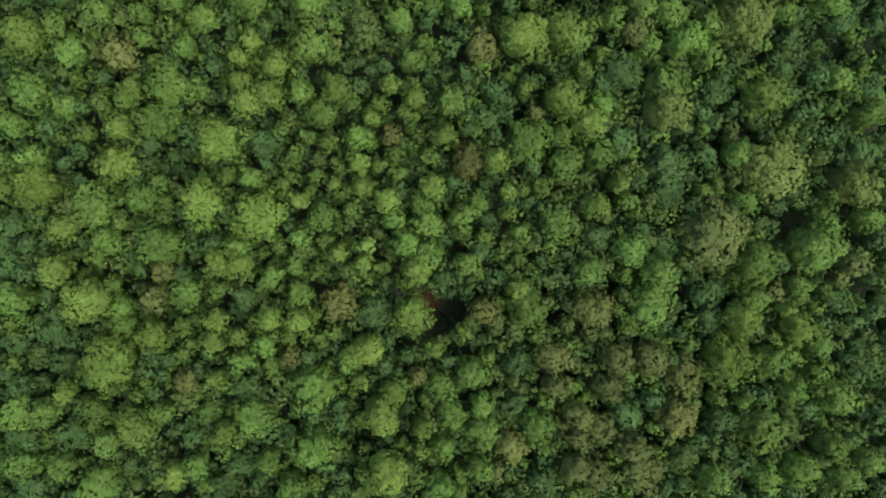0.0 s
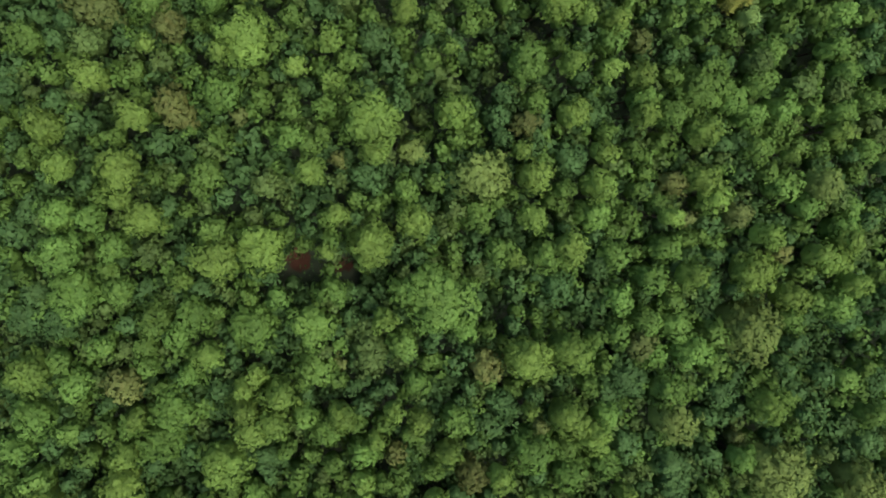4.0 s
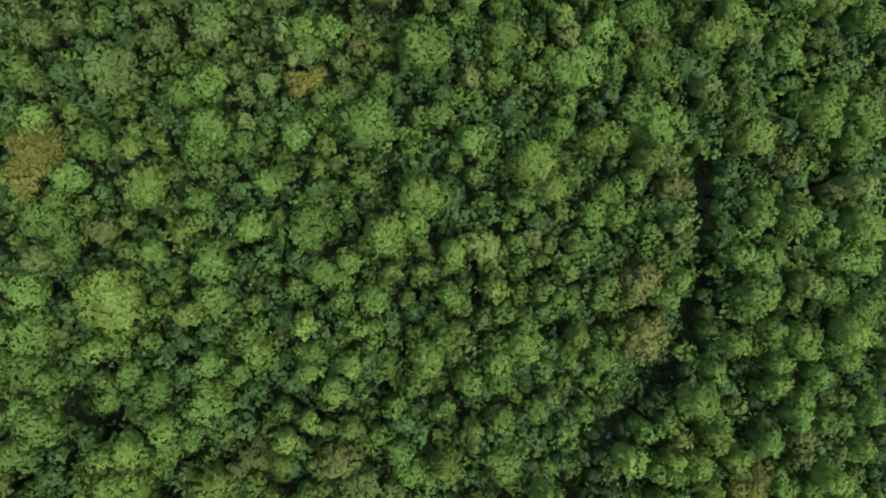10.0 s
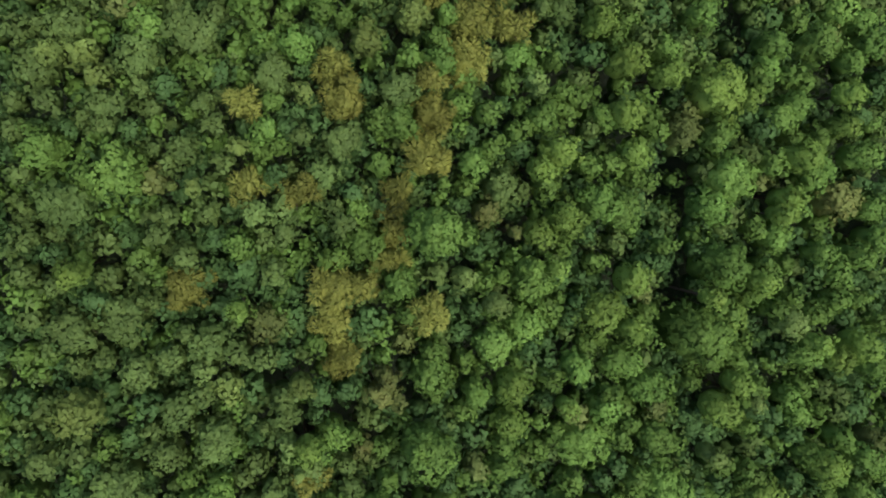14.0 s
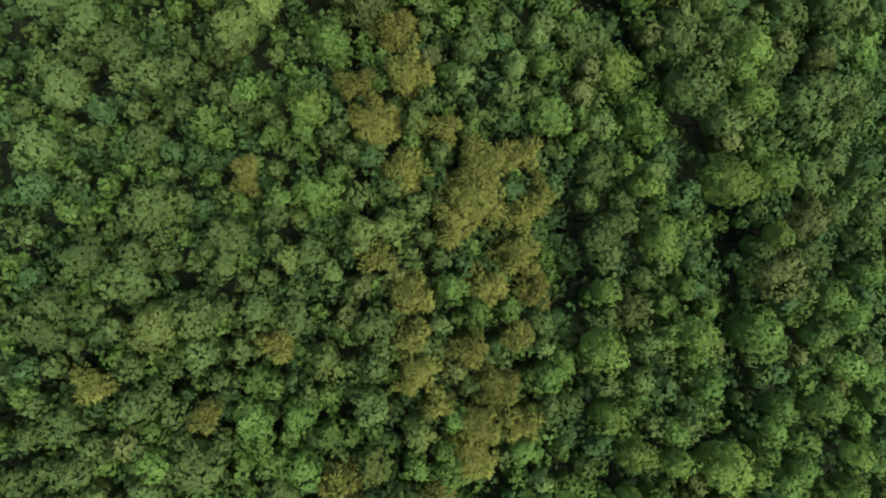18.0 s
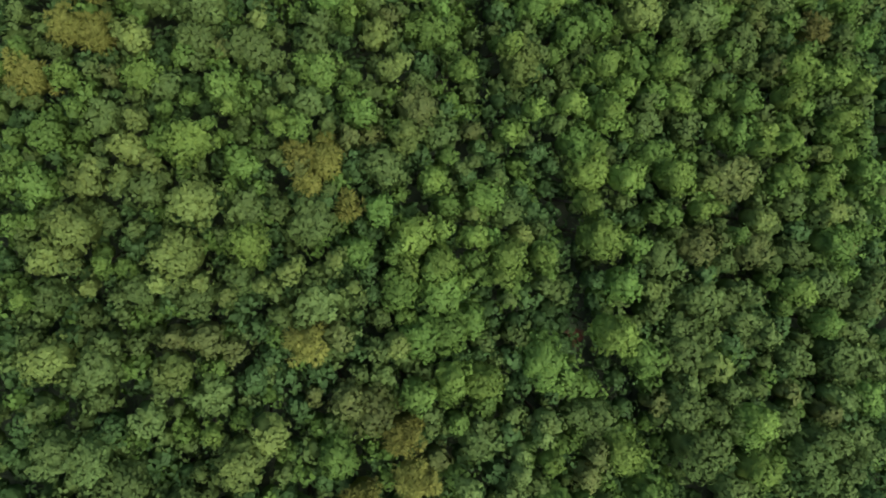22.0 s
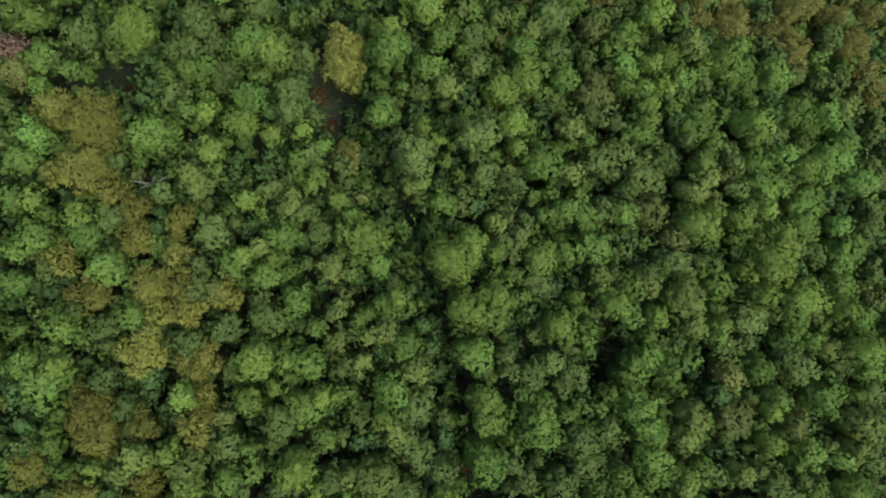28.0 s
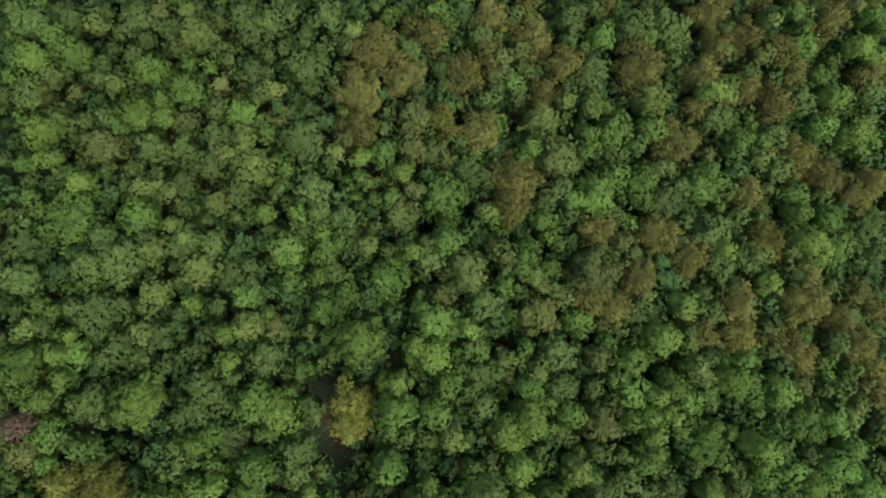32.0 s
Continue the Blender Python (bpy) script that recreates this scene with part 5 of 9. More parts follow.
tree("bright", 11.9, 179.5, 1.34)
tree("light_olive", 6.8, 179.8, 0.97)
tree("bright", 50.1, 180.2, 1.27)
tree("light_olive", 17.3, 180.4, 2.07)
tree("bright", 47.3, 180.7, 1.27)
tree("light_olive", -13.2, 180.7, 1.65)
tree("olive", -4.6, 180.6, 2.17)
tree("bright", 24.6, 180.8, 1.65)
tree("bright", 44.5, 180.8, 1.25)
tree("bright", 30.0, 180.9, 1.50)
tree("green", 28.2, 180.8, 1.77)
tree("feathery", -16.0, 181.0, 2.03, 0.3)
tree("olive", -8.8, 181.0, 1.93)
tree("olive", 0.2, 181.1, 1.36)
tree("bright", 43.3, 181.6, 1.87)
tree("feathery", -18.1, 181.4, 2.01, 0.3)
tree("bright", 16.0, 181.8, 1.18)
tree("bronze_olive", 41.9, 181.7, 1.32)
tree("light_olive", 5.0, 182.1, 1.63)
tree("light_olive", -4.1, 182.6, 1.06)
tree("olive", 0.6, 182.8, 1.60)
tree("green", 9.8, 182.9, 2.17)
tree("green", 22.0, 183.3, 1.68)
tree("bright", 3.0, 183.7, 0.96)
tree("bronze_olive", 6.2, 183.7, 1.12)
tree("olive", -8.0, 184.0, 2.60)
tree("olive", 39.0, 184.1, 2.11)
tree("green", 24.5, 184.4, 1.92)
tree("olive", -20.0, 184.6, 1.03)
tree("green", 1.4, 184.9, 2.12)
tree("olive", -13.0, 184.8, 2.34)
tree("green", 10.5, 184.8, 1.10)
tree("green", 51.6, 184.8, 1.13)
tree("bright", 3.6, 185.1, 0.84)
tree("olive", 4.8, 185.0, 1.46)
tree("feathery", -16.5, 185.2, 2.53)
tree("light_olive", 28.2, 185.4, 1.94)
tree("bright", 8.0, 185.4, 0.85)
tree("olive", 34.4, 185.4, 2.52)
tree("green", -2.4, 185.4, 1.32)
tree("bronze_olive", 40.6, 185.5, 0.99)
tree("green", 18.6, 185.6, 1.90)
tree("brown_feathery", 47.2, 185.6, 1.66)
tree("bright", 20.1, 186.0, 1.15)
tree("green", -21.8, 186.0, 1.66)
tree("light_olive", 39.6, 186.2, 1.11)
tree("green", 36.8, 186.4, 1.66)
tree("bright", -4.4, 186.6, 1.12)
tree("light_olive", 26.9, 186.6, 0.93)
tree("bright", 8.2, 187.2, 1.46)
tree("green", 2.6, 187.2, 1.72)
tree("feathery", -14.1, 187.3, 1.93)
tree("olive", 43.5, 187.6, 2.16)
tree("light_olive", 37.2, 187.7, 1.10)
tree("green", -12.4, 187.5, 0.93)
tree("bright", 16.0, 187.9, 1.83)
tree("green", 21.0, 187.8, 2.41)
tree("green", -17.1, 187.7, 1.25)
tree("light_olive", 38.6, 188.0, 1.11)
tree("bright", -5.8, 188.0, 1.81)
tree("green", -2.9, 188.3, 1.63)
tree("light_olive", 5.1, 188.5, 1.43)
tree("olive", 29.7, 188.4, 1.80)
tree("olive", 0.5, 188.5, 1.90)
tree("olive", 31.4, 188.5, 1.72)
tree("green", 33.3, 188.6, 1.25)
tree("green", 50.3, 188.8, 1.99)
tree("bright", 48.5, 189.0, 1.14)
tree("green", 45.9, 188.9, 1.74)
tree("feathery", -19.9, 189.2, 2.01)
tree("feathery", -9.1, 189.2, 1.87, -0.5)
tree("pale", -13.0, 189.4, 1.68)
tree("bright", 25.7, 189.7, 0.79)
tree("feathery", -5.1, 189.6, 1.33)
tree("bright", 10.9, 189.8, 1.12)
tree("bright", 22.8, 189.9, 0.91)
tree("olive", 41.5, 189.7, 1.86)
tree("green", -21.8, 190.3, 1.64)
tree("light_olive", 31.6, 190.6, 1.09)
tree("green", 2.5, 190.6, 1.85)
tree("bronze_olive", 6.2, 190.6, 1.01)
tree("bright", -2.3, 190.8, 0.95)
tree("bronze_olive", -7.9, 190.7, 0.96)
tree("olive", 35.6, 191.1, 1.41)
tree("bright", 31.9, 191.4, 1.20)
tree("olive", 6.6, 191.2, 1.91)
tree("bright", -1.2, 191.3, 0.93)
tree("olive", 20.4, 191.3, 1.82)
tree("light_olive", 37.3, 191.4, 1.25)
tree("green", 30.7, 191.3, 1.50)
tree("green", 49.4, 191.4, 1.45)
tree("bright", -11.9, 191.5, 1.04)
tree("bright", 9.9, 191.6, 1.12)
tree("olive", 52.6, 191.4, 1.84)
tree("olive", 17.4, 191.5, 1.73)
tree("pale", -2.3, 192.0, 1.80, -0.5)
tree("green", 45.9, 192.2, 1.86)
tree("bright", -0.6, 192.5, 0.96)
tree("feathery", -18.4, 192.5, 2.04)
tree("light_olive", 50.0, 192.7, 1.31)
tree("olive", 23.2, 192.6, 2.53)
tree("olive", 0.8, 192.6, 1.57)
tree("green", 29.5, 192.7, 2.07)
tree("light_olive", 4.5, 193.0, 2.26)
tree("olive", 10.0, 192.9, 1.63)
tree("feathery", -13.7, 193.0, 1.82)
tree("green", -7.2, 193.0, 1.48)
tree("bright", -10.2, 193.3, 1.60)
tree("light_olive", 2.1, 193.3, 0.98)
tree("green", 13.7, 193.5, 2.13)
tree("bright", 40.2, 194.0, 0.98)
tree("olive", 8.3, 194.0, 1.93)
tree("bright", -2.0, 194.1, 1.98)
tree("light_olive", -10.3, 194.4, 1.72)
tree("olive", 53.8, 194.3, 1.36)
tree("feathery", -21.7, 194.5, 2.03)
tree("light_olive", 31.9, 194.7, 1.40)
tree("light_olive", -15.2, 194.6, 1.04)
tree("light_olive", 51.0, 194.7, 2.25)
tree("olive", 34.2, 194.6, 1.15)
tree("bright", -17.2, 194.8, 0.97)
tree("bronze_olive", 44.0, 194.9, 1.54)
tree("olive", 22.1, 195.0, 1.88)
tree("olive", 25.5, 195.1, 1.75)
tree("green", 29.1, 195.3, 2.01)
tree("green", 18.8, 195.5, 2.18)
tree("light_olive", -14.1, 195.5, 1.57)
tree("olive", 6.7, 195.5, 1.66)
tree("dark", -22.6, 195.5, 1.59)
tree("bronze_olive", 38.0, 195.8, 2.34)
tree("olive", -7.3, 195.8, 1.66)
tree("bright", -11.7, 195.9, 0.88)
tree("bright", -11.2, 196.5, 0.70)
tree("light_olive", 5.9, 196.5, 1.25)
tree("bright", 41.1, 196.6, 1.13)
tree("light_olive", 32.8, 196.6, 1.76)
tree("feathery", -17.1, 196.9, 2.59)
tree("bright", 13.7, 197.1, 1.40)
tree("green", 28.0, 197.2, 2.34)
tree("olive", 53.6, 197.2, 1.71)
tree("feathery", -9.8, 197.2, 1.34)
tree("green", 18.8, 197.2, 2.07)
tree("green", 42.4, 197.3, 1.61)
tree("green", 47.9, 197.3, 2.23)
tree("olive", -3.1, 197.5, 2.04)
tree("feathery", -13.7, 197.6, 1.44)
tree("olive", 3.3, 197.6, 1.85)
tree("bright", 4.9, 198.0, 0.99)
tree("olive", 7.8, 197.9, 2.18)
tree("bronze_olive", -7.5, 197.9, 1.09)
tree("bright", 13.8, 198.4, 1.76)
tree("green", -1.0, 198.3, 1.78)
tree("feathery", -17.7, 198.5, 2.60)
tree("feathery", -9.1, 198.8, 1.87)
tree("olive", -15.0, 198.7, 1.53)
tree("green", 27.8, 199.4, 1.78)
tree("bright", -1.9, 199.5, 1.10)
tree("bright", -5.6, 199.6, 1.35)
tree("bright", 0.0, 199.6, 1.10)
tree("green", 52.3, 199.4, 1.36)
tree("green", 5.7, 199.5, 1.87)
tree("green", 54.1, 199.5, 1.37)
tree("bronze", 37.7, 199.6, 1.56)
tree("olive", 45.2, 200.0, 2.14)
tree("bright", -10.6, 200.0, 1.28)
tree("green", 41.3, 200.0, 1.89)
tree("olive", 22.3, 200.2, 1.74)
tree("bright", -3.6, 200.4, 0.97)
tree("olive", 18.0, 200.4, 1.72)
tree("olive", 50.2, 200.7, 2.21)
tree("green", -20.8, 200.9, 2.44)
tree("olive", -16.7, 201.0, 1.63)
tree("green", 29.3, 201.2, 1.78)
tree("light_olive", 7.8, 201.3, 1.63)
tree("olive", 2.3, 201.4, 1.82)
tree("bright", 51.5, 201.7, 1.93)
tree("olive", 19.9, 201.5, 1.49)
tree("green", -1.0, 201.8, 1.84)
tree("light_olive", 3.4, 201.9, 1.24)
tree("light_olive", 48.2, 201.9, 1.47)
tree("feathery", -9.6, 202.3, 2.15)
tree("green", 47.5, 202.2, 1.61)
tree("green", 12.9, 202.3, 1.93)
tree("bright", -2.9, 202.4, 0.98)
tree("green", 44.2, 202.3, 1.92)
tree("bright", -19.7, 202.5, 1.16)
tree("bright", -5.0, 202.6, 2.11)
tree("green", -22.5, 202.5, 1.60)
tree("feathery", -13.7, 203.1, 2.39)
tree("green", 7.0, 203.2, 1.99)
tree("bright", 35.6, 203.5, 0.98)
tree("light_olive", 1.3, 204.0, 1.08)
tree("olive", -10.5, 203.8, 1.61)
tree("bright", 35.9, 204.3, 1.12)
tree("light_olive", 33.6, 204.4, 1.53)
tree("light_olive", 3.7, 204.4, 1.01)
tree("bright", 20.7, 204.6, 1.94)
tree("olive", 40.4, 204.5, 2.48)
tree("green", 53.1, 204.7, 1.93)
tree("bright", 36.2, 204.8, 0.84)
tree("light_olive", 5.2, 204.8, 1.28)
tree("olive", -7.5, 204.8, 1.88)
tree("olive", -16.9, 204.9, 1.82)
tree("olive", 5.0, 205.0, 1.80)
tree("bright", -19.4, 205.4, 1.05)
tree("bright", 29.8, 205.5, 1.25)
tree("green", 27.5, 205.5, 1.57)
tree("green", -19.8, 205.3, 1.79)
tree("green", 44.5, 205.5, 1.75)
tree("green", 15.0, 205.5, 1.69)
tree("bright", 50.2, 205.7, 1.48)
tree("olive", -4.2, 205.6, 1.90)
tree("green", -14.7, 205.8, 1.49)
tree("feathery", -10.5, 206.1, 1.62)
tree("feathery", -12.5, 206.1, 1.61)
tree("bright", 46.6, 206.3, 2.26)
tree("bright", 12.2, 206.3, 2.01)
tree("bronze_olive", 55.1, 206.2, 1.87)
tree("light_olive", 1.5, 206.4, 1.14)
tree("bright", 25.8, 206.6, 1.49)
tree("green", 5.5, 206.4, 1.67)
tree("bright", 44.4, 206.7, 1.45)
tree("bronze_olive", 2.0, 206.8, 1.03)
tree("light_olive", 32.6, 207.0, 2.16)
tree("bright", 41.2, 207.1, 1.57)
tree("green", -1.9, 207.0, 1.83)
tree("bright", 15.2, 207.3, 1.78)
tree("bright", 6.2, 207.3, 1.02)
tree("feathery", -7.5, 207.4, 1.65)
tree("feathery", -18.0, 207.4, 2.39)
tree("green", 51.1, 207.4, 2.01)
tree("bronze_olive", -9.6, 207.4, 1.00)
tree("green", 27.7, 207.6, 1.69)
tree("green", 36.7, 207.8, 1.83)
tree("light_olive", 29.3, 208.1, 1.25)
tree("bronze_olive", -8.5, 208.0, 1.00)
tree("feathery", -11.6, 208.2, 1.18)
tree("olive", 18.9, 208.2, 2.06)
tree("feathery", -13.4, 208.2, 1.89)
tree("feathery", -10.6, 208.4, 1.34)
tree("green", -23.4, 208.3, 1.48)
tree("olive", 29.7, 208.6, 1.82)
tree("light_olive", 24.8, 208.8, 1.24)
tree("bright", 39.6, 209.1, 1.29)
tree("green", -4.1, 209.0, 1.77)
tree("green", 5.1, 209.7, 1.45)
tree("light_olive", 0.8, 209.7, 1.61)
tree("green", -16.6, 209.7, 1.76)
tree("olive", 32.6, 209.8, 2.21)
tree("green", -6.9, 209.8, 1.79)
tree("bright", 42.5, 210.2, 2.51)
tree("bright", 11.0, 210.3, 2.62)
tree("bright", -3.6, 210.3, 1.12)
tree("olive", -1.2, 210.1, 0.94)
tree("bright", 18.9, 210.5, 1.59)
tree("feathery", -20.1, 210.3, 1.87)
tree("olive", 48.0, 210.5, 1.70)
tree("bright", -6.3, 210.7, 1.11)
tree("green", 22.2, 210.8, 1.93)
tree("green", 51.3, 210.8, 2.22)
tree("feathery", -11.3, 210.9, 1.37)
tree("bright", 14.9, 211.0, 0.92)
tree("green", -23.4, 211.0, 1.42)
tree("green", 24.9, 211.4, 1.78)
tree("light_olive", -4.8, 211.4, 0.98)
tree("olive", 16.5, 211.4, 2.04)
tree("bright", 13.1, 211.7, 1.68)
tree("feathery", -14.7, 211.7, 1.90)
tree("light_olive", 44.4, 211.9, 1.33)
tree("green", -3.1, 211.8, 1.99)
tree("bright", 3.7, 212.1, 2.10)
tree("green", -22.0, 211.9, 1.83)
tree("green", -18.4, 212.1, 2.00)
tree("bright", 1.9, 212.6, 1.04)
tree("bronze_olive", 32.7, 212.5, 1.65)
tree("bronze_olive", 17.5, 212.5, 1.23)
tree("olive", 0.2, 212.6, 1.70)
tree("bright", 43.7, 212.8, 1.17)
tree("olive", -8.6, 212.5, 2.14)
tree("green", 43.2, 212.8, 1.64)
tree("bright", 34.0, 213.6, 2.02, 2.8)
tree("green", 46.8, 213.3, 1.96)
tree("olive", 54.6, 213.4, 2.01)
tree("light_olive", 15.2, 213.5, 1.25)
tree("feathery", -11.0, 213.4, 1.49)
tree("bronze_olive", 16.7, 213.5, 1.23)
tree("green", 51.1, 213.5, 1.39)
tree("olive", -16.7, 213.5, 1.67)
tree("olive", 18.2, 213.7, 1.23)
tree("green", 2.8, 213.8, 1.17)
tree("bright", -19.1, 213.9, 1.33)
tree("bright", 39.3, 214.1, 1.45)
tree("green", 24.0, 214.1, 2.00)
tree("olive", -1.1, 214.1, 1.50)
tree("feathery", -14.8, 214.3, 1.63)
tree("green", 27.6, 214.4, 1.63)
tree("bronze_olive", 30.5, 214.5, 2.16)
tree("light_olive", -2.7, 214.5, 1.01)
tree("bright", 36.5, 214.9, 1.14)
tree("olive", 25.9, 214.7, 1.68)
tree("green", 21.9, 214.8, 1.26)
tree("green", -23.8, 214.7, 1.51)
tree("bright", -22.2, 214.9, 1.07)
tree("dark", 14.2, 214.8, 1.10)
tree("bright", 41.8, 215.2, 1.27)
tree("bright", -5.9, 215.1, 1.28, 0.2)
tree("green", 10.9, 215.2, 1.72)
tree("bright", 1.5, 215.3, 1.17)
tree("olive", 55.3, 215.2, 1.38)
tree("green", 46.9, 215.4, 2.00)
tree("light_olive", -2.3, 215.4, 1.15)
tree("feathery", -16.6, 215.4, 1.35)
tree("olive", -12.6, 215.5, 1.39)
tree("olive", -3.7, 215.9, 1.70)
tree("bronze_olive", 36.4, 216.4, 1.17)
tree("light_olive", -9.7, 216.4, 1.67)
tree("light_olive", 7.7, 216.5, 1.18)
tree("bright", -0.7, 216.5, 0.89)
tree("light_olive", 34.2, 216.6, 1.57)
tree("green", 48.0, 216.6, 1.38)
tree("olive", 28.1, 216.5, 1.23)
tree("bright", 8.5, 216.8, 1.05)
tree("olive", 17.2, 216.8, 1.77)
tree("feathery", -20.8, 216.9, 1.18)
tree("olive", 39.2, 217.0, 1.25)
tree("green", 44.6, 217.1, 1.36)
tree("bronze_olive", -14.6, 217.0, 0.88)
tree("bright", -0.2, 217.3, 1.02)
tree("green", 42.5, 217.3, 1.95)
tree("light_olive", -10.4, 217.3, 1.12)
tree("feathery", -18.4, 217.4, 2.99)
tree("olive", 56.0, 217.5, 1.42)
tree("olive", 46.0, 217.6, 1.30)
tree("light_olive", 35.9, 217.9, 1.16)
tree("olive", 14.5, 217.8, 1.62)
tree("olive", 30.1, 218.0, 2.70)
tree("green", 53.9, 218.0, 2.14)
tree("bronze_olive", 16.9, 218.0, 1.25)
tree("light_olive", 22.5, 218.2, 1.35)
tree("bronze_olive", 39.1, 218.1, 1.36)
tree("green", -23.4, 218.0, 1.75)
tree("olive", 45.1, 218.4, 1.52)
tree("green", 49.9, 218.5, 1.39)
tree("bright", 35.8, 218.9, 1.48)
tree("brown_feathery", 2.6, 218.8, 1.37)
tree("green", 19.8, 218.8, 2.29)
tree("bright", 46.6, 219.1, 1.45)
tree("olive", -0.7, 218.8, 1.56)
tree("bronze_olive", 39.9, 219.0, 1.04)
tree("pale", 7.8, 219.4, 2.33, 3.2)
tree("green", 42.6, 219.2, 2.27)
tree("bright", -8.8, 219.2, 1.37)
tree("olive", 25.5, 219.4, 2.15)
tree("olive", 32.0, 219.6, 1.70)
tree("green", 47.4, 219.6, 1.38)
tree("green", 0.3, 219.7, 1.01)
tree("light_olive", 35.9, 220.0, 1.01)
tree("bright", 17.2, 220.1, 1.08)
tree("green", -22.4, 219.9, 1.80)
tree("green", 50.8, 220.2, 2.23)
tree("green", 44.9, 220.2, 1.78)
tree("olive", 28.1, 220.3, 1.85)
tree("green", -13.9, 220.3, 2.31)
tree("bright", -4.0, 220.5, 1.16, 1.6)
tree("bright", 10.0, 220.6, 0.93)
tree("pale", 13.3, 221.2, 1.89, 3.7)
tree("bright", -1.4, 221.1, 1.05)
tree("feathery", -18.3, 221.0, 3.29)
tree("green", 24.4, 221.2, 1.12)
tree("bright", -6.2, 221.4, 1.84, 1.6)
tree("bright", 8.6, 221.6, 1.06)
tree("green", 37.8, 221.6, 1.32)
tree("green", 52.4, 221.7, 1.46)
tree("olive", 44.4, 221.9, 1.44)
tree("light_olive", 22.5, 222.2, 1.56)
tree("green", 29.6, 222.3, 1.85)
tree("bright", -9.3, 222.3, 1.13)
tree("bright", 17.1, 222.4, 1.74)
tree("feathery", -21.3, 222.3, 2.13)
tree("dark", 8.6, 222.4, 1.09)
tree("bright", 30.1, 222.9, 1.04)
tree("olive", -2.3, 222.7, 1.56)
tree("bright", 40.9, 223.1, 1.87)
tree("green", 35.8, 223.0, 2.50)
tree("green", 5.4, 222.9, 1.82)
tree("green", -5.9, 223.5, 1.85, 1.6)
tree("olive", -11.7, 223.8, 1.69)
tree("bright", 30.3, 224.5, 1.28)
tree("green", -22.6, 224.1, 1.12)
tree("green", 47.4, 224.5, 2.52)
tree("olive", 22.1, 224.4, 1.74)
tree("bronze_olive", -24.7, 224.4, 1.00)
tree("olive", -2.4, 224.5, 1.99)
tree("green", 51.0, 224.8, 2.10)
tree("bright", 16.1, 225.3, 1.99)
tree("light_olive", 52.1, 225.2, 1.22)
tree("bronze", -24.1, 225.1, 1.63)
tree("light_olive", 11.1, 225.5, 1.62)
tree("olive", -7.7, 225.4, 1.97)
tree("bright", -10.8, 225.7, 1.26)
tree("bronze_olive", 25.7, 225.8, 2.62)
tree("light_olive", 53.4, 226.0, 1.09)
tree("bright", 27.6, 226.2, 0.93)
tree("green", -9.7, 225.9, 1.74)
tree("green", 30.7, 226.1, 1.90)
tree("bright", 31.9, 226.4, 1.15)
tree("bright", 18.3, 226.6, 2.01)
tree("feathery", 2.1, 226.6, 2.32, 1.7)
tree("green", 22.4, 226.5, 1.57)
tree("green", -22.4, 226.4, 1.63)
tree("green", 9.6, 227.0, 1.86)
tree("green", 34.4, 227.3, 1.95)
tree("brown_feathery", 56.7, 227.4, 1.83)
tree("olive", -1.2, 227.3, 1.70)
tree("dry", -24.6, 227.1, 1.82, -0.2)
tree("bright", -3.8, 227.7, 1.75)
tree("olive", -11.1, 227.5, 2.13)
tree("olive", 14.3, 227.6, 1.78)
tree("bronze_olive", 55.5, 227.8, 1.43)
tree("green", 5.8, 228.2, 2.13, 3.0)
tree("green", 44.0, 228.1, 1.97)
tree("green", 28.5, 228.3, 1.88)
tree("feathery", 3.7, 228.3, 1.31)
tree("bright", 30.5, 228.4, 1.29)
tree("green", 41.6, 228.4, 2.70)
tree("bronze_olive", 46.9, 228.5, 1.23)
tree("green", -5.9, 228.4, 2.40)
tree("feathery", 2.1, 228.6, 1.79)
tree("green", 50.6, 228.9, 1.37)
tree("bright", 32.1, 229.0, 1.44)
tree("olive", -19.5, 228.6, 2.09)
tree("bright", -15.1, 229.0, 2.51, 1.7)
tree("brown_feathery", 56.1, 229.2, 1.83)
tree("olive", 21.6, 229.0, 1.77)
tree("bright", 38.4, 229.4, 1.47)
tree("green", 18.5, 229.3, 1.63)
tree("bright", -22.5, 229.5, 1.11)
tree("green", 10.7, 229.7, 1.51)
tree("bright", 5.2, 229.9, 1.20)
tree("bright", 6.1, 230.2, 1.20)
tree("olive", -10.0, 230.1, 1.97)
tree("light_olive", 34.8, 230.4, 1.87)
tree("olive", 14.1, 230.3, 2.11)
tree("green", 40.8, 230.8, 1.53)
tree("light_olive", 19.0, 230.8, 1.21)
tree("brown_feathery", 47.0, 231.0, 2.89)
tree("green", 29.0, 231.0, 2.01)
tree("olive", 44.4, 231.2, 1.39)
tree("olive", 51.3, 231.4, 1.42)
tree("bright", -21.0, 231.3, 0.99)
tree("bronze_olive", 25.3, 231.6, 1.58)
tree("brown_feathery", 54.3, 231.8, 2.62)
tree("green", -24.3, 231.5, 2.53)
tree("light_olive", 16.2, 231.9, 1.27)
tree("olive", -5.1, 232.0, 2.19)
tree("olive", 21.2, 232.2, 2.01)
tree("bright", -8.1, 232.3, 1.03)
tree("bright", 9.5, 232.5, 2.10)
tree("olive", 51.1, 232.5, 1.42)
tree("bright", -7.7, 232.7, 0.90)
tree("brown_feathery", 44.3, 232.8, 1.95)
tree("green", -20.5, 232.7, 1.66)
tree("bright", -21.8, 232.9, 1.12)
tree("brown_feathery", 40.8, 233.2, 2.52)
tree("bright", 7.6, 233.4, 1.08)
tree("bright", 31.6, 233.5, 1.84, 1.5)
tree("olive", -16.9, 233.2, 1.89)
tree("bright", 2.8, 234.0, 2.22, 3.7)
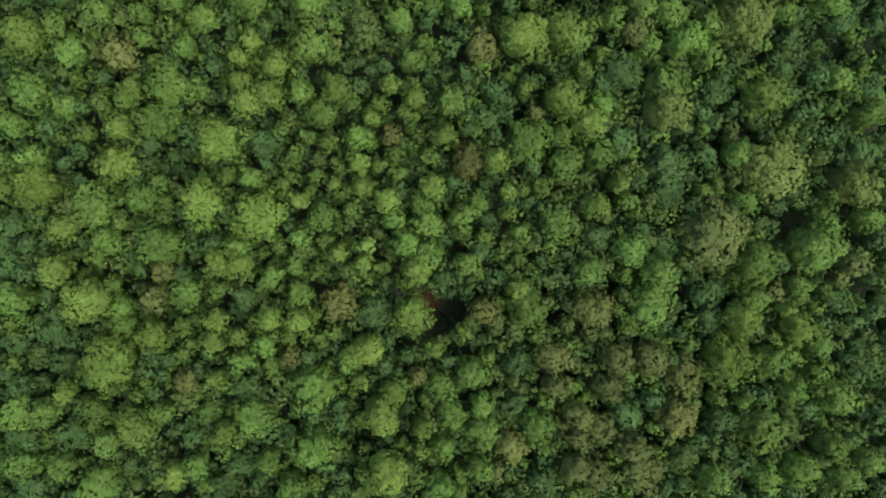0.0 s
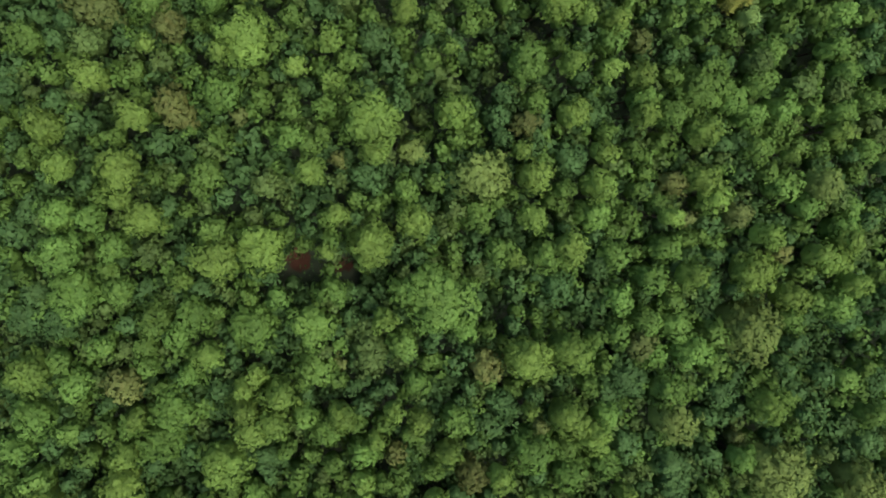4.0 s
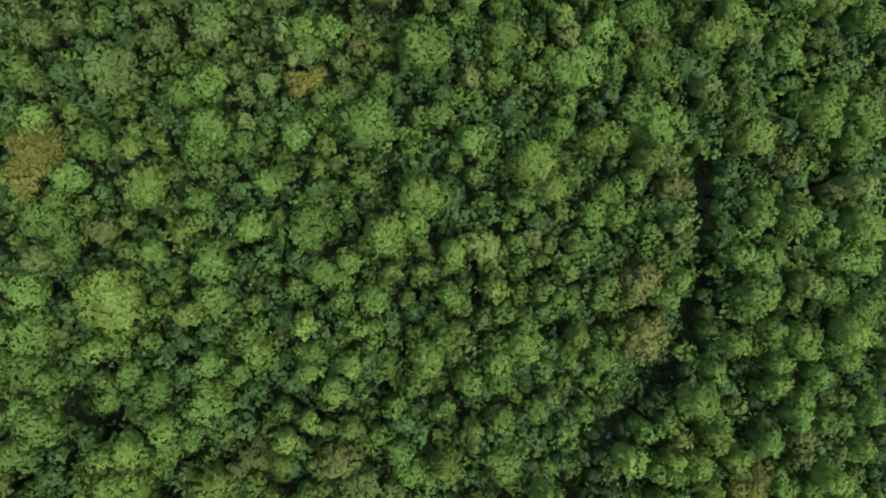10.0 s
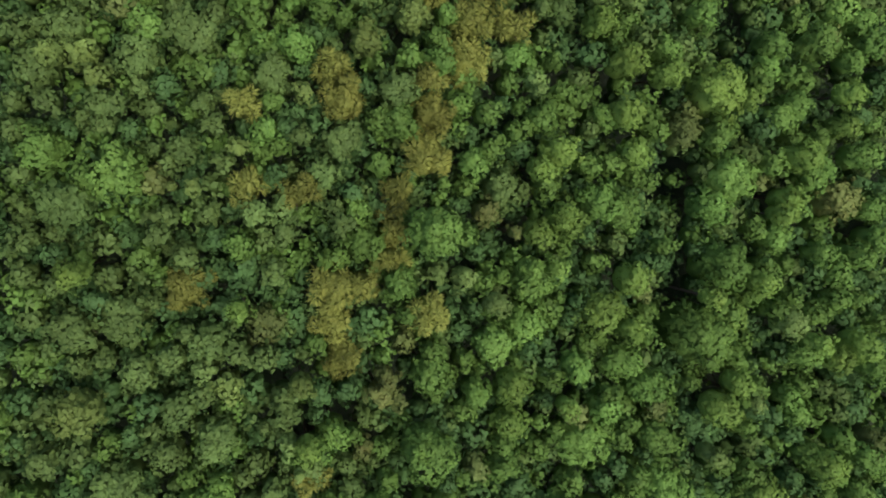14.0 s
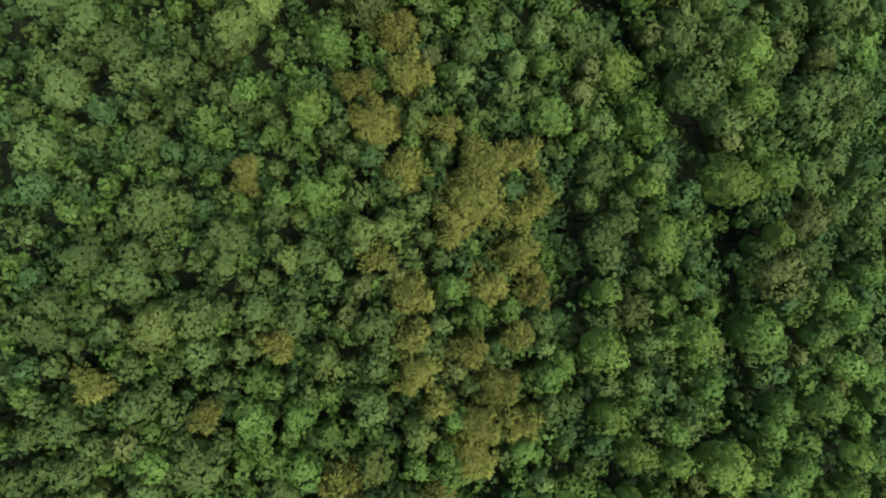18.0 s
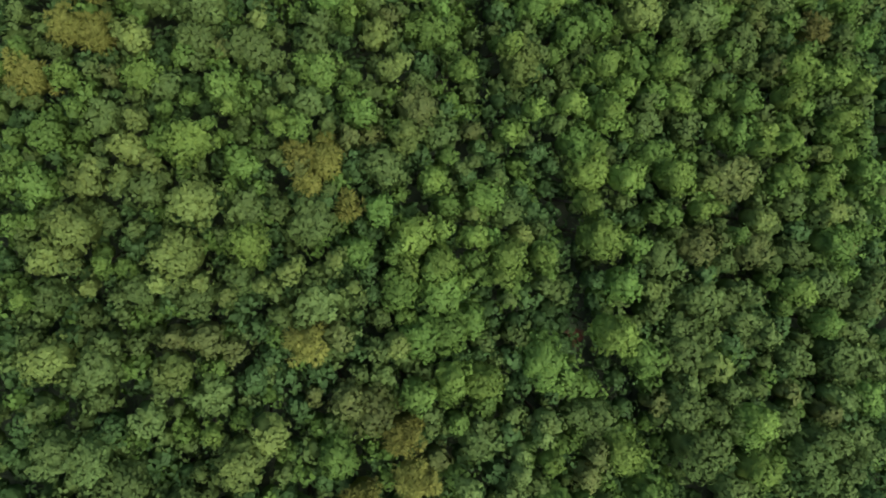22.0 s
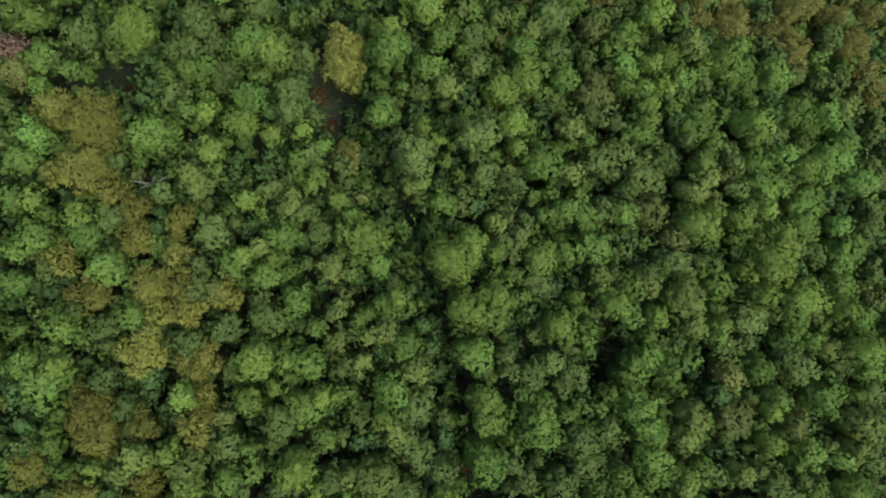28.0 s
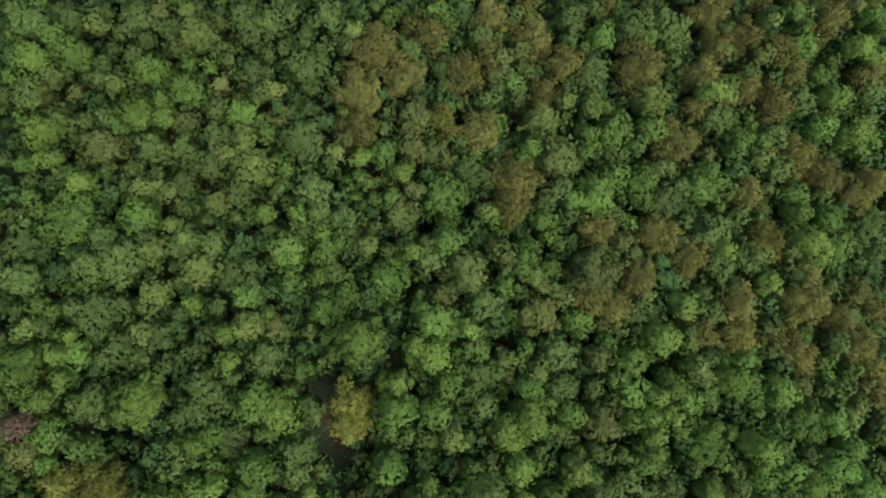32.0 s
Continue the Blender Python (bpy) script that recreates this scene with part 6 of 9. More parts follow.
tree("brown_feathery", 36.0, 233.9, 1.86)
tree("olive", -14.2, 234.0, 2.01)
tree("brown_feathery", 52.0, 234.5, 2.10)
tree("bright", 12.7, 234.6, 1.13)
tree("bright", -20.7, 234.5, 0.87)
tree("green", 11.8, 234.5, 1.83)
tree("bright", -8.4, 234.6, 1.16)
tree("light_olive", -15.1, 234.6, 1.37)
tree("olive", 54.2, 234.8, 1.44)
tree("green", 23.7, 234.8, 1.73)
tree("bronze_olive", -4.2, 234.7, 1.36)
tree("light_olive", -6.4, 235.1, 1.67)
tree("brown_feathery", 56.9, 235.4, 1.85)
tree("olive", -23.1, 235.0, 1.34)
tree("light_olive", -23.9, 235.2, 1.07)
tree("olive", 29.9, 235.4, 2.22)
tree("green", 9.5, 235.3, 2.10)
tree("olive", 37.7, 235.5, 1.35)
tree("brown_feathery", 27.3, 235.7, 2.13)
tree("bronze", 19.8, 235.6, 2.60)
tree("light_olive", 33.8, 235.9, 1.18)
tree("green", 0.3, 235.8, 2.23)
tree("brown_feathery", 48.5, 236.1, 3.23)
tree("brown_feathery", 40.3, 236.3, 2.21)
tree("bright", -4.8, 236.1, 0.78)
tree("olive", -18.8, 235.9, 2.44)
tree("bright", 33.7, 236.8, 1.28)
tree("olive", 14.5, 236.6, 2.06)
tree("brown_feathery", 55.1, 237.1, 1.84)
tree("bright", -11.2, 236.7, 1.22, -0.9)
tree("olive", 56.7, 237.1, 1.45)
tree("bronze_olive", 10.6, 237.4, 1.50)
tree("green", -6.5, 237.4, 1.67)
tree("brown_feathery", 25.1, 237.7, 2.71)
tree("light_olive", -14.2, 237.7, 1.88)
tree("olive", 51.6, 237.8, 1.36)
tree("green", 16.6, 238.1, 1.17)
tree("bronze_olive", 20.3, 238.2, 1.15)
tree("bright", 43.5, 238.5, 1.19)
tree("brown_feathery", 30.2, 238.7, 2.46)
tree("dark", 33.6, 238.5, 1.85)
tree("olive", -6.2, 238.4, 1.15)
tree("green", 5.6, 238.9, 2.27)
tree("brown_feathery", 48.5, 239.1, 2.17)
tree("olive", -25.0, 238.8, 1.99)
tree("light_olive", 19.0, 239.3, 1.13)
tree("bronze_olive", 13.3, 239.2, 2.70)
tree("olive", -7.9, 239.1, 2.01)
tree("bronze_olive", 25.3, 239.7, 2.66)
tree("olive", 0.7, 239.8, 1.28)
tree("light_olive", -10.6, 239.8, 2.00)
tree("olive", 38.4, 240.1, 1.86)
tree("olive", -19.5, 240.0, 1.79)
tree("olive", 9.8, 240.4, 1.71)
tree("olive", -16.9, 240.3, 2.70)
tree("brown_feathery", 35.7, 240.8, 2.50)
tree("green", 18.3, 240.7, 2.09)
tree("olive", 41.1, 241.0, 1.91)
tree("green", -3.1, 241.1, 2.22)
tree("light_olive", 41.8, 241.4, 1.36)
tree("light_olive", -14.3, 241.3, 1.55)
tree("olive", 56.5, 241.4, 1.45)
tree("green", 0.2, 241.4, 1.81)
tree("bright", 38.6, 241.7, 1.19)
tree("bright", 7.6, 241.5, 1.12)
tree("bronze_olive", 16.2, 241.5, 1.86)
tree("light_olive", 46.1, 241.8, 1.23)
tree("green", 52.0, 241.9, 2.30)
tree("olive", -24.9, 241.5, 1.98)
tree("light_olive", 3.8, 242.1, 1.18)
tree("bright", 47.4, 242.3, 2.27)
tree("olive", -9.5, 241.9, 1.65)
tree("bronze_olive", 28.4, 242.3, 1.25)
tree("olive", -11.9, 242.0, 1.90)
tree("feathery", 44.1, 242.5, 2.71)
tree("olive", 2.7, 242.2, 1.53)
tree("green", 11.0, 242.4, 1.58)
tree("olive", -18.6, 242.4, 1.66)
tree("light_olive", -11.7, 242.6, 0.92)
tree("brown_feathery", 32.7, 243.0, 2.79)
tree("green", -0.2, 242.8, 1.31)
tree("olive", 38.1, 243.3, 2.29)
tree("brown_feathery", 25.8, 243.5, 2.44)
tree("olive", 46.2, 243.5, 1.41)
tree("light_olive", -12.8, 243.5, 1.05)
tree("olive", 56.2, 243.7, 2.54)
tree("green", 20.2, 244.3, 1.18)
tree("olive", 1.9, 244.2, 1.82)
tree("green", -21.5, 244.1, 2.97)
tree("green", -15.5, 244.1, 2.17)
tree("bright", -5.0, 244.6, 1.09)
tree("bronze_olive", 7.1, 244.6, 2.04)
tree("green", 50.5, 244.9, 1.43)
tree("olive", -0.4, 244.7, 1.64)
tree("bright", -2.4, 244.8, 0.97)
tree("light_olive", 14.5, 245.1, 1.15)
tree("bright", 46.5, 245.5, 1.29)
tree("brown_feathery", 17.6, 245.4, 2.38)
tree("light_olive", -9.2, 245.4, 1.45)
tree("green", 23.1, 246.2, 1.27)
tree("green", 5.9, 246.2, 1.02)
tree("light_olive", -13.1, 246.3, 1.05)
tree("olive", 33.0, 246.5, 2.14)
tree("olive", -7.3, 246.3, 1.79)
tree("green", 25.7, 246.6, 2.50)
tree("green", 11.0, 246.5, 2.40)
tree("light_olive", -14.0, 246.6, 1.18)
tree("light_olive", -15.4, 246.7, 1.23)
tree("brown_feathery", 54.9, 247.1, 2.32)
tree("brown_feathery", 41.9, 247.2, 2.23)
tree("green", 46.8, 247.1, 1.76)
tree("olive", -0.9, 246.9, 2.10)
tree("bronze_olive", 8.2, 247.0, 1.27)
tree("bright", -20.1, 247.1, 1.30)
tree("olive", -12.1, 247.1, 1.83)
tree("olive", 39.7, 247.6, 1.39)
tree("green", 36.4, 247.9, 2.29)
tree("olive", 34.5, 247.8, 1.37)
tree("brown_feathery", 18.2, 248.0, 2.99)
tree("green", 30.2, 248.0, 2.08)
tree("green", 38.3, 248.2, 1.38)
tree("brown_feathery", 56.6, 248.6, 1.91)
tree("bright", 6.9, 248.6, 1.34)
tree("green", 27.7, 248.5, 1.81)
tree("light_olive", -5.7, 248.6, 2.20)
tree("olive", 13.3, 248.7, 1.97)
tree("green", -25.0, 248.5, 1.11)
tree("olive", -10.0, 248.7, 2.03)
tree("bright", -23.1, 248.9, 0.89)
tree("brown_feathery", 50.9, 249.3, 2.62)
tree("bright", -22.2, 249.1, 1.02)
tree("green", 37.4, 249.4, 1.38)
tree("olive", 33.6, 249.5, 1.37)
tree("bronze_olive", 31.9, 249.5, 1.35)
tree("olive", 45.1, 249.6, 1.69)
tree("bright", 3.2, 249.6, 1.12)
tree("bronze_olive", 11.6, 249.6, 1.28)
tree("light_olive", -8.4, 249.8, 1.20)
tree("green", 5.4, 250.0, 1.74)
tree("light_olive", 1.1, 250.1, 0.94)
tree("bronze_olive", 21.8, 250.2, 2.39)
tree("olive", -14.4, 250.0, 1.94)
tree("olive", -12.0, 250.0, 1.77)
tree("bronze_olive", -18.7, 250.1, 2.17)
tree("olive", 10.5, 250.4, 1.82)
tree("light_olive", 42.6, 250.7, 1.37)
tree("bronze_olive", 8.0, 250.6, 1.57)
tree("brown_feathery", 48.3, 251.0, 2.92)
tree("green", 19.6, 251.0, 1.30)
tree("light_olive", -6.8, 251.1, 1.54)
tree("olive", -1.7, 251.0, 2.52)
tree("olive", -9.0, 251.0, 1.92)
tree("bright", -23.4, 251.1, 1.70)
tree("green", 29.7, 251.5, 1.15)
tree("bronze_olive", 1.9, 251.4, 1.11)
tree("brown_feathery", 34.1, 252.1, 3.13)
tree("brown_feathery", 3.2, 252.1, 2.02)
tree("green", 43.3, 252.3, 1.14)
tree("green", -17.3, 252.1, 1.51)
tree("olive", -22.5, 252.1, 1.55)
tree("brown_feathery", 14.5, 252.5, 2.38)
tree("bronze_olive", -12.0, 252.3, 1.85)
tree("green", 41.3, 252.6, 1.68)
tree("bright", -13.5, 252.6, 1.05)
tree("feathery", 11.4, 252.9, 1.87)
tree("olive", 44.8, 253.0, 1.86)
tree("green", 27.5, 253.0, 2.16)
tree("bright", -15.7, 252.9, 1.90)
tree("green", 31.6, 253.2, 1.68)
tree("green", -7.1, 253.1, 1.65)
tree("bright", 52.9, 253.5, 1.70)
tree("light_olive", 19.9, 253.7, 1.83)
tree("bronze_olive", 8.3, 253.6, 2.03)
tree("green", 50.1, 253.9, 1.71)
tree("olive", -9.1, 253.6, 1.59)
tree("green", -14.0, 254.0, 1.32)
tree("olive", 38.6, 254.8, 2.28)
tree("light_olive", 24.9, 254.9, 1.17)
tree("olive", 56.4, 255.1, 1.40)
tree("bright", 25.5, 255.2, 0.86)
tree("olive", -24.9, 254.6, 2.08)
tree("bronze_olive", -21.1, 254.8, 0.93)
tree("green", -11.8, 255.2, 1.97)
tree("light_olive", -17.6, 255.3, 1.18)
tree("light_olive", 22.5, 255.6, 1.15)
tree("brown_feathery", 36.4, 255.7, 1.76)
tree("light_olive", -4.4, 255.5, 1.22)
tree("brown_feathery", 3.2, 255.7, 2.61)
tree("olive", 15.7, 255.7, 1.22)
tree("light_olive", 31.3, 256.2, 1.89)
tree("brown_feathery", 45.0, 256.4, 2.25)
tree("brown_feathery", 21.0, 256.3, 2.15)
tree("bronze_olive", -22.8, 255.9, 1.19)
tree("olive", 48.0, 256.7, 1.90)
tree("bright", 36.5, 256.9, 1.34)
tree("light_olive", 39.2, 256.9, 1.21)
tree("bright", 50.9, 257.2, 1.58)
tree("olive", -6.0, 256.9, 2.00)
tree("green", 17.6, 257.2, 1.30)
tree("green", -14.8, 257.0, 2.03)
tree("brown_feathery", 7.3, 257.4, 2.35)
tree("brown_feathery", 13.0, 257.7, 2.67)
tree("bright", -24.3, 257.4, 1.59)
tree("brown_feathery", 42.0, 257.9, 2.55)
tree("olive", -1.6, 257.6, 2.27)
tree("bronze_olive", 15.9, 257.9, 1.16)
tree("olive", 55.9, 258.1, 1.75)
tree("green", -21.1, 258.0, 1.94)
tree("olive", 25.4, 258.4, 2.06)
tree("brown_feathery", 37.1, 258.8, 2.21)
tree("brown_feathery", 30.5, 259.1, 3.40)
tree("green", 50.3, 259.1, 1.79)
tree("brown_feathery", 22.7, 259.1, 2.13)
tree("brown_feathery", 55.0, 259.4, 1.85)
tree("bronze_olive", 16.5, 259.2, 1.30)
tree("brown_feathery", 47.3, 259.6, 1.81)
tree("brown_feathery", 15.6, 259.7, 1.63)
tree("brown_feathery", 56.3, 260.0, 1.85)
tree("brown_feathery", 4.7, 259.8, 2.91)
tree("green", -22.8, 259.5, 1.45)
tree("light_olive", -11.0, 259.9, 1.96)
tree("olive", 8.1, 259.9, 1.58)
tree("olive", -1.7, 259.9, 1.02)
tree("bronze_olive", 18.2, 260.1, 1.31)
tree("olive", -12.7, 260.4, 1.79)
tree("light_olive", 43.1, 260.9, 1.37)
tree("light_olive", -19.2, 260.4, 1.30)
tree("olive", -6.4, 260.7, 1.81)
tree("olive", -24.8, 260.6, 1.99)
tree("light_olive", 38.8, 261.3, 1.36)
tree("light_olive", 2.6, 261.1, 1.10)
tree("green", 56.2, 261.3, 1.45)
tree("olive", 15.1, 261.1, 1.93)
tree("olive", -16.1, 261.0, 2.03)
tree("brown_feathery", 45.3, 261.7, 1.79)
tree("olive", -21.4, 261.1, 1.45)
tree("brown_feathery", 19.9, 261.6, 2.71)
tree("brown_feathery", 9.9, 261.6, 2.36)
tree("brown_feathery", 38.4, 261.8, 2.05)
tree("olive", -4.6, 261.7, 1.82)
tree("light_olive", -11.6, 261.8, 1.20)
tree("bright", 53.8, 262.3, 1.45)
tree("green", 26.4, 262.0, 1.61)
tree("olive", -7.1, 262.0, 1.61)
tree("bronze_olive", -14.1, 262.0, 1.22)
tree("green", 48.0, 262.4, 1.79)
tree("green", 31.4, 262.5, 1.86)
tree("brown_feathery", 41.8, 262.9, 2.86)
tree("olive", 0.6, 262.5, 1.88)
tree("olive", 34.2, 262.8, 2.28)
tree("olive", -2.8, 262.7, 1.17)
tree("olive", 29.6, 263.3, 2.08)
tree("brown_feathery", 15.7, 263.4, 2.09)
tree("olive", 23.2, 263.5, 1.86)
tree("olive", 32.6, 263.9, 1.36)
tree("light_olive", 43.8, 264.5, 1.07)
tree("brown_feathery", 37.6, 264.8, 2.21)
tree("brown_feathery", 51.2, 265.1, 2.28)
tree("olive", 48.3, 265.4, 1.41)
tree("green", 46.9, 265.6, 1.41)
tree("green", 56.1, 265.6, 1.44)

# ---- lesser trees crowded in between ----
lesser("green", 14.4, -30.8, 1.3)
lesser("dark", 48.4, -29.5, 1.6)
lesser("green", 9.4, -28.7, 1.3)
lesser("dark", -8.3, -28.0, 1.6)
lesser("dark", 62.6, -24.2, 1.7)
lesser("green", -0.2, -19.4, 1.2)
lesser("dark", 44.1, -16.5, 1.3)
lesser("green", 26.2, -16.1, 1.3)
lesser("green", -9.0, -15.6, 1.2)
lesser("dark", 60.4, -14.3, 1.3)
lesser("dark", 42.8, -11.5, 1.3)
lesser("dark", 19.5, -11.8, 1.3)
lesser("green", -5.4, -11.5, 1.2)
lesser("dark", 29.2, -9.9, 1.6)
lesser("dark", 22.3, -10.1, 1.6)
lesser("green", 4.2, -9.5, 1.2)
lesser("green", 10.5, -9.1, 1.2)
lesser("dark", 20.5, -7.5, 1.6)
lesser("dark", -7.9, -7.1, 1.6)
lesser("green", 20.5, -5.9, 1.2)
lesser("green", 23.6, -5.2, 1.2)
lesser("dark", -22.8, -4.6, 1.5)
lesser("green", 7.3, -3.3, 1.2)
lesser("green", 34.8, -2.0, 1.2)
lesser("green", 25.9, -0.7, 1.2)
lesser("green", 24.8, -0.7, 1.2)
lesser("green", 0.8, -1.0, 1.1)
lesser("green", -10.8, -1.0, 1.2)
lesser("green", -4.5, -0.3, 1.2)
lesser("green", 4.0, -0.1, 1.2)
lesser("green", 11.8, 0.3, 1.2)
lesser("green", 9.9, 0.9, 1.1)
lesser("green", 1.9, 1.8, 1.3)
lesser("green", 14.8, 2.1, 1.2)
lesser("green", 11.5, 2.2, 1.2)
lesser("dark", -18.4, 1.8, 1.4)
lesser("dark", 43.0, 3.1, 1.6)
lesser("green", 5.1, 2.9, 1.2)
lesser("green", 3.2, 3.6, 1.2)
lesser("green", -17.4, 3.4, 1.3)
lesser("green", 0.8, 4.4, 1.2)
lesser("dark", 56.9, 5.3, 1.6)
lesser("green", 12.5, 5.8, 1.2)
lesser("dark", 44.9, 6.4, 1.6)
lesser("green", -15.8, 6.0, 1.3)
lesser("green", 9.8, 6.8, 1.3)
lesser("green", 47.4, 7.5, 0.9)
lesser("green", 7.4, 6.9, 1.2)
lesser("dark", 26.4, 7.1, 1.2)
lesser("dark", 55.3, 7.9, 1.3)
lesser("dark", -6.1, 7.2, 1.2)
lesser("green", 51.3, 8.7, 1.3)
lesser("dark", 32.0, 9.5, 1.6)
lesser("dark", -24.2, 8.8, 1.5)
lesser("green", 46.1, 10.5, 1.2)
lesser("dark", -21.8, 9.4, 1.3)
lesser("green", 29.5, 10.7, 1.2)
lesser("dark", 7.2, 12.7, 1.2)
lesser("dark", 6.7, 17.1, 1.5)
lesser("dark", 30.7, 18.5, 1.5)
lesser("green", 37.4, 19.1, 1.2)
lesser("green", 52.2, 19.4, 1.2)
lesser("dark", 29.0, 19.1, 1.5)
lesser("dark", 22.8, 20.7, 1.5)
lesser("dark", 38.0, 22.5, 1.5)
lesser("dark", 12.7, 23.1, 1.2)
lesser("dark", 45.0, 23.8, 1.6)
lesser("green", 38.3, 25.2, 1.2)
lesser("dark", -9.6, 24.6, 1.7)
lesser("dark", -23.3, 24.8, 1.7)
lesser("olive", 15.2, 25.7, 1.1)
lesser("dark", 35.4, 25.8, 1.5)
lesser("dark", 46.0, 26.4, 1.2)
lesser("green", 49.8, 26.7, 0.9)
lesser("dark", 41.2, 26.5, 1.5)
lesser("green", 4.1, 26.4, 1.1)
lesser("green", 32.8, 27.3, 1.2)
lesser("green", -8.1, 27.1, 1.1)
lesser("green", 10.9, 27.4, 0.8)
lesser("dark", 2.7, 27.8, 1.4)
lesser("green", 35.5, 28.4, 1.2)
lesser("green", 40.1, 28.5, 1.2)
lesser("dark", 14.4, 28.1, 1.2)
lesser("green", 25.3, 28.6, 1.2)
lesser("green", 25.8, 29.7, 1.2)
lesser("green", 6.6, 28.5, 1.1)
lesser("green", -6.9, 28.9, 1.1)
lesser("green", -22.4, 29.2, 1.3)
lesser("dark", -16.7, 29.4, 1.1)
lesser("green", 13.9, 30.1, 1.3)
lesser("green", -9.0, 29.9, 1.1)
lesser("dark", -3.1, 30.4, 1.7)
lesser("green", 33.4, 29.9, 1.2)
lesser("green", 34.1, 31.5, 1.2)
lesser("green", 56.6, 31.8, 1.2)
lesser("green", 46.6, 31.7, 1.2)
lesser("green", -21.7, 31.4, 1.3)
lesser("green", 32.6, 33.6, 1.2)
lesser("dark", -10.3, 33.0, 1.7)
lesser("green", -14.1, 33.5, 1.3)
lesser("green", -5.4, 33.7, 1.4)
lesser("dark", 24.5, 33.9, 1.5)
lesser("green", 51.5, 34.4, 1.2)
lesser("dark", -2.6, 33.8, 1.7)
lesser("green", 15.9, 34.3, 1.3)
lesser("green", 48.4, 34.9, 1.2)
lesser("green", 30.0, 35.2, 1.2)
lesser("green", -21.0, 34.9, 0.9)
lesser("dark", -17.4, 34.8, 1.6)
lesser("olive", 50.1, 36.9, 1.2)
lesser("green", 0.8, 36.6, 1.4)
lesser("green", -1.6, 37.0, 1.4)
lesser("dark", 2.2, 38.4, 1.1)
lesser("green", -18.9, 38.4, 1.3)
lesser("dark", 7.4, 38.5, 1.4)
lesser("green", -1.4, 39.0, 1.1)
lesser("green", 11.6, 39.6, 1.1)
lesser("olive", -9.8, 39.9, 1.3)
lesser("dark", -22.0, 39.6, 1.3)
lesser("dark", 24.6, 40.2, 1.4)
lesser("dark", -8.1, 40.3, 1.3)
lesser("green", 5.8, 40.7, 1.4)
lesser("dark", 9.9, 40.7, 1.7)
lesser("green", -0.4, 41.9, 1.1)
lesser("dark", -6.5, 41.8, 1.3)
lesser("dark", -10.7, 42.2, 1.6)
lesser("green", 10.3, 43.0, 1.1)
lesser("green", 36.1, 43.7, 0.9)
lesser("dark", -19.9, 43.4, 1.3)
lesser("dark", -21.7, 43.5, 1.3)
lesser("green", 0.9, 44.1, 1.1)
lesser("green", 13.3, 44.3, 1.2)
lesser("green", 41.1, 44.8, 1.2)
lesser("green", 7.6, 44.7, 1.1)
lesser("green", 38.3, 45.2, 1.1)
lesser("green", 35.1, 45.7, 1.3)
lesser("green", 46.9, 45.9, 1.2)
lesser("green", 16.0, 46.4, 1.1)
lesser("green", -9.0, 46.2, 1.3)
lesser("dark", 38.0, 46.5, 1.5)
lesser("green", 27.8, 46.8, 1.1)
lesser("green", -18.2, 46.4, 1)
lesser("green", 50.4, 47.0, 1.2)
lesser("dark", 17.9, 46.8, 1.1)
lesser("green", 0.5, 46.9, 1.3)
lesser("green", 3.0, 46.9, 1.3)
lesser("green", 9.0, 47.1, 0.8)
lesser("dark", 36.1, 47.8, 1.5)
lesser("green", 30.6, 48.2, 1.1)
lesser("dark", 12.7, 48.0, 1.4)
lesser("dark", 10.7, 48.2, 1.1)
lesser("green", 0.2, 49.5, 0.8)
lesser("green", -1.3, 50.1, 0.8)
lesser("olive", 8.5, 50.3, 1.3)
lesser("green", 40.7, 50.8, 1.1)
lesser("olive", 2.8, 50.7, 1.3)
lesser("dark", 19.7, 50.9, 1.4)
lesser("green", 1.3, 50.9, 1)
lesser("dark", 15.6, 51.0, 1.1)
lesser("green", 2.3, 52.5, 1)
lesser("dark", 22.1, 53.4, 1.4)
lesser("green", 15.8, 53.9, 0.9)
lesser("dark", -20.2, 53.9, 1.3)
lesser("green", 51.5, 54.7, 1.2)
lesser("green", 32.8, 55.7, 1)
lesser("green", 7.3, 55.2, 1.3)
lesser("dark", 22.6, 55.9, 1.4)
lesser("green", 3.1, 56.1, 1)
lesser("dark", 9.4, 56.6, 1.3)
lesser("green", 25.6, 56.8, 1.1)
lesser("green", 52.0, 56.9, 1.3)
lesser("green", 20.7, 56.9, 1.1)
lesser("olive", 43.6, 57.7, 1.1)
lesser("green", 12.8, 57.7, 1.3)
lesser("green", 8.7, 57.8, 1.3)
lesser("green", 42.3, 58.6, 1.1)
lesser("dark", -12.4, 58.5, 1)
lesser("green", 26.2, 59.4, 1.4)
lesser("dark", 20.4, 59.3, 1.4)
lesser("green", 10.8, 59.6, 1.3)
lesser("dark", -2.8, 59.4, 1.3)
lesser("dark", 41.5, 60.0, 0.9)
lesser("dark", 7.0, 60.0, 1.3)
lesser("green", -14.1, 58.7, 1.2)
lesser("green", -14.3, 60.1, 1.2)
lesser("dark", 25.0, 60.5, 1.1)
lesser("dark", 0.4, 59.6, 1.3)
lesser("dark", -0.9, 60.3, 1.3)
lesser("green", 7.8, 60.6, 1.3)
lesser("green", 8.2, 61.8, 1.3)
lesser("dark", 28.6, 60.7, 1.4)
lesser("green", 21.4, 61.0, 1.3)
lesser("green", -4.0, 61.0, 1.2)
lesser("dark", 49.8, 61.5, 1.2)
lesser("dark", -17.5, 61.7, 1.5)
lesser("dark", -8.4, 63.1, 1.5)
lesser("green", 17.2, 63.4, 1.3)
lesser("green", -10.8, 63.6, 1.2)
lesser("green", -3.5, 64.2, 1.2)
lesser("dark", -6.3, 64.0, 1.3)
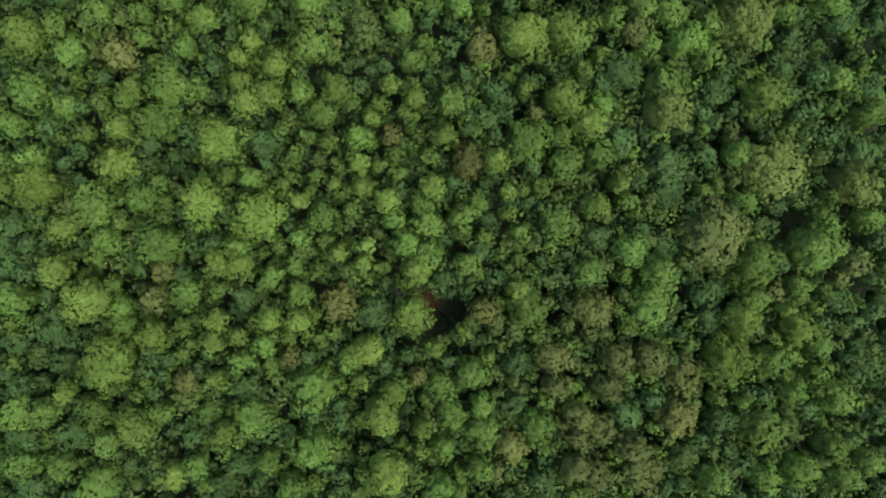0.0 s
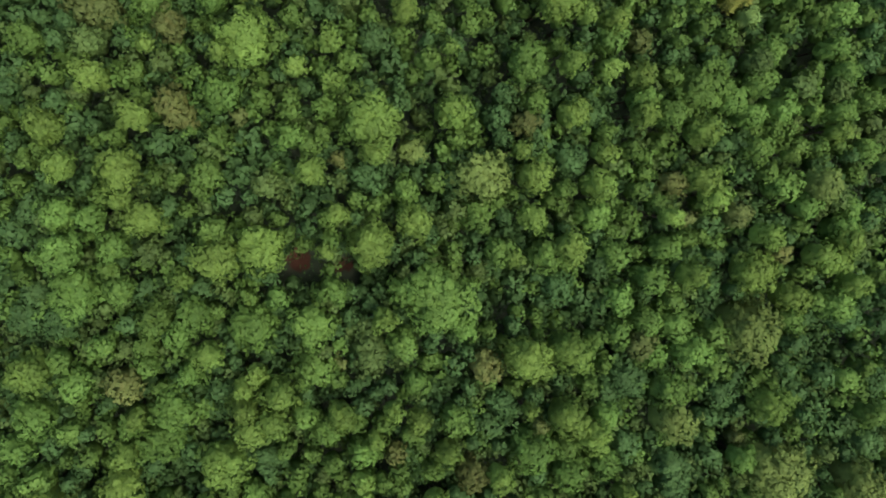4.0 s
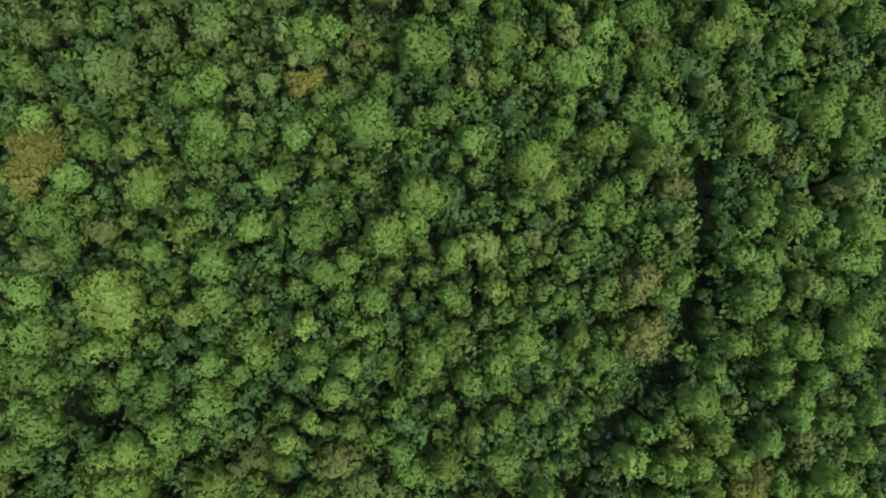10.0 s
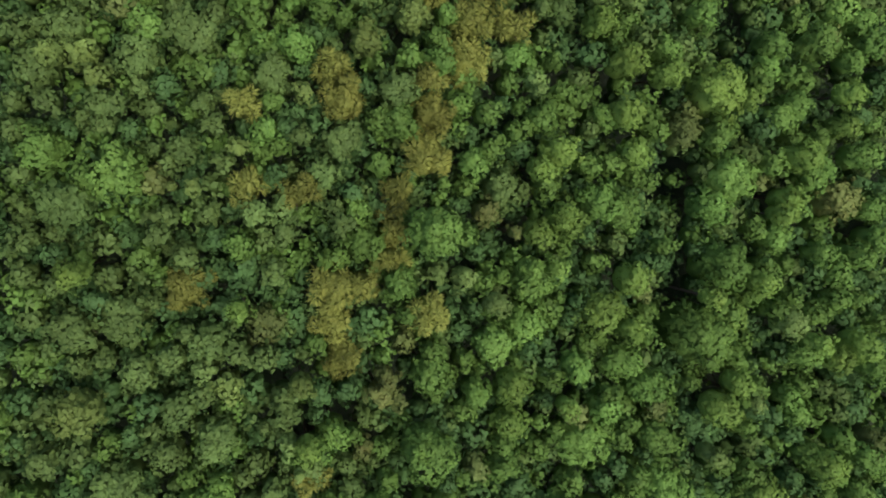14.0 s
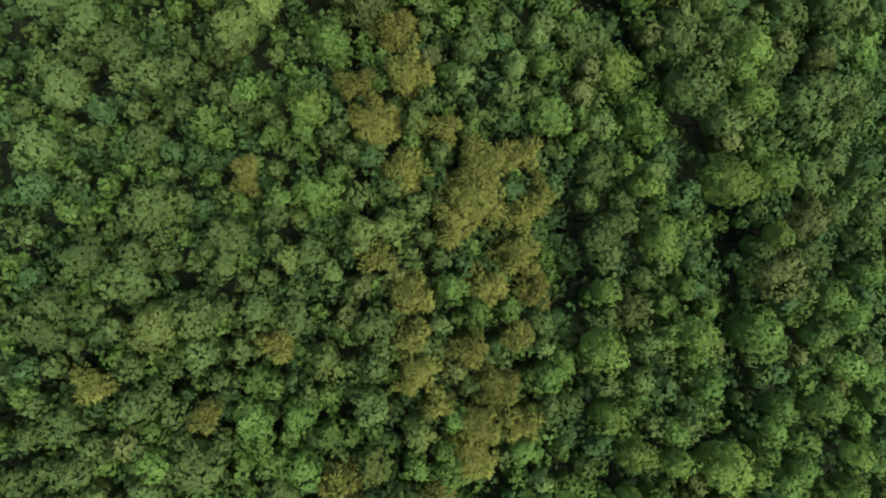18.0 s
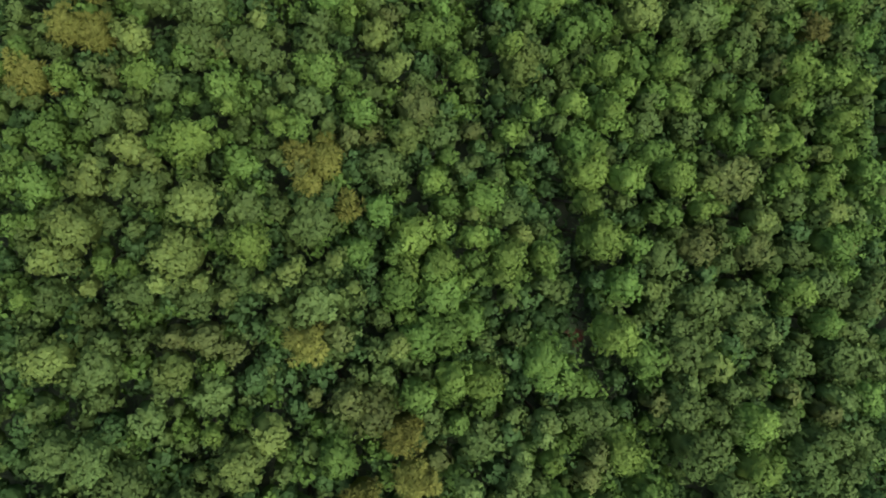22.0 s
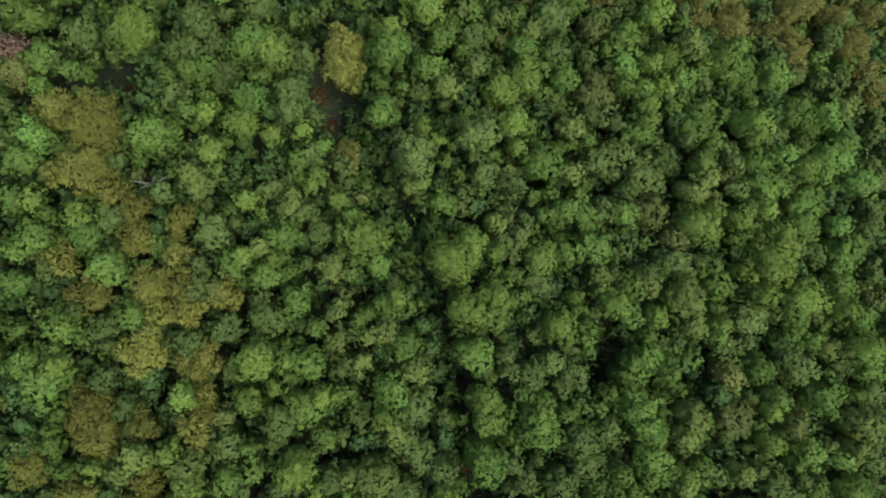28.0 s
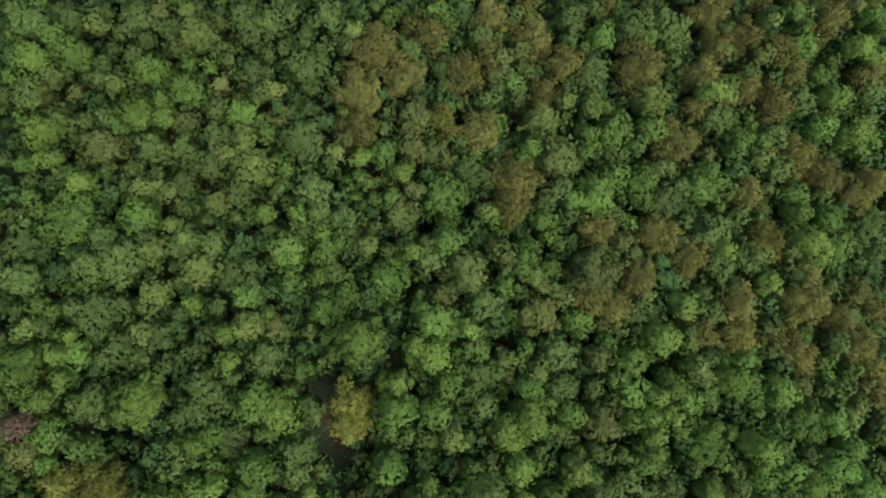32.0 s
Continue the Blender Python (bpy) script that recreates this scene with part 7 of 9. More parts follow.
lesser("green", 6.8, 64.8, 1)
lesser("green", 5.5, 64.6, 1.3)
lesser("green", -13.3, 63.2, 1.2)
lesser("green", -14.2, 64.5, 1.2)
lesser("green", 11.9, 64.8, 1.3)
lesser("dark", 8.4, 64.6, 1.3)
lesser("dark", 4.4, 64.9, 1)
lesser("dark", -0.4, 65.1, 1.3)
lesser("dark", 47.1, 65.6, 1.5)
lesser("green", 17.7, 65.9, 1.3)
lesser("dark", 10.5, 65.7, 1.2)
lesser("green", -2.9, 66.7, 1)
lesser("green", 23.0, 66.9, 1.3)
lesser("green", 4.0, 67.1, 1.1)
lesser("green", 9.5, 67.1, 1)
lesser("green", 14.2, 66.6, 1)
lesser("green", 19.0, 67.6, 1)
lesser("green", 21.1, 67.6, 1.3)
lesser("dark", -1.3, 67.8, 1.3)
lesser("green", 26.4, 66.9, 1.3)
lesser("green", 27.0, 68.1, 1.3)
lesser("green", 0.4, 68.1, 1.2)
lesser("green", -9.9, 67.2, 1)
lesser("green", -9.0, 68.3, 1.3)
lesser("dark", 54.8, 68.9, 1.2)
lesser("green", 4.0, 68.9, 1.3)
lesser("green", 23.4, 69.8, 1.3)
lesser("green", 32.2, 70.0, 1.4)
lesser("green", 13.2, 70.0, 1.3)
lesser("dark", -17.2, 69.7, 1.5)
lesser("green", 19.2, 70.1, 1)
lesser("green", 21.1, 70.2, 1)
lesser("dark", 29.8, 70.4, 1.4)
lesser("dark", -1.8, 70.5, 1.3)
lesser("green", -12.1, 70.9, 1.2)
lesser("green", 6.7, 71.2, 1.3)
lesser("green", 30.5, 71.4, 1.3)
lesser("green", 31.0, 72.9, 1.3)
lesser("green", 25.3, 71.8, 1.3)
lesser("green", 23.8, 71.9, 1.2)
lesser("green", 18.4, 72.0, 1)
lesser("dark", 41.4, 72.2, 1.4)
lesser("dark", -11.3, 72.1, 1.2)
lesser("dark", 29.1, 72.6, 1.1)
lesser("dark", -20.3, 72.4, 1.2)
lesser("green", -12.2, 73.2, 0.9)
lesser("green", 10.8, 71.3, 1)
lesser("green", 10.3, 72.2, 1.3)
lesser("dark", 5.0, 73.7, 1.3)
lesser("dark", 13.9, 73.7, 1.3)
lesser("dark", 16.6, 73.9, 1)
lesser("green", -15.3, 74.2, 1.2)
lesser("green", -6.9, 73.4, 1.2)
lesser("green", 18.7, 75.2, 1.3)
lesser("green", -20.1, 75.0, 1.2)
lesser("dark", 20.7, 75.2, 1.3)
lesser("dark", 32.7, 75.4, 1.4)
lesser("dark", 13.9, 75.7, 1.3)
lesser("dark", -3.9, 75.7, 1.5)
lesser("dark", 3.6, 76.1, 1.3)
lesser("green", 20.6, 76.5, 1.3)
lesser("green", -0.5, 77.1, 1.2)
lesser("green", 29.2, 76.9, 1.1)
lesser("green", 28.3, 77.5, 1.1)
lesser("green", 14.4, 77.3, 1)
lesser("green", 13.1, 78.4, 1)
lesser("dark", -7.3, 77.5, 1.5)
lesser("dark", 51.7, 77.8, 1.2)
lesser("dark", 9.6, 77.8, 1.3)
lesser("dark", -3.5, 78.1, 1.2)
lesser("dark", 48.3, 78.4, 1.4)
lesser("green", 9.5, 79.3, 1.2)
lesser("green", -2.2, 79.4, 1)
lesser("green", -3.7, 79.4, 1.2)
lesser("green", 2.6, 79.4, 1.2)
lesser("green", -10.0, 79.4, 1.1)
lesser("green", -11.6, 79.9, 0.9)
lesser("dark", -8.1, 80.4, 1.2)
lesser("green", 46.8, 80.9, 1.1)
lesser("dark", 16.4, 81.3, 1)
lesser("green", 26.4, 81.6, 1)
lesser("dark", 18.5, 81.4, 1.6)
lesser("green", 2.1, 81.8, 1.2)
lesser("green", 2.6, 83.1, 1.2)
lesser("dark", -10.4, 81.6, 1.2)
lesser("green", 10.1, 82.0, 1.2)
lesser("dark", 36.8, 82.1, 1.4)
lesser("dark", 14.6, 82.6, 1.5)
lesser("olive", -3.4, 83.1, 1.2)
lesser("green", 27.8, 83.3, 1.3)
lesser("green", 38.5, 83.3, 1.4)
lesser("dark", 17.6, 83.2, 1.3)
lesser("green", 22.4, 83.4, 1.3)
lesser("dark", 41.2, 84.0, 1.4)
lesser("green", 35.8, 84.1, 1.3)
lesser("dark", 20.5, 84.1, 1.3)
lesser("green", 6.9, 84.4, 1.2)
lesser("dark", -16.6, 84.1, 1.4)
lesser("green", -19.2, 84.4, 1.4)
lesser("olive", -4.1, 84.9, 1.2)
lesser("olive", 5.6, 85.7, 1.2)
lesser("green", 19.4, 86.2, 1.3)
lesser("olive", -2.9, 86.1, 1.2)
lesser("green", 26.7, 86.7, 1.3)
lesser("green", 27.2, 88.1, 1)
lesser("olive", -19.1, 87.7, 1.1)
lesser("green", 0.0, 87.0, 1.2)
lesser("green", 7.8, 87.1, 1.2)
lesser("green", 16.5, 87.1, 1.2)
lesser("green", 38.4, 87.2, 1.1)
lesser("dark", 14.1, 87.4, 1.5)
lesser("olive", -15.7, 87.7, 1.4)
lesser("dark", 51.8, 88.1, 1.4)
lesser("dark", 39.3, 88.6, 1.4)
lesser("olive", -10.6, 89.1, 1.1)
lesser("olive", -2.5, 89.1, 0.7)
lesser("olive", 5.2, 89.2, 1)
lesser("green", 25.3, 90.8, 1.3)
lesser("dark", 15.9, 89.7, 1.3)
lesser("dark", 20.3, 90.3, 1)
lesser("green", 37.6, 90.6, 1.3)
lesser("green", 39.7, 90.7, 1.1)
lesser("green", 10.8, 91.1, 1)
lesser("olive", -18.2, 90.9, 1.3)
lesser("green", 13.2, 89.8, 1.2)
lesser("green", 16.3, 91.2, 1)
lesser("dark", 1.7, 91.3, 1.2)
lesser("green", 20.6, 91.7, 1.3)
lesser("dark", -3.4, 91.7, 1.4)
lesser("dark", -8.4, 92.4, 1.4)
lesser("dark", 20.7, 92.7, 1.5)
lesser("dark", 46.7, 92.7, 1.4)
lesser("olive", -6.9, 92.0, 1.2)
lesser("green", 13.1, 93.8, 1.2)
lesser("olive", -14.0, 94.5, 1.3)
lesser("olive", -15.6, 93.9, 1.3)
lesser("green", 10.3, 94.6, 1.2)
lesser("olive", -2.5, 94.6, 1.2)
lesser("dark", 42.5, 93.6, 1.4)
lesser("dark", 41.4, 94.6, 1.7)
lesser("green", -19.3, 94.8, 1.1)
lesser("dark", 12.9, 96.1, 1.3)
lesser("olive", -8.1, 96.3, 1.1)
lesser("dark", 49.6, 96.3, 1.1)
lesser("dark", -18.6, 96.3, 1.4)
lesser("olive", -10.4, 98.5, 1.1)
lesser("green", 44.1, 97.1, 1.4)
lesser("green", 40.7, 97.5, 1.3)
lesser("olive", -18.8, 97.4, 1.3)
lesser("dark", -0.0, 97.4, 1.4)
lesser("green", 8.6, 97.6, 1.2)
lesser("green", 35.1, 97.8, 1.3)
lesser("green", 50.4, 97.9, 1.1)
lesser("green", 48.9, 98.3, 0.8)
lesser("green", 15.3, 97.8, 1.2)
lesser("green", 20.0, 98.0, 1.3)
lesser("dark", 13.8, 97.9, 1)
lesser("green", 42.3, 98.5, 1.3)
lesser("green", 38.4, 98.8, 1.3)
lesser("dark", 35.1, 99.3, 1.3)
lesser("green", 17.6, 99.7, 1.2)
lesser("green", 14.3, 100.0, 1.2)
lesser("dark", 50.1, 99.9, 1.1)
lesser("dark", -15.4, 100.0, 1.1)
lesser("olive", -13.5, 100.4, 1.3)
lesser("dark", 45.2, 101.0, 1.4)
lesser("dark", -5.9, 101.0, 1.4)
lesser("green", 39.4, 101.3, 1.3)
lesser("green", 41.7, 101.4, 1.1)
lesser("green", 24.2, 101.7, 1.3)
lesser("dark", -3.8, 101.5, 1.4)
lesser("green", -2.1, 101.8, 1.2)
lesser("green", -15.3, 101.8, 0.9)
lesser("dark", 22.9, 102.0, 1.3)
lesser("green", -11.2, 102.0, 1.3)
lesser("green", 50.3, 101.8, 1.1)
lesser("olive", -8.2, 102.2, 1.4)
lesser("olive", -9.3, 102.5, 1.1)
lesser("dark", -19.2, 102.3, 1.1)
lesser("green", 29.7, 103.1, 1)
lesser("olive", -13.8, 103.1, 1.3)
lesser("olive", -19.1, 103.2, 1.3)
lesser("dark", -12.2, 103.1, 1.4)
lesser("dark", 29.3, 103.3, 1.3)
lesser("dark", 43.3, 103.6, 1.4)
lesser("olive", -17.2, 103.7, 1.1)
lesser("olive", -2.5, 103.4, 1.2)
lesser("green", 38.8, 104.7, 1.3)
lesser("olive", 3.3, 104.6, 1.2)
lesser("olive", 2.7, 105.8, 1.2)
lesser("olive", -19.3, 105.0, 1.3)
lesser("olive", -10.0, 103.7, 1.3)
lesser("olive", -9.5, 105.1, 1.3)
lesser("olive", -6.4, 105.2, 1.4)
lesser("dark", 12.8, 106.0, 1.2)
lesser("dark", 39.3, 106.4, 1.6)
lesser("green", 42.6, 107.2, 1.3)
lesser("green", -14.8, 107.5, 1.3)
lesser("green", 13.0, 107.6, 1.2)
lesser("green", 19.4, 107.8, 1.2)
lesser("green", 11.0, 107.8, 0.6)
lesser("dark", 6.2, 107.9, 1.2)
lesser("green", 28.8, 108.4, 1)
lesser("olive", -9.1, 108.8, 1.1)
lesser("olive", -10.2, 109.9, 0.7)
lesser("olive", -5.5, 108.9, 1.1)
lesser("olive", -19.2, 107.8, 1.1)
lesser("dark", 51.3, 109.5, 1.1)
lesser("green", 22.8, 109.6, 1.2)
lesser("green", 25.3, 109.7, 1.3)
lesser("green", 27.3, 108.8, 1.3)
lesser("green", 15.2, 110.8, 1.2)
lesser("olive", 0.1, 111.2, 1.2)
lesser("dark", -12.0, 111.2, 1.1)
lesser("green", -1.5, 110.3, 1.1)
lesser("olive", -13.6, 111.5, 1.1)
lesser("dark", -0.7, 111.6, 1.2)
lesser("green", 17.1, 112.2, 1.2)
lesser("green", 5.9, 112.6, 1.2)
lesser("dark", 1.4, 112.1, 1.2)
lesser("green", -7.8, 112.5, 0.9)
lesser("green", 42.8, 112.6, 1.3)
lesser("green", 45.1, 112.7, 1.4)
lesser("olive", -10.5, 112.8, 1.1)
lesser("olive", -17.2, 112.9, 1.1)
lesser("olive", -17.9, 113.5, 1.1)
lesser("dark", 39.4, 113.1, 1.4)
lesser("olive", -5.6, 114.2, 1.1)
lesser("green", 29.2, 113.0, 1.3)
lesser("green", 28.2, 113.5, 1.3)
lesser("green", -1.9, 113.6, 1.1)
lesser("green", 21.4, 113.7, 1.2)
lesser("green", 14.3, 113.4, 1.2)
lesser("dark", 38.2, 114.5, 1.4)
lesser("green", 20.8, 115.4, 1)
lesser("dark", 27.5, 115.5, 1.3)
lesser("olive", -11.2, 114.3, 1.1)
lesser("green", -6.7, 115.8, 1.3)
lesser("green", -7.9, 116.2, 1.3)
lesser("dark", -5.7, 115.6, 1.2)
lesser("green", 38.3, 116.8, 1.3)
lesser("green", 10.3, 118.8, 1.2)
lesser("green", 43.3, 117.5, 1.3)
lesser("green", 20.3, 117.8, 1)
lesser("dark", -12.7, 117.7, 1.1)
lesser("olive", -18.0, 118.3, 1.3)
lesser("olive", -19.4, 117.9, 1.3)
lesser("green", 41.7, 117.9, 1.3)
lesser("green", 38.3, 117.7, 1.1)
lesser("dark", 23.4, 118.6, 1.5)
lesser("olive", -14.7, 120.3, 1.1)
lesser("dark", 38.8, 118.9, 1.6)
lesser("olive", 31.4, 119.4, 1.3)
lesser("dark", 1.3, 119.4, 1.4)
lesser("olive", 27.7, 120.0, 1.3)
lesser("green", 3.4, 120.1, 1.2)
lesser("green", 1.7, 120.5, 1.1)
lesser("dark", 21.0, 120.2, 1.3)
lesser("olive", -19.0, 120.8, 1.3)
lesser("green", 25.2, 120.0, 1.3)
lesser("green", 26.2, 121.2, 1.3)
lesser("olive", 19.0, 121.9, 1.2)
lesser("olive", -9.4, 122.2, 1.3)
lesser("dark", 29.6, 122.2, 1.6)
lesser("green", 42.8, 122.9, 1.3)
lesser("dark", 41.1, 123.1, 1.6)
lesser("olive", 12.6, 123.3, 1.2)
lesser("green", 17.9, 123.7, 1.2)
lesser("olive", -10.5, 123.9, 1.3)
lesser("green", -2.3, 124.2, 1.1)
lesser("olive", -6.2, 124.6, 1.1)
lesser("green", 31.8, 125.0, 1.3)
lesser("olive", 29.9, 125.0, 1.3)
lesser("olive", 5.5, 126.3, 1.2)
lesser("green", 43.3, 126.4, 1.1)
lesser("olive", -4.7, 126.7, 1.4)
lesser("olive", 10.3, 126.3, 1.2)
lesser("olive", 9.0, 126.7, 1.2)
lesser("green", 29.2, 126.9, 1.3)
lesser("olive", -13.2, 128.6, 1.1)
lesser("dark", -16.1, 128.5, 1.1)
lesser("olive", -19.4, 128.9, 1.3)
lesser("green", 33.5, 129.1, 1.3)
lesser("green", 12.9, 129.3, 1.2)
lesser("green", 15.7, 129.4, 1.2)
lesser("green", 29.2, 129.6, 1.3)
lesser("olive", -14.7, 129.8, 1.3)
lesser("olive", -5.9, 129.9, 1.1)
lesser("olive", 43.0, 130.2, 1.3)
lesser("olive", 3.5, 130.5, 1.2)
lesser("green", 30.9, 131.0, 1.3)
lesser("dark", 46.0, 131.2, 1.4)
lesser("olive", -2.8, 132.0, 1.1)
lesser("olive", 50.2, 132.9, 1.1)
lesser("olive", -9.8, 133.0, 1.3)
lesser("olive", 10.3, 133.2, 1.2)
lesser("olive", 7.7, 133.6, 1.2)
lesser("olive", -2.3, 134.5, 1.1)
lesser("olive", -19.0, 135.1, 1.3)
lesser("green", -16.5, 136.8, 1.3)
lesser("dark", 41.5, 137.1, 1.7)
lesser("olive", -8.6, 137.5, 1.1)
lesser("dark", -16.2, 137.7, 1.3)
lesser("olive", 3.8, 138.0, 1.2)
lesser("green", 28.9, 138.4, 1)
lesser("olive", 6.4, 138.6, 1.2)
lesser("green", -7.0, 139.2, 0.9)
lesser("green", 2.1, 139.6, 1.2)
lesser("olive", -2.3, 139.9, 1.1)
lesser("olive", -19.7, 140.2, 1.1)
lesser("dark", 21.7, 141.0, 1.5)
lesser("dark", -7.7, 141.0, 1.1)
lesser("dark", -12.4, 141.2, 1.4)
lesser("olive", 3.4, 141.4, 1.2)
lesser("green", 38.2, 142.2, 1.3)
lesser("green", -2.7, 142.3, 1.1)
lesser("green", 21.5, 142.8, 1)
lesser("green", -0.3, 142.9, 1.1)
lesser("dark", -8.1, 142.7, 1.6)
lesser("olive", -2.0, 143.2, 1.1)
lesser("olive", -2.6, 144.4, 1.1)
lesser("green", -6.3, 142.1, 1.3)
lesser("green", -7.1, 143.3, 1.3)
lesser("green", 12.6, 143.3, 1.2)
lesser("olive", -19.7, 143.7, 1.3)
lesser("olive", -8.6, 144.3, 1.3)
lesser("olive", -9.7, 143.9, 1.1)
lesser("dark", 16.4, 144.4, 1.5)
lesser("olive", 13.3, 144.6, 1.2)
lesser("olive", -5.0, 144.8, 1.4)
lesser("olive", -6.2, 145.5, 1.4)
lesser("olive", 9.3, 145.4, 1)
lesser("olive", 8.4, 144.9, 1)
lesser("dark", 51.0, 144.8, 1.4)
lesser("dark", 43.0, 145.3, 1.4)
lesser("green", 22.3, 144.7, 1.3)
lesser("green", -0.6, 145.7, 1.1)
lesser("dark", -19.4, 145.7, 1.3)
lesser("dark", 12.8, 145.8, 1)
lesser("green", 40.1, 146.3, 1.3)
lesser("olive", 16.1, 145.9, 1)
lesser("olive", 15.2, 146.4, 1.2)
lesser("dark", 35.0, 146.2, 1.6)
lesser("olive", 18.0, 146.4, 1.2)
lesser("dark", -1.8, 146.4, 1.2)
lesser("green", 26.3, 147.0, 1.3)
lesser("dark", 1.2, 146.9, 1.2)
lesser("dark", 14.7, 147.2, 1.5)
lesser("green", 11.0, 147.6, 1.2)
lesser("olive", 38.7, 147.7, 1.3)
lesser("olive", -6.2, 148.4, 1.4)
lesser("olive", -16.2, 148.9, 1.3)
lesser("green", 21.8, 149.7, 1.3)
lesser("green", 20.4, 149.2, 1.2)
lesser("olive", 41.1, 148.8, 1.4)
lesser("olive", -6.6, 150.8, 0.9)
lesser("green", 42.2, 151.0, 1.1)
lesser("olive", 33.9, 151.5, 1.3)
lesser("olive", 13.0, 151.6, 1.2)
lesser("green", 11.1, 151.9, 1)
lesser("olive", 17.2, 151.3, 1.2)
lesser("olive", 15.8, 152.1, 1.2)
lesser("dark", -20.3, 152.5, 1.1)
lesser("olive", 8.9, 152.7, 1)
lesser("green", 13.4, 152.9, 1.2)
lesser("olive", 38.4, 153.1, 1.3)
lesser("olive", -18.8, 154.0, 1.3)
lesser("green", 20.6, 154.2, 1.3)
lesser("dark", 41.9, 154.4, 1.7)
lesser("olive", -9.7, 153.5, 0.7)
lesser("olive", -10.9, 154.7, 1.1)
lesser("dark", -1.8, 155.0, 1.4)
lesser("olive", 3.7, 155.5, 0.9)
lesser("olive", -16.6, 155.3, 1.1)
lesser("dark", 0.8, 155.2, 1.4)
lesser("dark", 37.9, 155.2, 1.7)
lesser("dark", -4.3, 155.3, 1.4)
lesser("olive", 29.8, 155.6, 1.3)
lesser("dark", 16.3, 156.0, 1.3)
lesser("green", -7.0, 156.2, 1.1)
lesser("dark", -3.1, 156.7, 1.2)
lesser("olive", 37.5, 156.9, 1.1)
lesser("dark", 3.4, 157.1, 1.2)
lesser("olive", 5.0, 157.3, 1.2)
lesser("dark", 52.1, 158.0, 1.5)
lesser("olive", -14.5, 158.3, 1.3)
lesser("olive", -20.0, 158.3, 1.3)
lesser("olive", -11.3, 158.5, 1.1)
lesser("olive", -12.6, 158.0, 1.1)
lesser("dark", 41.6, 158.4, 1.4)
lesser("dark", 15.0, 158.7, 1)
lesser("dark", -3.9, 158.8, 1.2)
lesser("olive", 5.4, 159.6, 1.2)
lesser("olive", 28.4, 159.8, 1.3)
lesser("olive", 29.0, 160.8, 1.3)
lesser("olive", 38.0, 160.9, 0.9)
lesser("dark", 17.9, 160.8, 1.5)
lesser("dark", 40.0, 160.9, 1.4)
lesser("olive", 15.5, 161.2, 0.9)
lesser("olive", 3.7, 161.4, 0.7)
lesser("olive", 51.8, 162.6, 1.1)
lesser("olive", -13.8, 161.5, 0.8)
lesser("dark", 4.8, 161.5, 0.9)
lesser("dark", -1.6, 161.6, 1)
lesser("olive", -2.8, 161.8, 0.9)
lesser("green", -20.4, 162.0, 1)
lesser("green", -21.2, 162.8, 0.9)
lesser("green", 40.6, 162.2, 1.1)
lesser("olive", 18.4, 162.3, 0.9)
lesser("green", 16.9, 163.0, 1)
lesser("green", 16.0, 162.3, 1)
lesser("olive", -10.2, 162.3, 1)
lesser("olive", 6.0, 162.6, 0.8)
lesser("dark", -14.6, 162.8, 0.8)
lesser("dark", 1.7, 162.0, 0.8)
lesser("dark", 2.7, 162.9, 1)
lesser("dark", -3.2, 162.9, 0.8)
lesser("olive", 0.2, 163.0, 0.9)
lesser("olive", -1.1, 162.6, 0.9)
lesser("green", 14.1, 163.0, 0.9)
lesser("green", 13.1, 163.3, 1)
lesser("dark", 18.5, 163.2, 0.8)
lesser("dark", 27.8, 163.4, 1.1)
lesser("dark", 4.4, 163.5, 0.9)
lesser("green", 8.9, 163.7, 0.9)
lesser("green", -13.1, 163.1, 0.9)
lesser("green", -13.7, 163.7, 1.1)
lesser("green", -15.0, 163.5, 0.9)
lesser("green", -15.2, 164.5, 1)
lesser("dark", -6.9, 163.8, 0.8)
lesser("dark", -21.5, 163.7, 0.9)
lesser("olive", -17.1, 163.9, 1)
lesser("olive", 40.3, 164.0, 1.1)
lesser("green", 45.9, 164.2, 1.1)
lesser("olive", -1.7, 164.9, 0.8)
lesser("green", 6.2, 164.9, 1)
lesser("green", 10.2, 165.2, 1.1)
lesser("green", 19.1, 163.2, 0.9)
lesser("green", 18.4, 163.9, 0.9)
lesser("green", 18.5, 165.2, 1.1)
lesser("dark", 52.8, 165.0, 1.2)
lesser("dark", 51.5, 165.3, 1)
lesser("dark", -13.8, 165.4, 0.7)
lesser("green", 12.6, 164.5, 1)
lesser("olive", 16.8, 165.6, 1)
lesser("olive", 35.2, 164.2, 1.1)
lesser("olive", 35.4, 165.9, 1.2)
lesser("olive", 35.9, 167.2, 0.9)
lesser("olive", -6.1, 166.6, 0.7)
lesser("olive", -6.7, 166.2, 0.8)
lesser("olive", -20.3, 165.0, 0.8)
lesser("olive", -20.5, 166.2, 1)
lesser("olive", 41.4, 167.0, 1.1)
lesser("olive", 40.2, 166.7, 1.1)
lesser("green", 48.9, 166.8, 1.1)
lesser("dark", 3.8, 166.8, 0.9)
lesser("green", -19.9, 167.0, 0.9)
lesser("green", -21.1, 167.0, 1)
lesser("olive", 33.9, 167.4, 1.1)
lesser("olive", -16.8, 168.1, 0.9)
lesser("olive", -17.7, 167.5, 1.1)
lesser("olive", -18.7, 167.5, 0.9)
lesser("olive", -14.5, 166.9, 0.9)
lesser("olive", -15.1, 167.7, 1)
lesser("dark", -12.3, 167.3, 0.8)
lesser("dark", -13.7, 167.7, 0.8)
lesser("dark", 28.0, 167.7, 1.2)
lesser("green", 29.9, 168.1, 1.2)
lesser("green", 28.8, 168.3, 1.1)
lesser("dark", 32.4, 168.0, 1.1)
lesser("dark", 31.4, 168.7, 1.1)
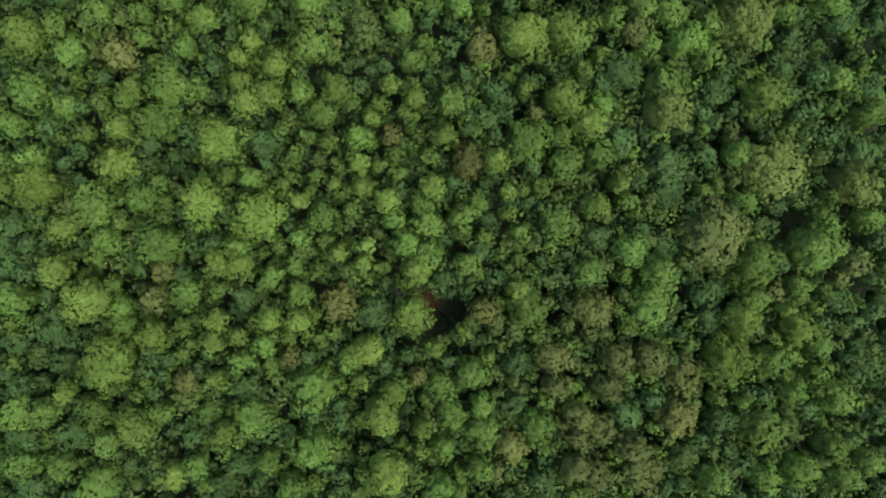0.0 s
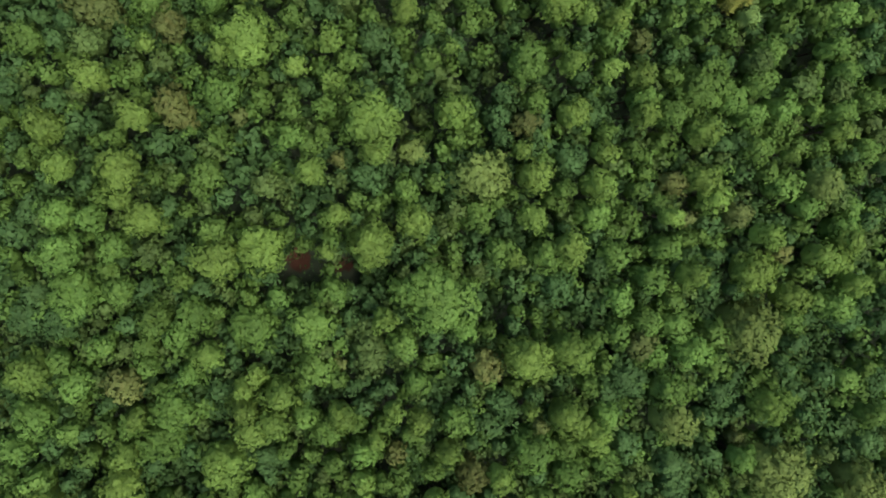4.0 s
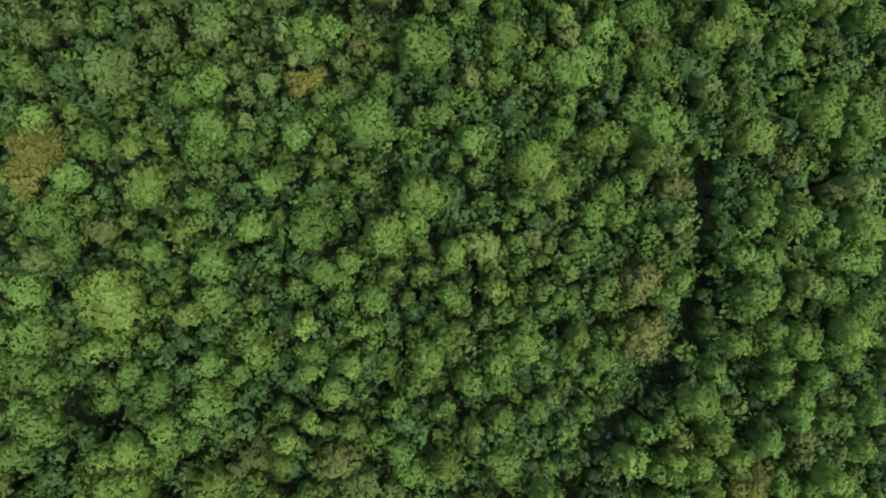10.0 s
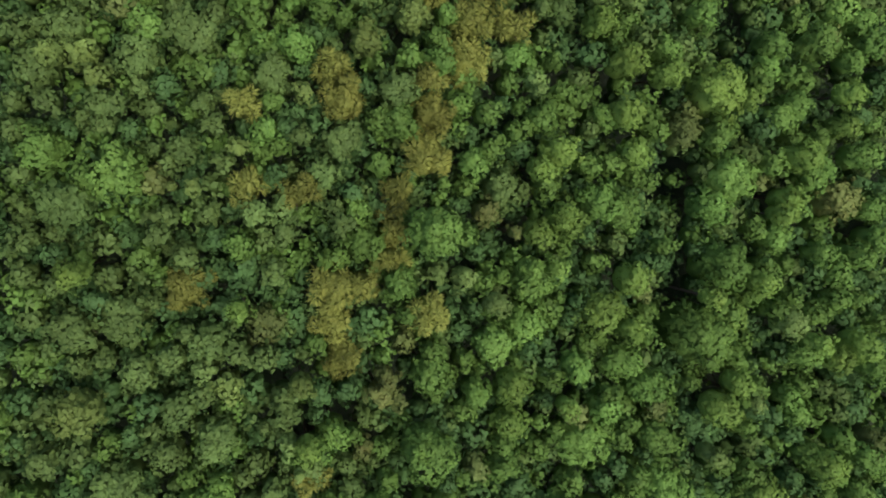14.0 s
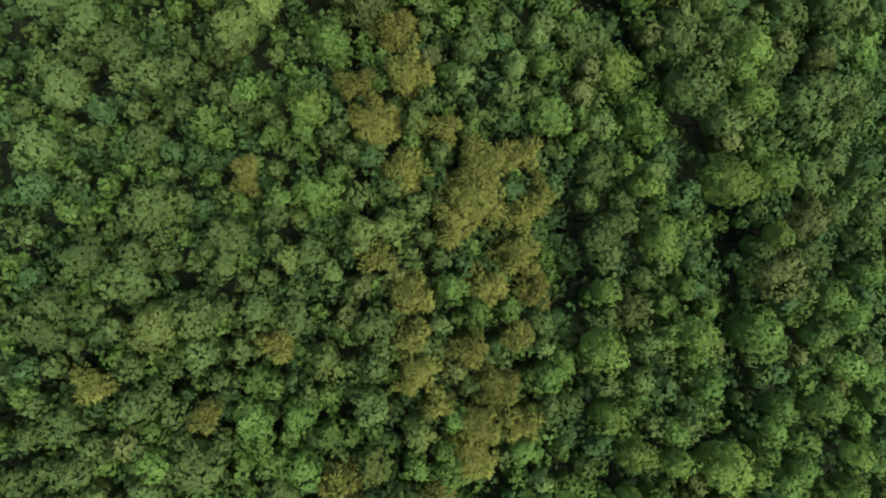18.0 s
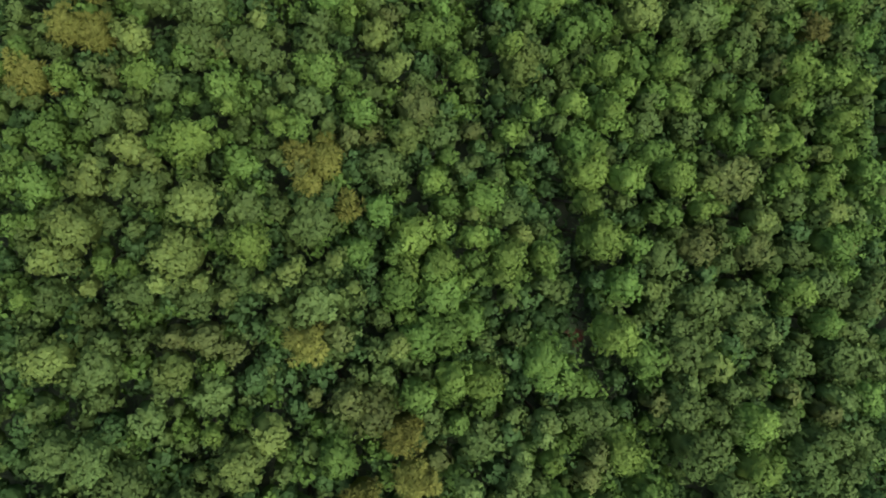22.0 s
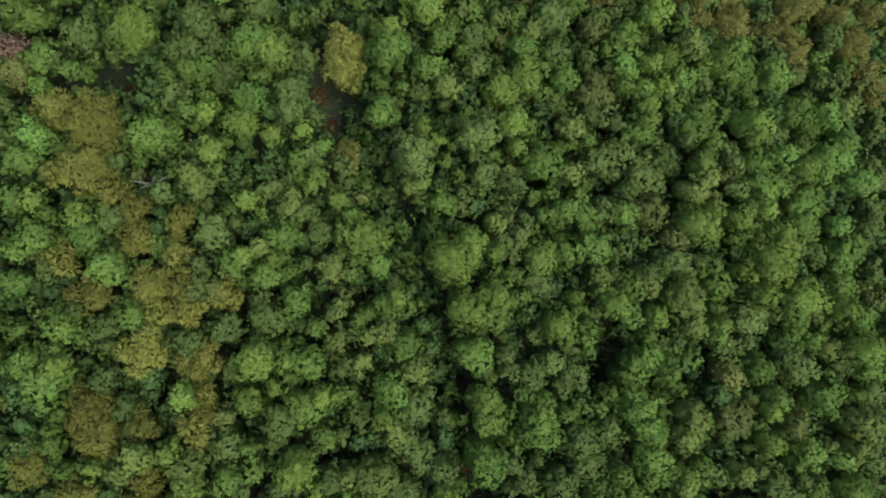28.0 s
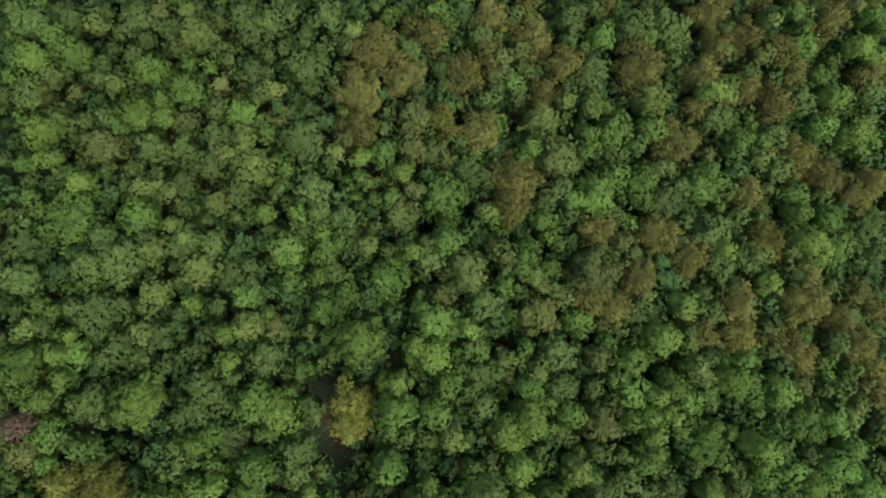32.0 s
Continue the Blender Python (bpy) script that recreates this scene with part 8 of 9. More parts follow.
lesser("dark", 1.1, 168.8, 0.9)
lesser("dark", -1.3, 169.2, 0.9)
lesser("olive", -14.0, 169.4, 0.8)
lesser("olive", -12.9, 170.6, 0.8)
lesser("olive", 39.6, 169.4, 1.1)
lesser("olive", 1.3, 169.6, 0.8)
lesser("dark", 17.7, 168.8, 0.9)
lesser("dark", 17.2, 169.7, 0.9)
lesser("dark", 5.9, 168.8, 0.7)
lesser("olive", -11.0, 170.3, 1)
lesser("green", 47.4, 170.3, 1.1)
lesser("green", 45.7, 169.5, 1)
lesser("green", 50.2, 170.4, 1.1)
lesser("green", 41.0, 170.7, 1.1)
lesser("green", 40.1, 170.4, 1)
lesser("green", -9.4, 170.7, 0.9)
lesser("green", 44.8, 170.2, 1)
lesser("green", 43.7, 171.0, 1.1)
lesser("green", 42.5, 171.0, 1.1)
lesser("dark", 12.4, 171.0, 0.9)
lesser("olive", -8.3, 171.2, 0.8)
lesser("dark", -3.4, 170.7, 0.7)
lesser("dark", -1.8, 171.2, 0.9)
lesser("green", -21.2, 169.9, 1)
lesser("green", -21.1, 171.3, 1)
lesser("olive", -20.2, 171.4, 0.9)
lesser("olive", 39.1, 171.7, 1.2)
lesser("olive", 12.6, 172.1, 0.8)
lesser("olive", 11.8, 171.7, 0.9)
lesser("dark", 20.4, 172.0, 0.9)
lesser("green", 46.9, 172.4, 1.1)
lesser("dark", 53.8, 172.3, 1)
lesser("olive", -15.0, 171.2, 0.7)
lesser("olive", -15.3, 172.4, 0.9)
lesser("dark", 14.9, 172.5, 1)
lesser("dark", 14.0, 173.4, 0.9)
lesser("dark", -1.3, 172.9, 1.2)
lesser("green", -21.3, 173.0, 0.9)
lesser("green", -16.6, 173.4, 0.8)
lesser("olive", 48.3, 173.4, 1)
lesser("green", -6.5, 173.6, 0.9)
lesser("green", -7.8, 174.4, 0.8)
lesser("dark", 28.3, 173.6, 1.1)
lesser("green", 43.6, 173.8, 1.1)
lesser("dark", 26.7, 173.8, 0.9)
lesser("dark", -20.7, 174.6, 0.9)
lesser("dark", -21.7, 174.1, 1.1)
lesser("green", 41.6, 174.5, 1)
lesser("green", 6.6, 174.7, 1)
lesser("olive", 1.3, 174.9, 1)
lesser("dark", -17.7, 174.7, 0.8)
lesser("dark", 54.2, 175.2, 1.2)
lesser("olive", -20.3, 175.6, 0.9)
lesser("green", 49.3, 174.7, 1.2)
lesser("green", 50.4, 175.8, 1.2)
lesser("green", 26.8, 175.0, 0.9)
lesser("green", 26.6, 176.0, 1.2)
lesser("olive", 45.5, 176.2, 1.1)
lesser("green", 46.9, 175.4, 1.1)
lesser("green", -17.1, 175.2, 1)
lesser("green", -16.4, 176.4, 1.3)
lesser("green", -9.2, 176.4, 0.9)
lesser("green", -10.8, 175.5, 0.8)
lesser("olive", -13.0, 175.4, 0.7)
lesser("olive", -13.0, 176.5, 1)
lesser("green", 19.4, 176.6, 0.9)
lesser("green", 42.4, 176.6, 1.1)
lesser("green", 22.5, 176.7, 0.9)
lesser("dark", -14.7, 176.5, 0.7)
lesser("dark", 17.5, 176.6, 0.9)
lesser("olive", 31.3, 177.1, 1.1)
lesser("green", 6.4, 177.3, 1)
lesser("green", 2.6, 177.4, 1)
lesser("green", 3.1, 178.5, 0.9)
lesser("green", -5.6, 176.1, 1.1)
lesser("green", -4.5, 177.5, 1.2)
lesser("dark", 53.7, 177.4, 1.1)
lesser("olive", 28.6, 177.7, 1.1)
lesser("olive", -21.5, 176.1, 1.1)
lesser("olive", -16.1, 178.2, 1.1)
lesser("olive", 8.2, 178.4, 0.9)
lesser("dark", -11.9, 178.7, 0.7)
lesser("green", 32.7, 177.4, 1.1)
lesser("green", 31.9, 178.9, 1.1)
lesser("dark", 42.6, 178.8, 1)
lesser("green", 35.2, 178.0, 1.1)
lesser("green", 35.8, 179.1, 1.2)
lesser("green", 36.8, 179.6, 1.1)
lesser("green", -0.7, 179.3, 1.1)
lesser("olive", -8.7, 179.2, 0.9)
lesser("olive", 21.9, 179.3, 1.1)
lesser("olive", 21.7, 180.6, 1.1)
lesser("olive", 2.4, 179.5, 1.1)
lesser("green", -9.7, 179.5, 1.1)
lesser("green", 45.1, 180.1, 1.1)
lesser("green", 43.6, 179.5, 1.1)
lesser("dark", -22.3, 179.4, 0.8)
lesser("olive", 5.1, 179.8, 0.9)
lesser("green", 22.9, 179.9, 1.1)
lesser("olive", -2.8, 179.8, 1.2)
lesser("green", 46.4, 180.2, 1)
lesser("dark", 9.0, 180.0, 0.9)
lesser("olive", 42.0, 180.7, 1.1)
lesser("olive", 36.1, 181.6, 1.1)
lesser("olive", 34.7, 181.0, 1.1)
lesser("olive", 34.0, 180.0, 1)
lesser("olive", 33.2, 180.5, 1.1)
lesser("green", 32.6, 181.2, 1)
lesser("olive", 6.5, 181.2, 0.9)
lesser("green", 11.3, 181.4, 1)
lesser("olive", -13.9, 181.6, 1)
lesser("olive", 23.1, 181.8, 1.1)
lesser("olive", 40.5, 180.8, 1.1)
lesser("olive", 39.3, 181.8, 1.1)
lesser("olive", 38.2, 181.7, 1)
lesser("dark", 2.8, 181.8, 0.9)
lesser("olive", 19.0, 181.3, 0.9)
lesser("olive", 18.5, 182.0, 1)
lesser("green", 27.0, 182.1, 0.9)
lesser("green", 15.7, 182.1, 0.9)
lesser("dark", -0.9, 182.0, 1)
lesser("green", 50.7, 181.5, 1.2)
lesser("green", 49.1, 182.2, 1.3)
lesser("green", 36.7, 182.7, 1)
lesser("green", 35.3, 182.3, 1.1)
lesser("olive", -21.4, 182.3, 1.1)
lesser("green", -12.9, 182.5, 0.9)
lesser("green", 31.1, 182.5, 1)
lesser("green", 2.9, 182.8, 1)
lesser("green", 28.9, 182.9, 0.9)
lesser("dark", 54.3, 182.7, 1.2)
lesser("green", 44.5, 183.2, 1)
lesser("dark", 30.8, 183.1, 1)
lesser("green", 8.1, 182.9, 0.9)
lesser("olive", 32.7, 184.1, 1.1)
lesser("olive", 31.9, 184.9, 1)
lesser("olive", 7.3, 184.3, 0.9)
lesser("dark", 20.7, 184.4, 1.1)
lesser("olive", 15.5, 183.5, 0.9)
lesser("olive", 18.0, 183.7, 0.9)
lesser("dark", 44.1, 184.5, 1.3)
lesser("olive", -14.6, 185.9, 0.9)
lesser("olive", 50.0, 183.6, 1.2)
lesser("olive", 49.2, 184.9, 1.3)
lesser("olive", -18.6, 186.1, 0.9)
lesser("green", 50.4, 185.5, 1)
lesser("olive", 42.0, 184.3, 1)
lesser("olive", 42.1, 185.3, 1.1)
lesser("dark", 55.6, 185.1, 1.2)
lesser("olive", 9.7, 185.4, 1)
lesser("dark", 17.0, 184.6, 1.1)
lesser("dark", 15.8, 185.3, 1.1)
lesser("dark", 6.6, 185.4, 0.9)
lesser("dark", 22.1, 185.5, 1.1)
lesser("green", 53.1, 185.6, 1.2)
lesser("green", 43.0, 185.8, 1.3)
lesser("dark", 39.6, 185.8, 1.2)
lesser("dark", -9.1, 185.9, 1.1)
lesser("olive", 48.1, 186.7, 1.2)
lesser("olive", 45.9, 186.2, 1.2)
lesser("olive", -10.9, 186.1, 1.1)
lesser("olive", -13.0, 187.0, 0.8)
lesser("dark", 33.1, 186.1, 1)
lesser("green", -1.1, 186.5, 0.9)
lesser("olive", -10.6, 185.0, 1.1)
lesser("olive", -10.2, 186.5, 1.1)
lesser("olive", -16.8, 186.5, 0.9)
lesser("green", 51.9, 187.3, 1.2)
lesser("olive", 41.1, 187.3, 1.3)
lesser("olive", 5.0, 187.3, 0.9)
lesser("dark", -3.5, 187.2, 1)
lesser("dark", -10.0, 187.2, 1.1)
lesser("dark", 55.5, 187.6, 1.2)
lesser("dark", 19.3, 187.7, 0.9)
lesser("green", -7.1, 187.8, 0.8)
lesser("dark", 11.0, 188.2, 0.8)
lesser("green", 26.0, 187.6, 1.1)
lesser("green", 25.3, 188.0, 1.1)
lesser("green", 25.8, 188.5, 1.4)
lesser("green", 25.3, 190.3, 1.1)
lesser("green", -21.8, 188.5, 0.8)
lesser("olive", -14.1, 188.6, 0.8)
lesser("olive", -14.9, 188.6, 0.9)
lesser("olive", -15.9, 187.9, 0.9)
lesser("green", 17.5, 188.8, 0.9)
lesser("dark", 19.6, 189.2, 1.1)
lesser("dark", 40.8, 189.2, 1.2)
lesser("dark", 35.8, 189.4, 1.1)
lesser("dark", -1.2, 188.5, 0.9)
lesser("dark", -0.5, 189.4, 1)
lesser("olive", 44.7, 189.9, 1.2)
lesser("dark", 54.1, 189.8, 1.2)
lesser("olive", -17.1, 190.3, 0.9)
lesser("olive", -16.6, 190.9, 0.8)
lesser("olive", -18.7, 190.7, 0.9)
lesser("green", 25.7, 191.3, 1.1)
lesser("green", 24.3, 190.7, 1.2)
lesser("green", 23.3, 190.5, 1.1)
lesser("green", 0.6, 191.0, 0.9)
lesser("dark", -7.0, 190.8, 1)
lesser("olive", -4.5, 191.0, 1)
lesser("olive", 39.9, 191.2, 1.1)
lesser("green", 44.1, 191.2, 1.2)
lesser("green", 27.5, 190.0, 1.1)
lesser("green", 28.6, 191.3, 1.2)
lesser("olive", -9.5, 191.2, 1)
lesser("olive", -10.0, 191.7, 0.8)
lesser("green", 34.2, 190.3, 1)
lesser("green", 34.3, 191.6, 1.1)
lesser("green", 33.8, 192.1, 1.1)
lesser("green", -11.5, 192.1, 0.8)
lesser("green", 25.7, 192.2, 1)
lesser("olive", -6.1, 192.2, 1)
lesser("olive", 18.8, 192.8, 1.1)
lesser("dark", 20.3, 193.1, 1)
lesser("green", 41.9, 193.2, 1.2)
lesser("olive", 16.0, 193.2, 1.2)
lesser("olive", 2.8, 193.4, 0.9)
lesser("olive", -7.1, 193.9, 0.9)
lesser("green", 46.6, 194.1, 1.3)
lesser("olive", -14.6, 194.1, 0.8)
lesser("olive", 54.1, 192.6, 1.4)
lesser("olive", 54.7, 195.3, 1.2)
lesser("olive", 33.7, 193.3, 1.1)
lesser("olive", 32.6, 193.3, 1.1)
lesser("green", 40.5, 194.5, 1.2)
lesser("green", -19.2, 194.5, 0.9)
lesser("green", -20.1, 194.7, 0.8)
lesser("olive", 31.8, 194.8, 1.1)
lesser("green", -12.4, 194.8, 1)
lesser("olive", -16.4, 195.0, 0.8)
lesser("green", 23.5, 195.1, 1.1)
lesser("dark", 4.5, 195.6, 0.9)
lesser("dark", 3.2, 195.1, 1)
lesser("green", -5.6, 195.6, 1)
lesser("dark", -10.5, 195.4, 0.9)
lesser("olive", 45.6, 195.7, 1.2)
lesser("green", 34.6, 195.9, 0.8)
lesser("green", 0.5, 196.0, 1.1)
lesser("green", 22.0, 196.1, 0.9)
lesser("olive", -0.1, 195.2, 1)
lesser("olive", -0.1, 196.3, 1.1)
lesser("dark", 24.5, 196.4, 1.1)
lesser("green", 49.6, 195.5, 1)
lesser("green", 50.1, 196.7, 1.3)
lesser("green", 50.8, 197.4, 1.1)
lesser("green", -19.9, 195.8, 0.9)
lesser("green", -20.2, 196.6, 0.9)
lesser("green", -20.3, 197.6, 0.9)
lesser("olive", 5.2, 196.7, 1)
lesser("olive", 39.9, 197.3, 1.2)
lesser("green", 20.7, 197.5, 0.9)
lesser("dark", -21.9, 197.5, 1)
lesser("dark", -22.9, 197.3, 1.2)
lesser("olive", -10.3, 196.7, 0.9)
lesser("green", -4.4, 198.3, 1.1)
lesser("dark", -11.4, 197.6, 0.7)
lesser("dark", -12.3, 198.1, 1)
lesser("green", 25.6, 198.5, 1)
lesser("olive", -14.7, 197.2, 1)
lesser("dark", -5.7, 198.3, 1)
lesser("green", 17.5, 198.8, 1.1)
lesser("olive", 49.4, 198.8, 1.2)
lesser("olive", 21.1, 199.0, 1.1)
lesser("dark", -21.6, 198.8, 1)
lesser("green", -19.8, 198.5, 0.8)
lesser("green", -19.1, 199.4, 1)
lesser("green", 31.6, 200.9, 1)
lesser("green", 30.7, 200.4, 1.1)
lesser("green", 55.2, 200.4, 1.2)
lesser("olive", 8.9, 199.5, 0.9)
lesser("dark", 33.6, 200.3, 1.2)
lesser("dark", 32.6, 199.6, 1)
lesser("dark", -23.0, 199.2, 1)
lesser("dark", -23.2, 200.3, 1.1)
lesser("olive", 37.5, 200.7, 1.2)
lesser("green", -2.8, 199.7, 1)
lesser("green", -2.4, 200.9, 1)
lesser("olive", 43.3, 201.0, 1.3)
lesser("dark", 41.0, 201.8, 1)
lesser("green", 38.4, 202.1, 1)
lesser("green", 27.7, 201.0, 1.3)
lesser("dark", -18.3, 201.9, 0.9)
lesser("olive", 16.1, 200.8, 1.1)
lesser("olive", 15.9, 202.3, 1.2)
lesser("olive", 15.9, 203.4, 0.9)
lesser("olive", 21.8, 202.6, 1.1)
lesser("olive", 39.7, 202.6, 1)
lesser("olive", 38.0, 202.5, 1.2)
lesser("olive", 37.0, 202.3, 1.2)
lesser("dark", 17.3, 202.5, 1)
lesser("dark", 33.4, 202.5, 1)
lesser("olive", -15.5, 202.7, 1)
lesser("olive", -16.4, 203.6, 0.9)
lesser("green", -2.8, 203.2, 0.9)
lesser("green", 23.9, 202.1, 1)
lesser("green", 23.1, 203.4, 1.1)
lesser("green", 23.3, 204.6, 1.1)
lesser("green", 29.5, 203.5, 1.1)
lesser("green", -20.3, 203.4, 1)
lesser("olive", 32.8, 204.1, 1.1)
lesser("olive", 2.3, 204.2, 1)
lesser("olive", 0.9, 203.4, 0.9)
lesser("olive", -5.2, 204.2, 0.8)
lesser("olive", -12.7, 204.5, 1)
lesser("dark", 9.0, 204.5, 0.9)
lesser("green", -23.2, 204.8, 1)
lesser("green", -0.3, 205.0, 1)
lesser("olive", 43.1, 205.0, 1.3)
lesser("green", 3.0, 205.2, 1)
lesser("green", 3.5, 205.9, 0.9)
lesser("dark", 45.3, 205.1, 1.1)
lesser("dark", -0.9, 204.7, 0.9)
lesser("dark", -1.9, 205.4, 1)
lesser("green", 36.6, 205.7, 0.9)
lesser("green", 22.8, 205.9, 1.1)
lesser("green", 22.5, 206.9, 1)
lesser("olive", -21.6, 205.7, 1)
lesser("olive", 0.9, 206.0, 1)
lesser("olive", -19.0, 206.4, 1.1)
lesser("olive", 35.3, 206.6, 1.2)
lesser("dark", -23.5, 206.5, 1.1)
lesser("olive", -15.9, 206.6, 1)
lesser("olive", -4.6, 206.9, 1.3)
lesser("olive", -10.2, 207.6, 1)
lesser("olive", -11.0, 206.9, 1)
lesser("olive", -9.6, 208.4, 1)
lesser("green", 17.0, 207.1, 1.1)
lesser("green", 14.0, 207.4, 0.9)
lesser("olive", 40.5, 207.3, 1.2)
lesser("olive", 38.7, 207.4, 1.3)
lesser("green", 25.0, 207.6, 1.1)
lesser("dark", -21.1, 207.4, 1)
lesser("dark", -22.3, 207.8, 1)
lesser("dark", 21.4, 207.6, 1.1)
lesser("olive", 1.7, 207.7, 0.9)
lesser("green", 47.0, 208.0, 1.2)
lesser("green", 46.0, 207.7, 1.1)
lesser("olive", 6.4, 208.1, 1.1)
lesser("dark", 0.3, 208.0, 0.9)
lesser("dark", 5.2, 208.1, 1.1)
lesser("dark", 7.9, 207.2, 1.1)
lesser("dark", -1.8, 208.2, 0.9)
lesser("olive", 54.0, 207.3, 1.2)
lesser("olive", 54.8, 208.5, 1.2)
lesser("olive", 56.0, 209.5, 1.2)
lesser("dark", 3.4, 208.5, 0.9)
lesser("green", 16.7, 209.0, 1.1)
lesser("green", 15.3, 208.7, 1.2)
lesser("olive", 26.5, 209.0, 1)
lesser("olive", 25.2, 209.4, 1)
lesser("green", 50.3, 209.0, 1.2)
lesser("green", 36.7, 209.7, 1.3)
lesser("green", 35.7, 209.2, 1.3)
lesser("olive", -7.6, 209.1, 0.9)
lesser("green", 31.3, 209.3, 1)
lesser("green", -2.3, 209.4, 1)
lesser("green", 2.8, 209.6, 1.2)
lesser("green", 1.9, 210.8, 0.9)
lesser("olive", -21.2, 208.7, 0.8)
lesser("olive", -21.3, 209.6, 1.1)
lesser("green", 40.9, 210.0, 1.2)
lesser("green", 40.0, 209.4, 1)
lesser("olive", -9.2, 209.3, 0.9)
lesser("olive", -9.6, 210.0, 1)
lesser("olive", 35.0, 210.1, 1.2)
lesser("dark", 29.3, 210.1, 1)
lesser("dark", 41.2, 211.2, 1.2)
lesser("dark", 39.9, 210.6, 1.2)
lesser("olive", -5.5, 210.9, 0.8)
lesser("dark", 56.8, 211.0, 1.4)
lesser("dark", 57.6, 212.3, 1.3)
lesser("dark", -0.1, 211.0, 0.9)
lesser("dark", 36.9, 211.2, 1)
lesser("green", 19.9, 211.5, 1)
lesser("dark", 10.8, 211.6, 1.1)
lesser("dark", -1.5, 211.8, 1.1)
lesser("green", 23.7, 212.0, 1.1)
lesser("green", 37.1, 212.1, 1.3)
lesser("green", 41.2, 213.2, 1.2)
lesser("green", 40.2, 212.6, 1)
lesser("green", 39.6, 212.1, 1.2)
lesser("dark", 29.3, 212.1, 1.2)
lesser("dark", 23.4, 212.9, 1.3)
lesser("dark", -13.2, 212.8, 1)
lesser("dark", -12.8, 214.0, 0.9)
lesser("dark", -4.4, 212.9, 1.1)
lesser("dark", -5.8, 212.9, 0.9)
lesser("dark", -6.2, 212.4, 0.9)
lesser("dark", 11.8, 213.1, 1)
lesser("olive", -6.8, 213.2, 0.9)
lesser("dark", 10.3, 213.3, 1.1)
lesser("green", -21.1, 213.7, 1)
lesser("olive", 17.0, 214.4, 1.1)
lesser("green", 19.8, 214.3, 1)
lesser("green", 20.8, 213.8, 1.1)
lesser("olive", 12.6, 214.9, 1.1)
lesser("olive", 12.8, 216.1, 1)
lesser("green", 34.3, 215.0, 1)
lesser("green", 40.7, 215.3, 1.2)
lesser("dark", 0.2, 215.1, 0.9)
lesser("olive", 8.5, 215.8, 0.9)
lesser("green", 23.6, 216.1, 1.1)
lesser("dark", -7.6, 216.2, 0.8)
lesser("green", 48.7, 215.1, 1.2)
lesser("green", 47.7, 218.2, 1.2)
lesser("olive", 37.5, 216.0, 1.2)
lesser("olive", -1.6, 215.1, 1)
lesser("olive", -2.2, 216.0, 1)
lesser("olive", -2.5, 217.0, 1.2)
lesser("olive", 56.6, 218.6, 1.3)
lesser("olive", 56.3, 219.7, 1.3)
lesser("green", 12.6, 217.6, 1)
lesser("dark", -4.6, 217.6, 1.1)
lesser("dark", -5.5, 217.4, 1.2)
lesser("green", -8.4, 217.6, 0.9)
lesser("olive", -10.4, 217.9, 0.9)
lesser("olive", -21.7, 216.8, 0.9)
lesser("olive", -21.0, 217.9, 1)
lesser("olive", 1.8, 218.1, 1.1)
lesser("olive", -15.8, 218.1, 1)
lesser("olive", -15.1, 219.0, 0.9)
lesser("green", -1.5, 217.2, 0.9)
lesser("green", -1.8, 218.5, 1.1)
lesser("dark", -3.0, 218.4, 1.2)
lesser("dark", -3.9, 219.1, 0.9)
lesser("green", 11.1, 218.8, 1)
lesser("green", 15.7, 219.4, 1)
lesser("green", 46.5, 219.0, 1.2)
lesser("olive", 39.0, 219.6, 1.3)
lesser("olive", 38.8, 220.6, 1.2)
lesser("olive", 52.5, 219.6, 1.2)
lesser("green", -7.7, 219.9, 0.9)
lesser("green", 12.2, 220.3, 1)
lesser("green", 22.2, 220.4, 1.1)
lesser("dark", 42.7, 220.8, 1.2)
lesser("dark", 41.3, 220.5, 1.2)
lesser("olive", 31.4, 221.2, 1)
lesser("olive", 30.2, 220.9, 1.2)
lesser("green", 23.3, 220.7, 1.1)
lesser("dark", 6.2, 220.9, 1)
lesser("green", -24.1, 221.0, 1)
lesser("olive", 34.0, 221.5, 1)
lesser("green", 42.5, 221.8, 1.2)
lesser("dark", 11.3, 221.9, 1.1)
lesser("olive", 11.8, 222.4, 1.1)
lesser("green", -10.0, 221.5, 1)
lesser("green", -10.8, 222.5, 1)
lesser("green", 12.6, 222.6, 1.1)
lesser("olive", 27.4, 222.7, 1.2)
lesser("dark", 21.8, 221.5, 1.2)
lesser("dark", 21.0, 222.5, 1.2)
lesser("dark", 20.8, 223.8, 1.2)
lesser("olive", 25.5, 222.9, 1.2)
lesser("green", 49.4, 223.2, 1.2)
lesser("dark", 34.1, 223.3, 1.1)
lesser("dark", -14.7, 223.4, 1.1)
lesser("green", -8.5, 222.8, 0.9)
lesser("green", -9.2, 223.7, 1)
lesser("green", 39.0, 223.9, 1.2)
lesser("green", 37.1, 224.7, 1.2)
lesser("green", 33.6, 224.8, 1.2)
lesser("green", 9.5, 224.7, 1.1)
lesser("dark", -13.7, 224.6, 1.1)
lesser("olive", 24.4, 223.6, 1)
lesser("olive", 8.8, 225.0, 1.1)
lesser("green", -5.0, 225.8, 1.1)
lesser("green", 20.3, 225.3, 1)
lesser("green", 7.5, 225.4, 1)
lesser("green", 43.1, 225.5, 1.2)
lesser("green", -19.0, 225.2, 1)
lesser("green", -19.9, 225.4, 1.1)
lesser("green", -20.5, 225.7, 0.9)
lesser("olive", 33.1, 225.6, 1.3)
lesser("green", -12.3, 225.4, 0.9)
lesser("green", 5.2, 225.8, 1)
lesser("green", 35.6, 224.9, 1.2)
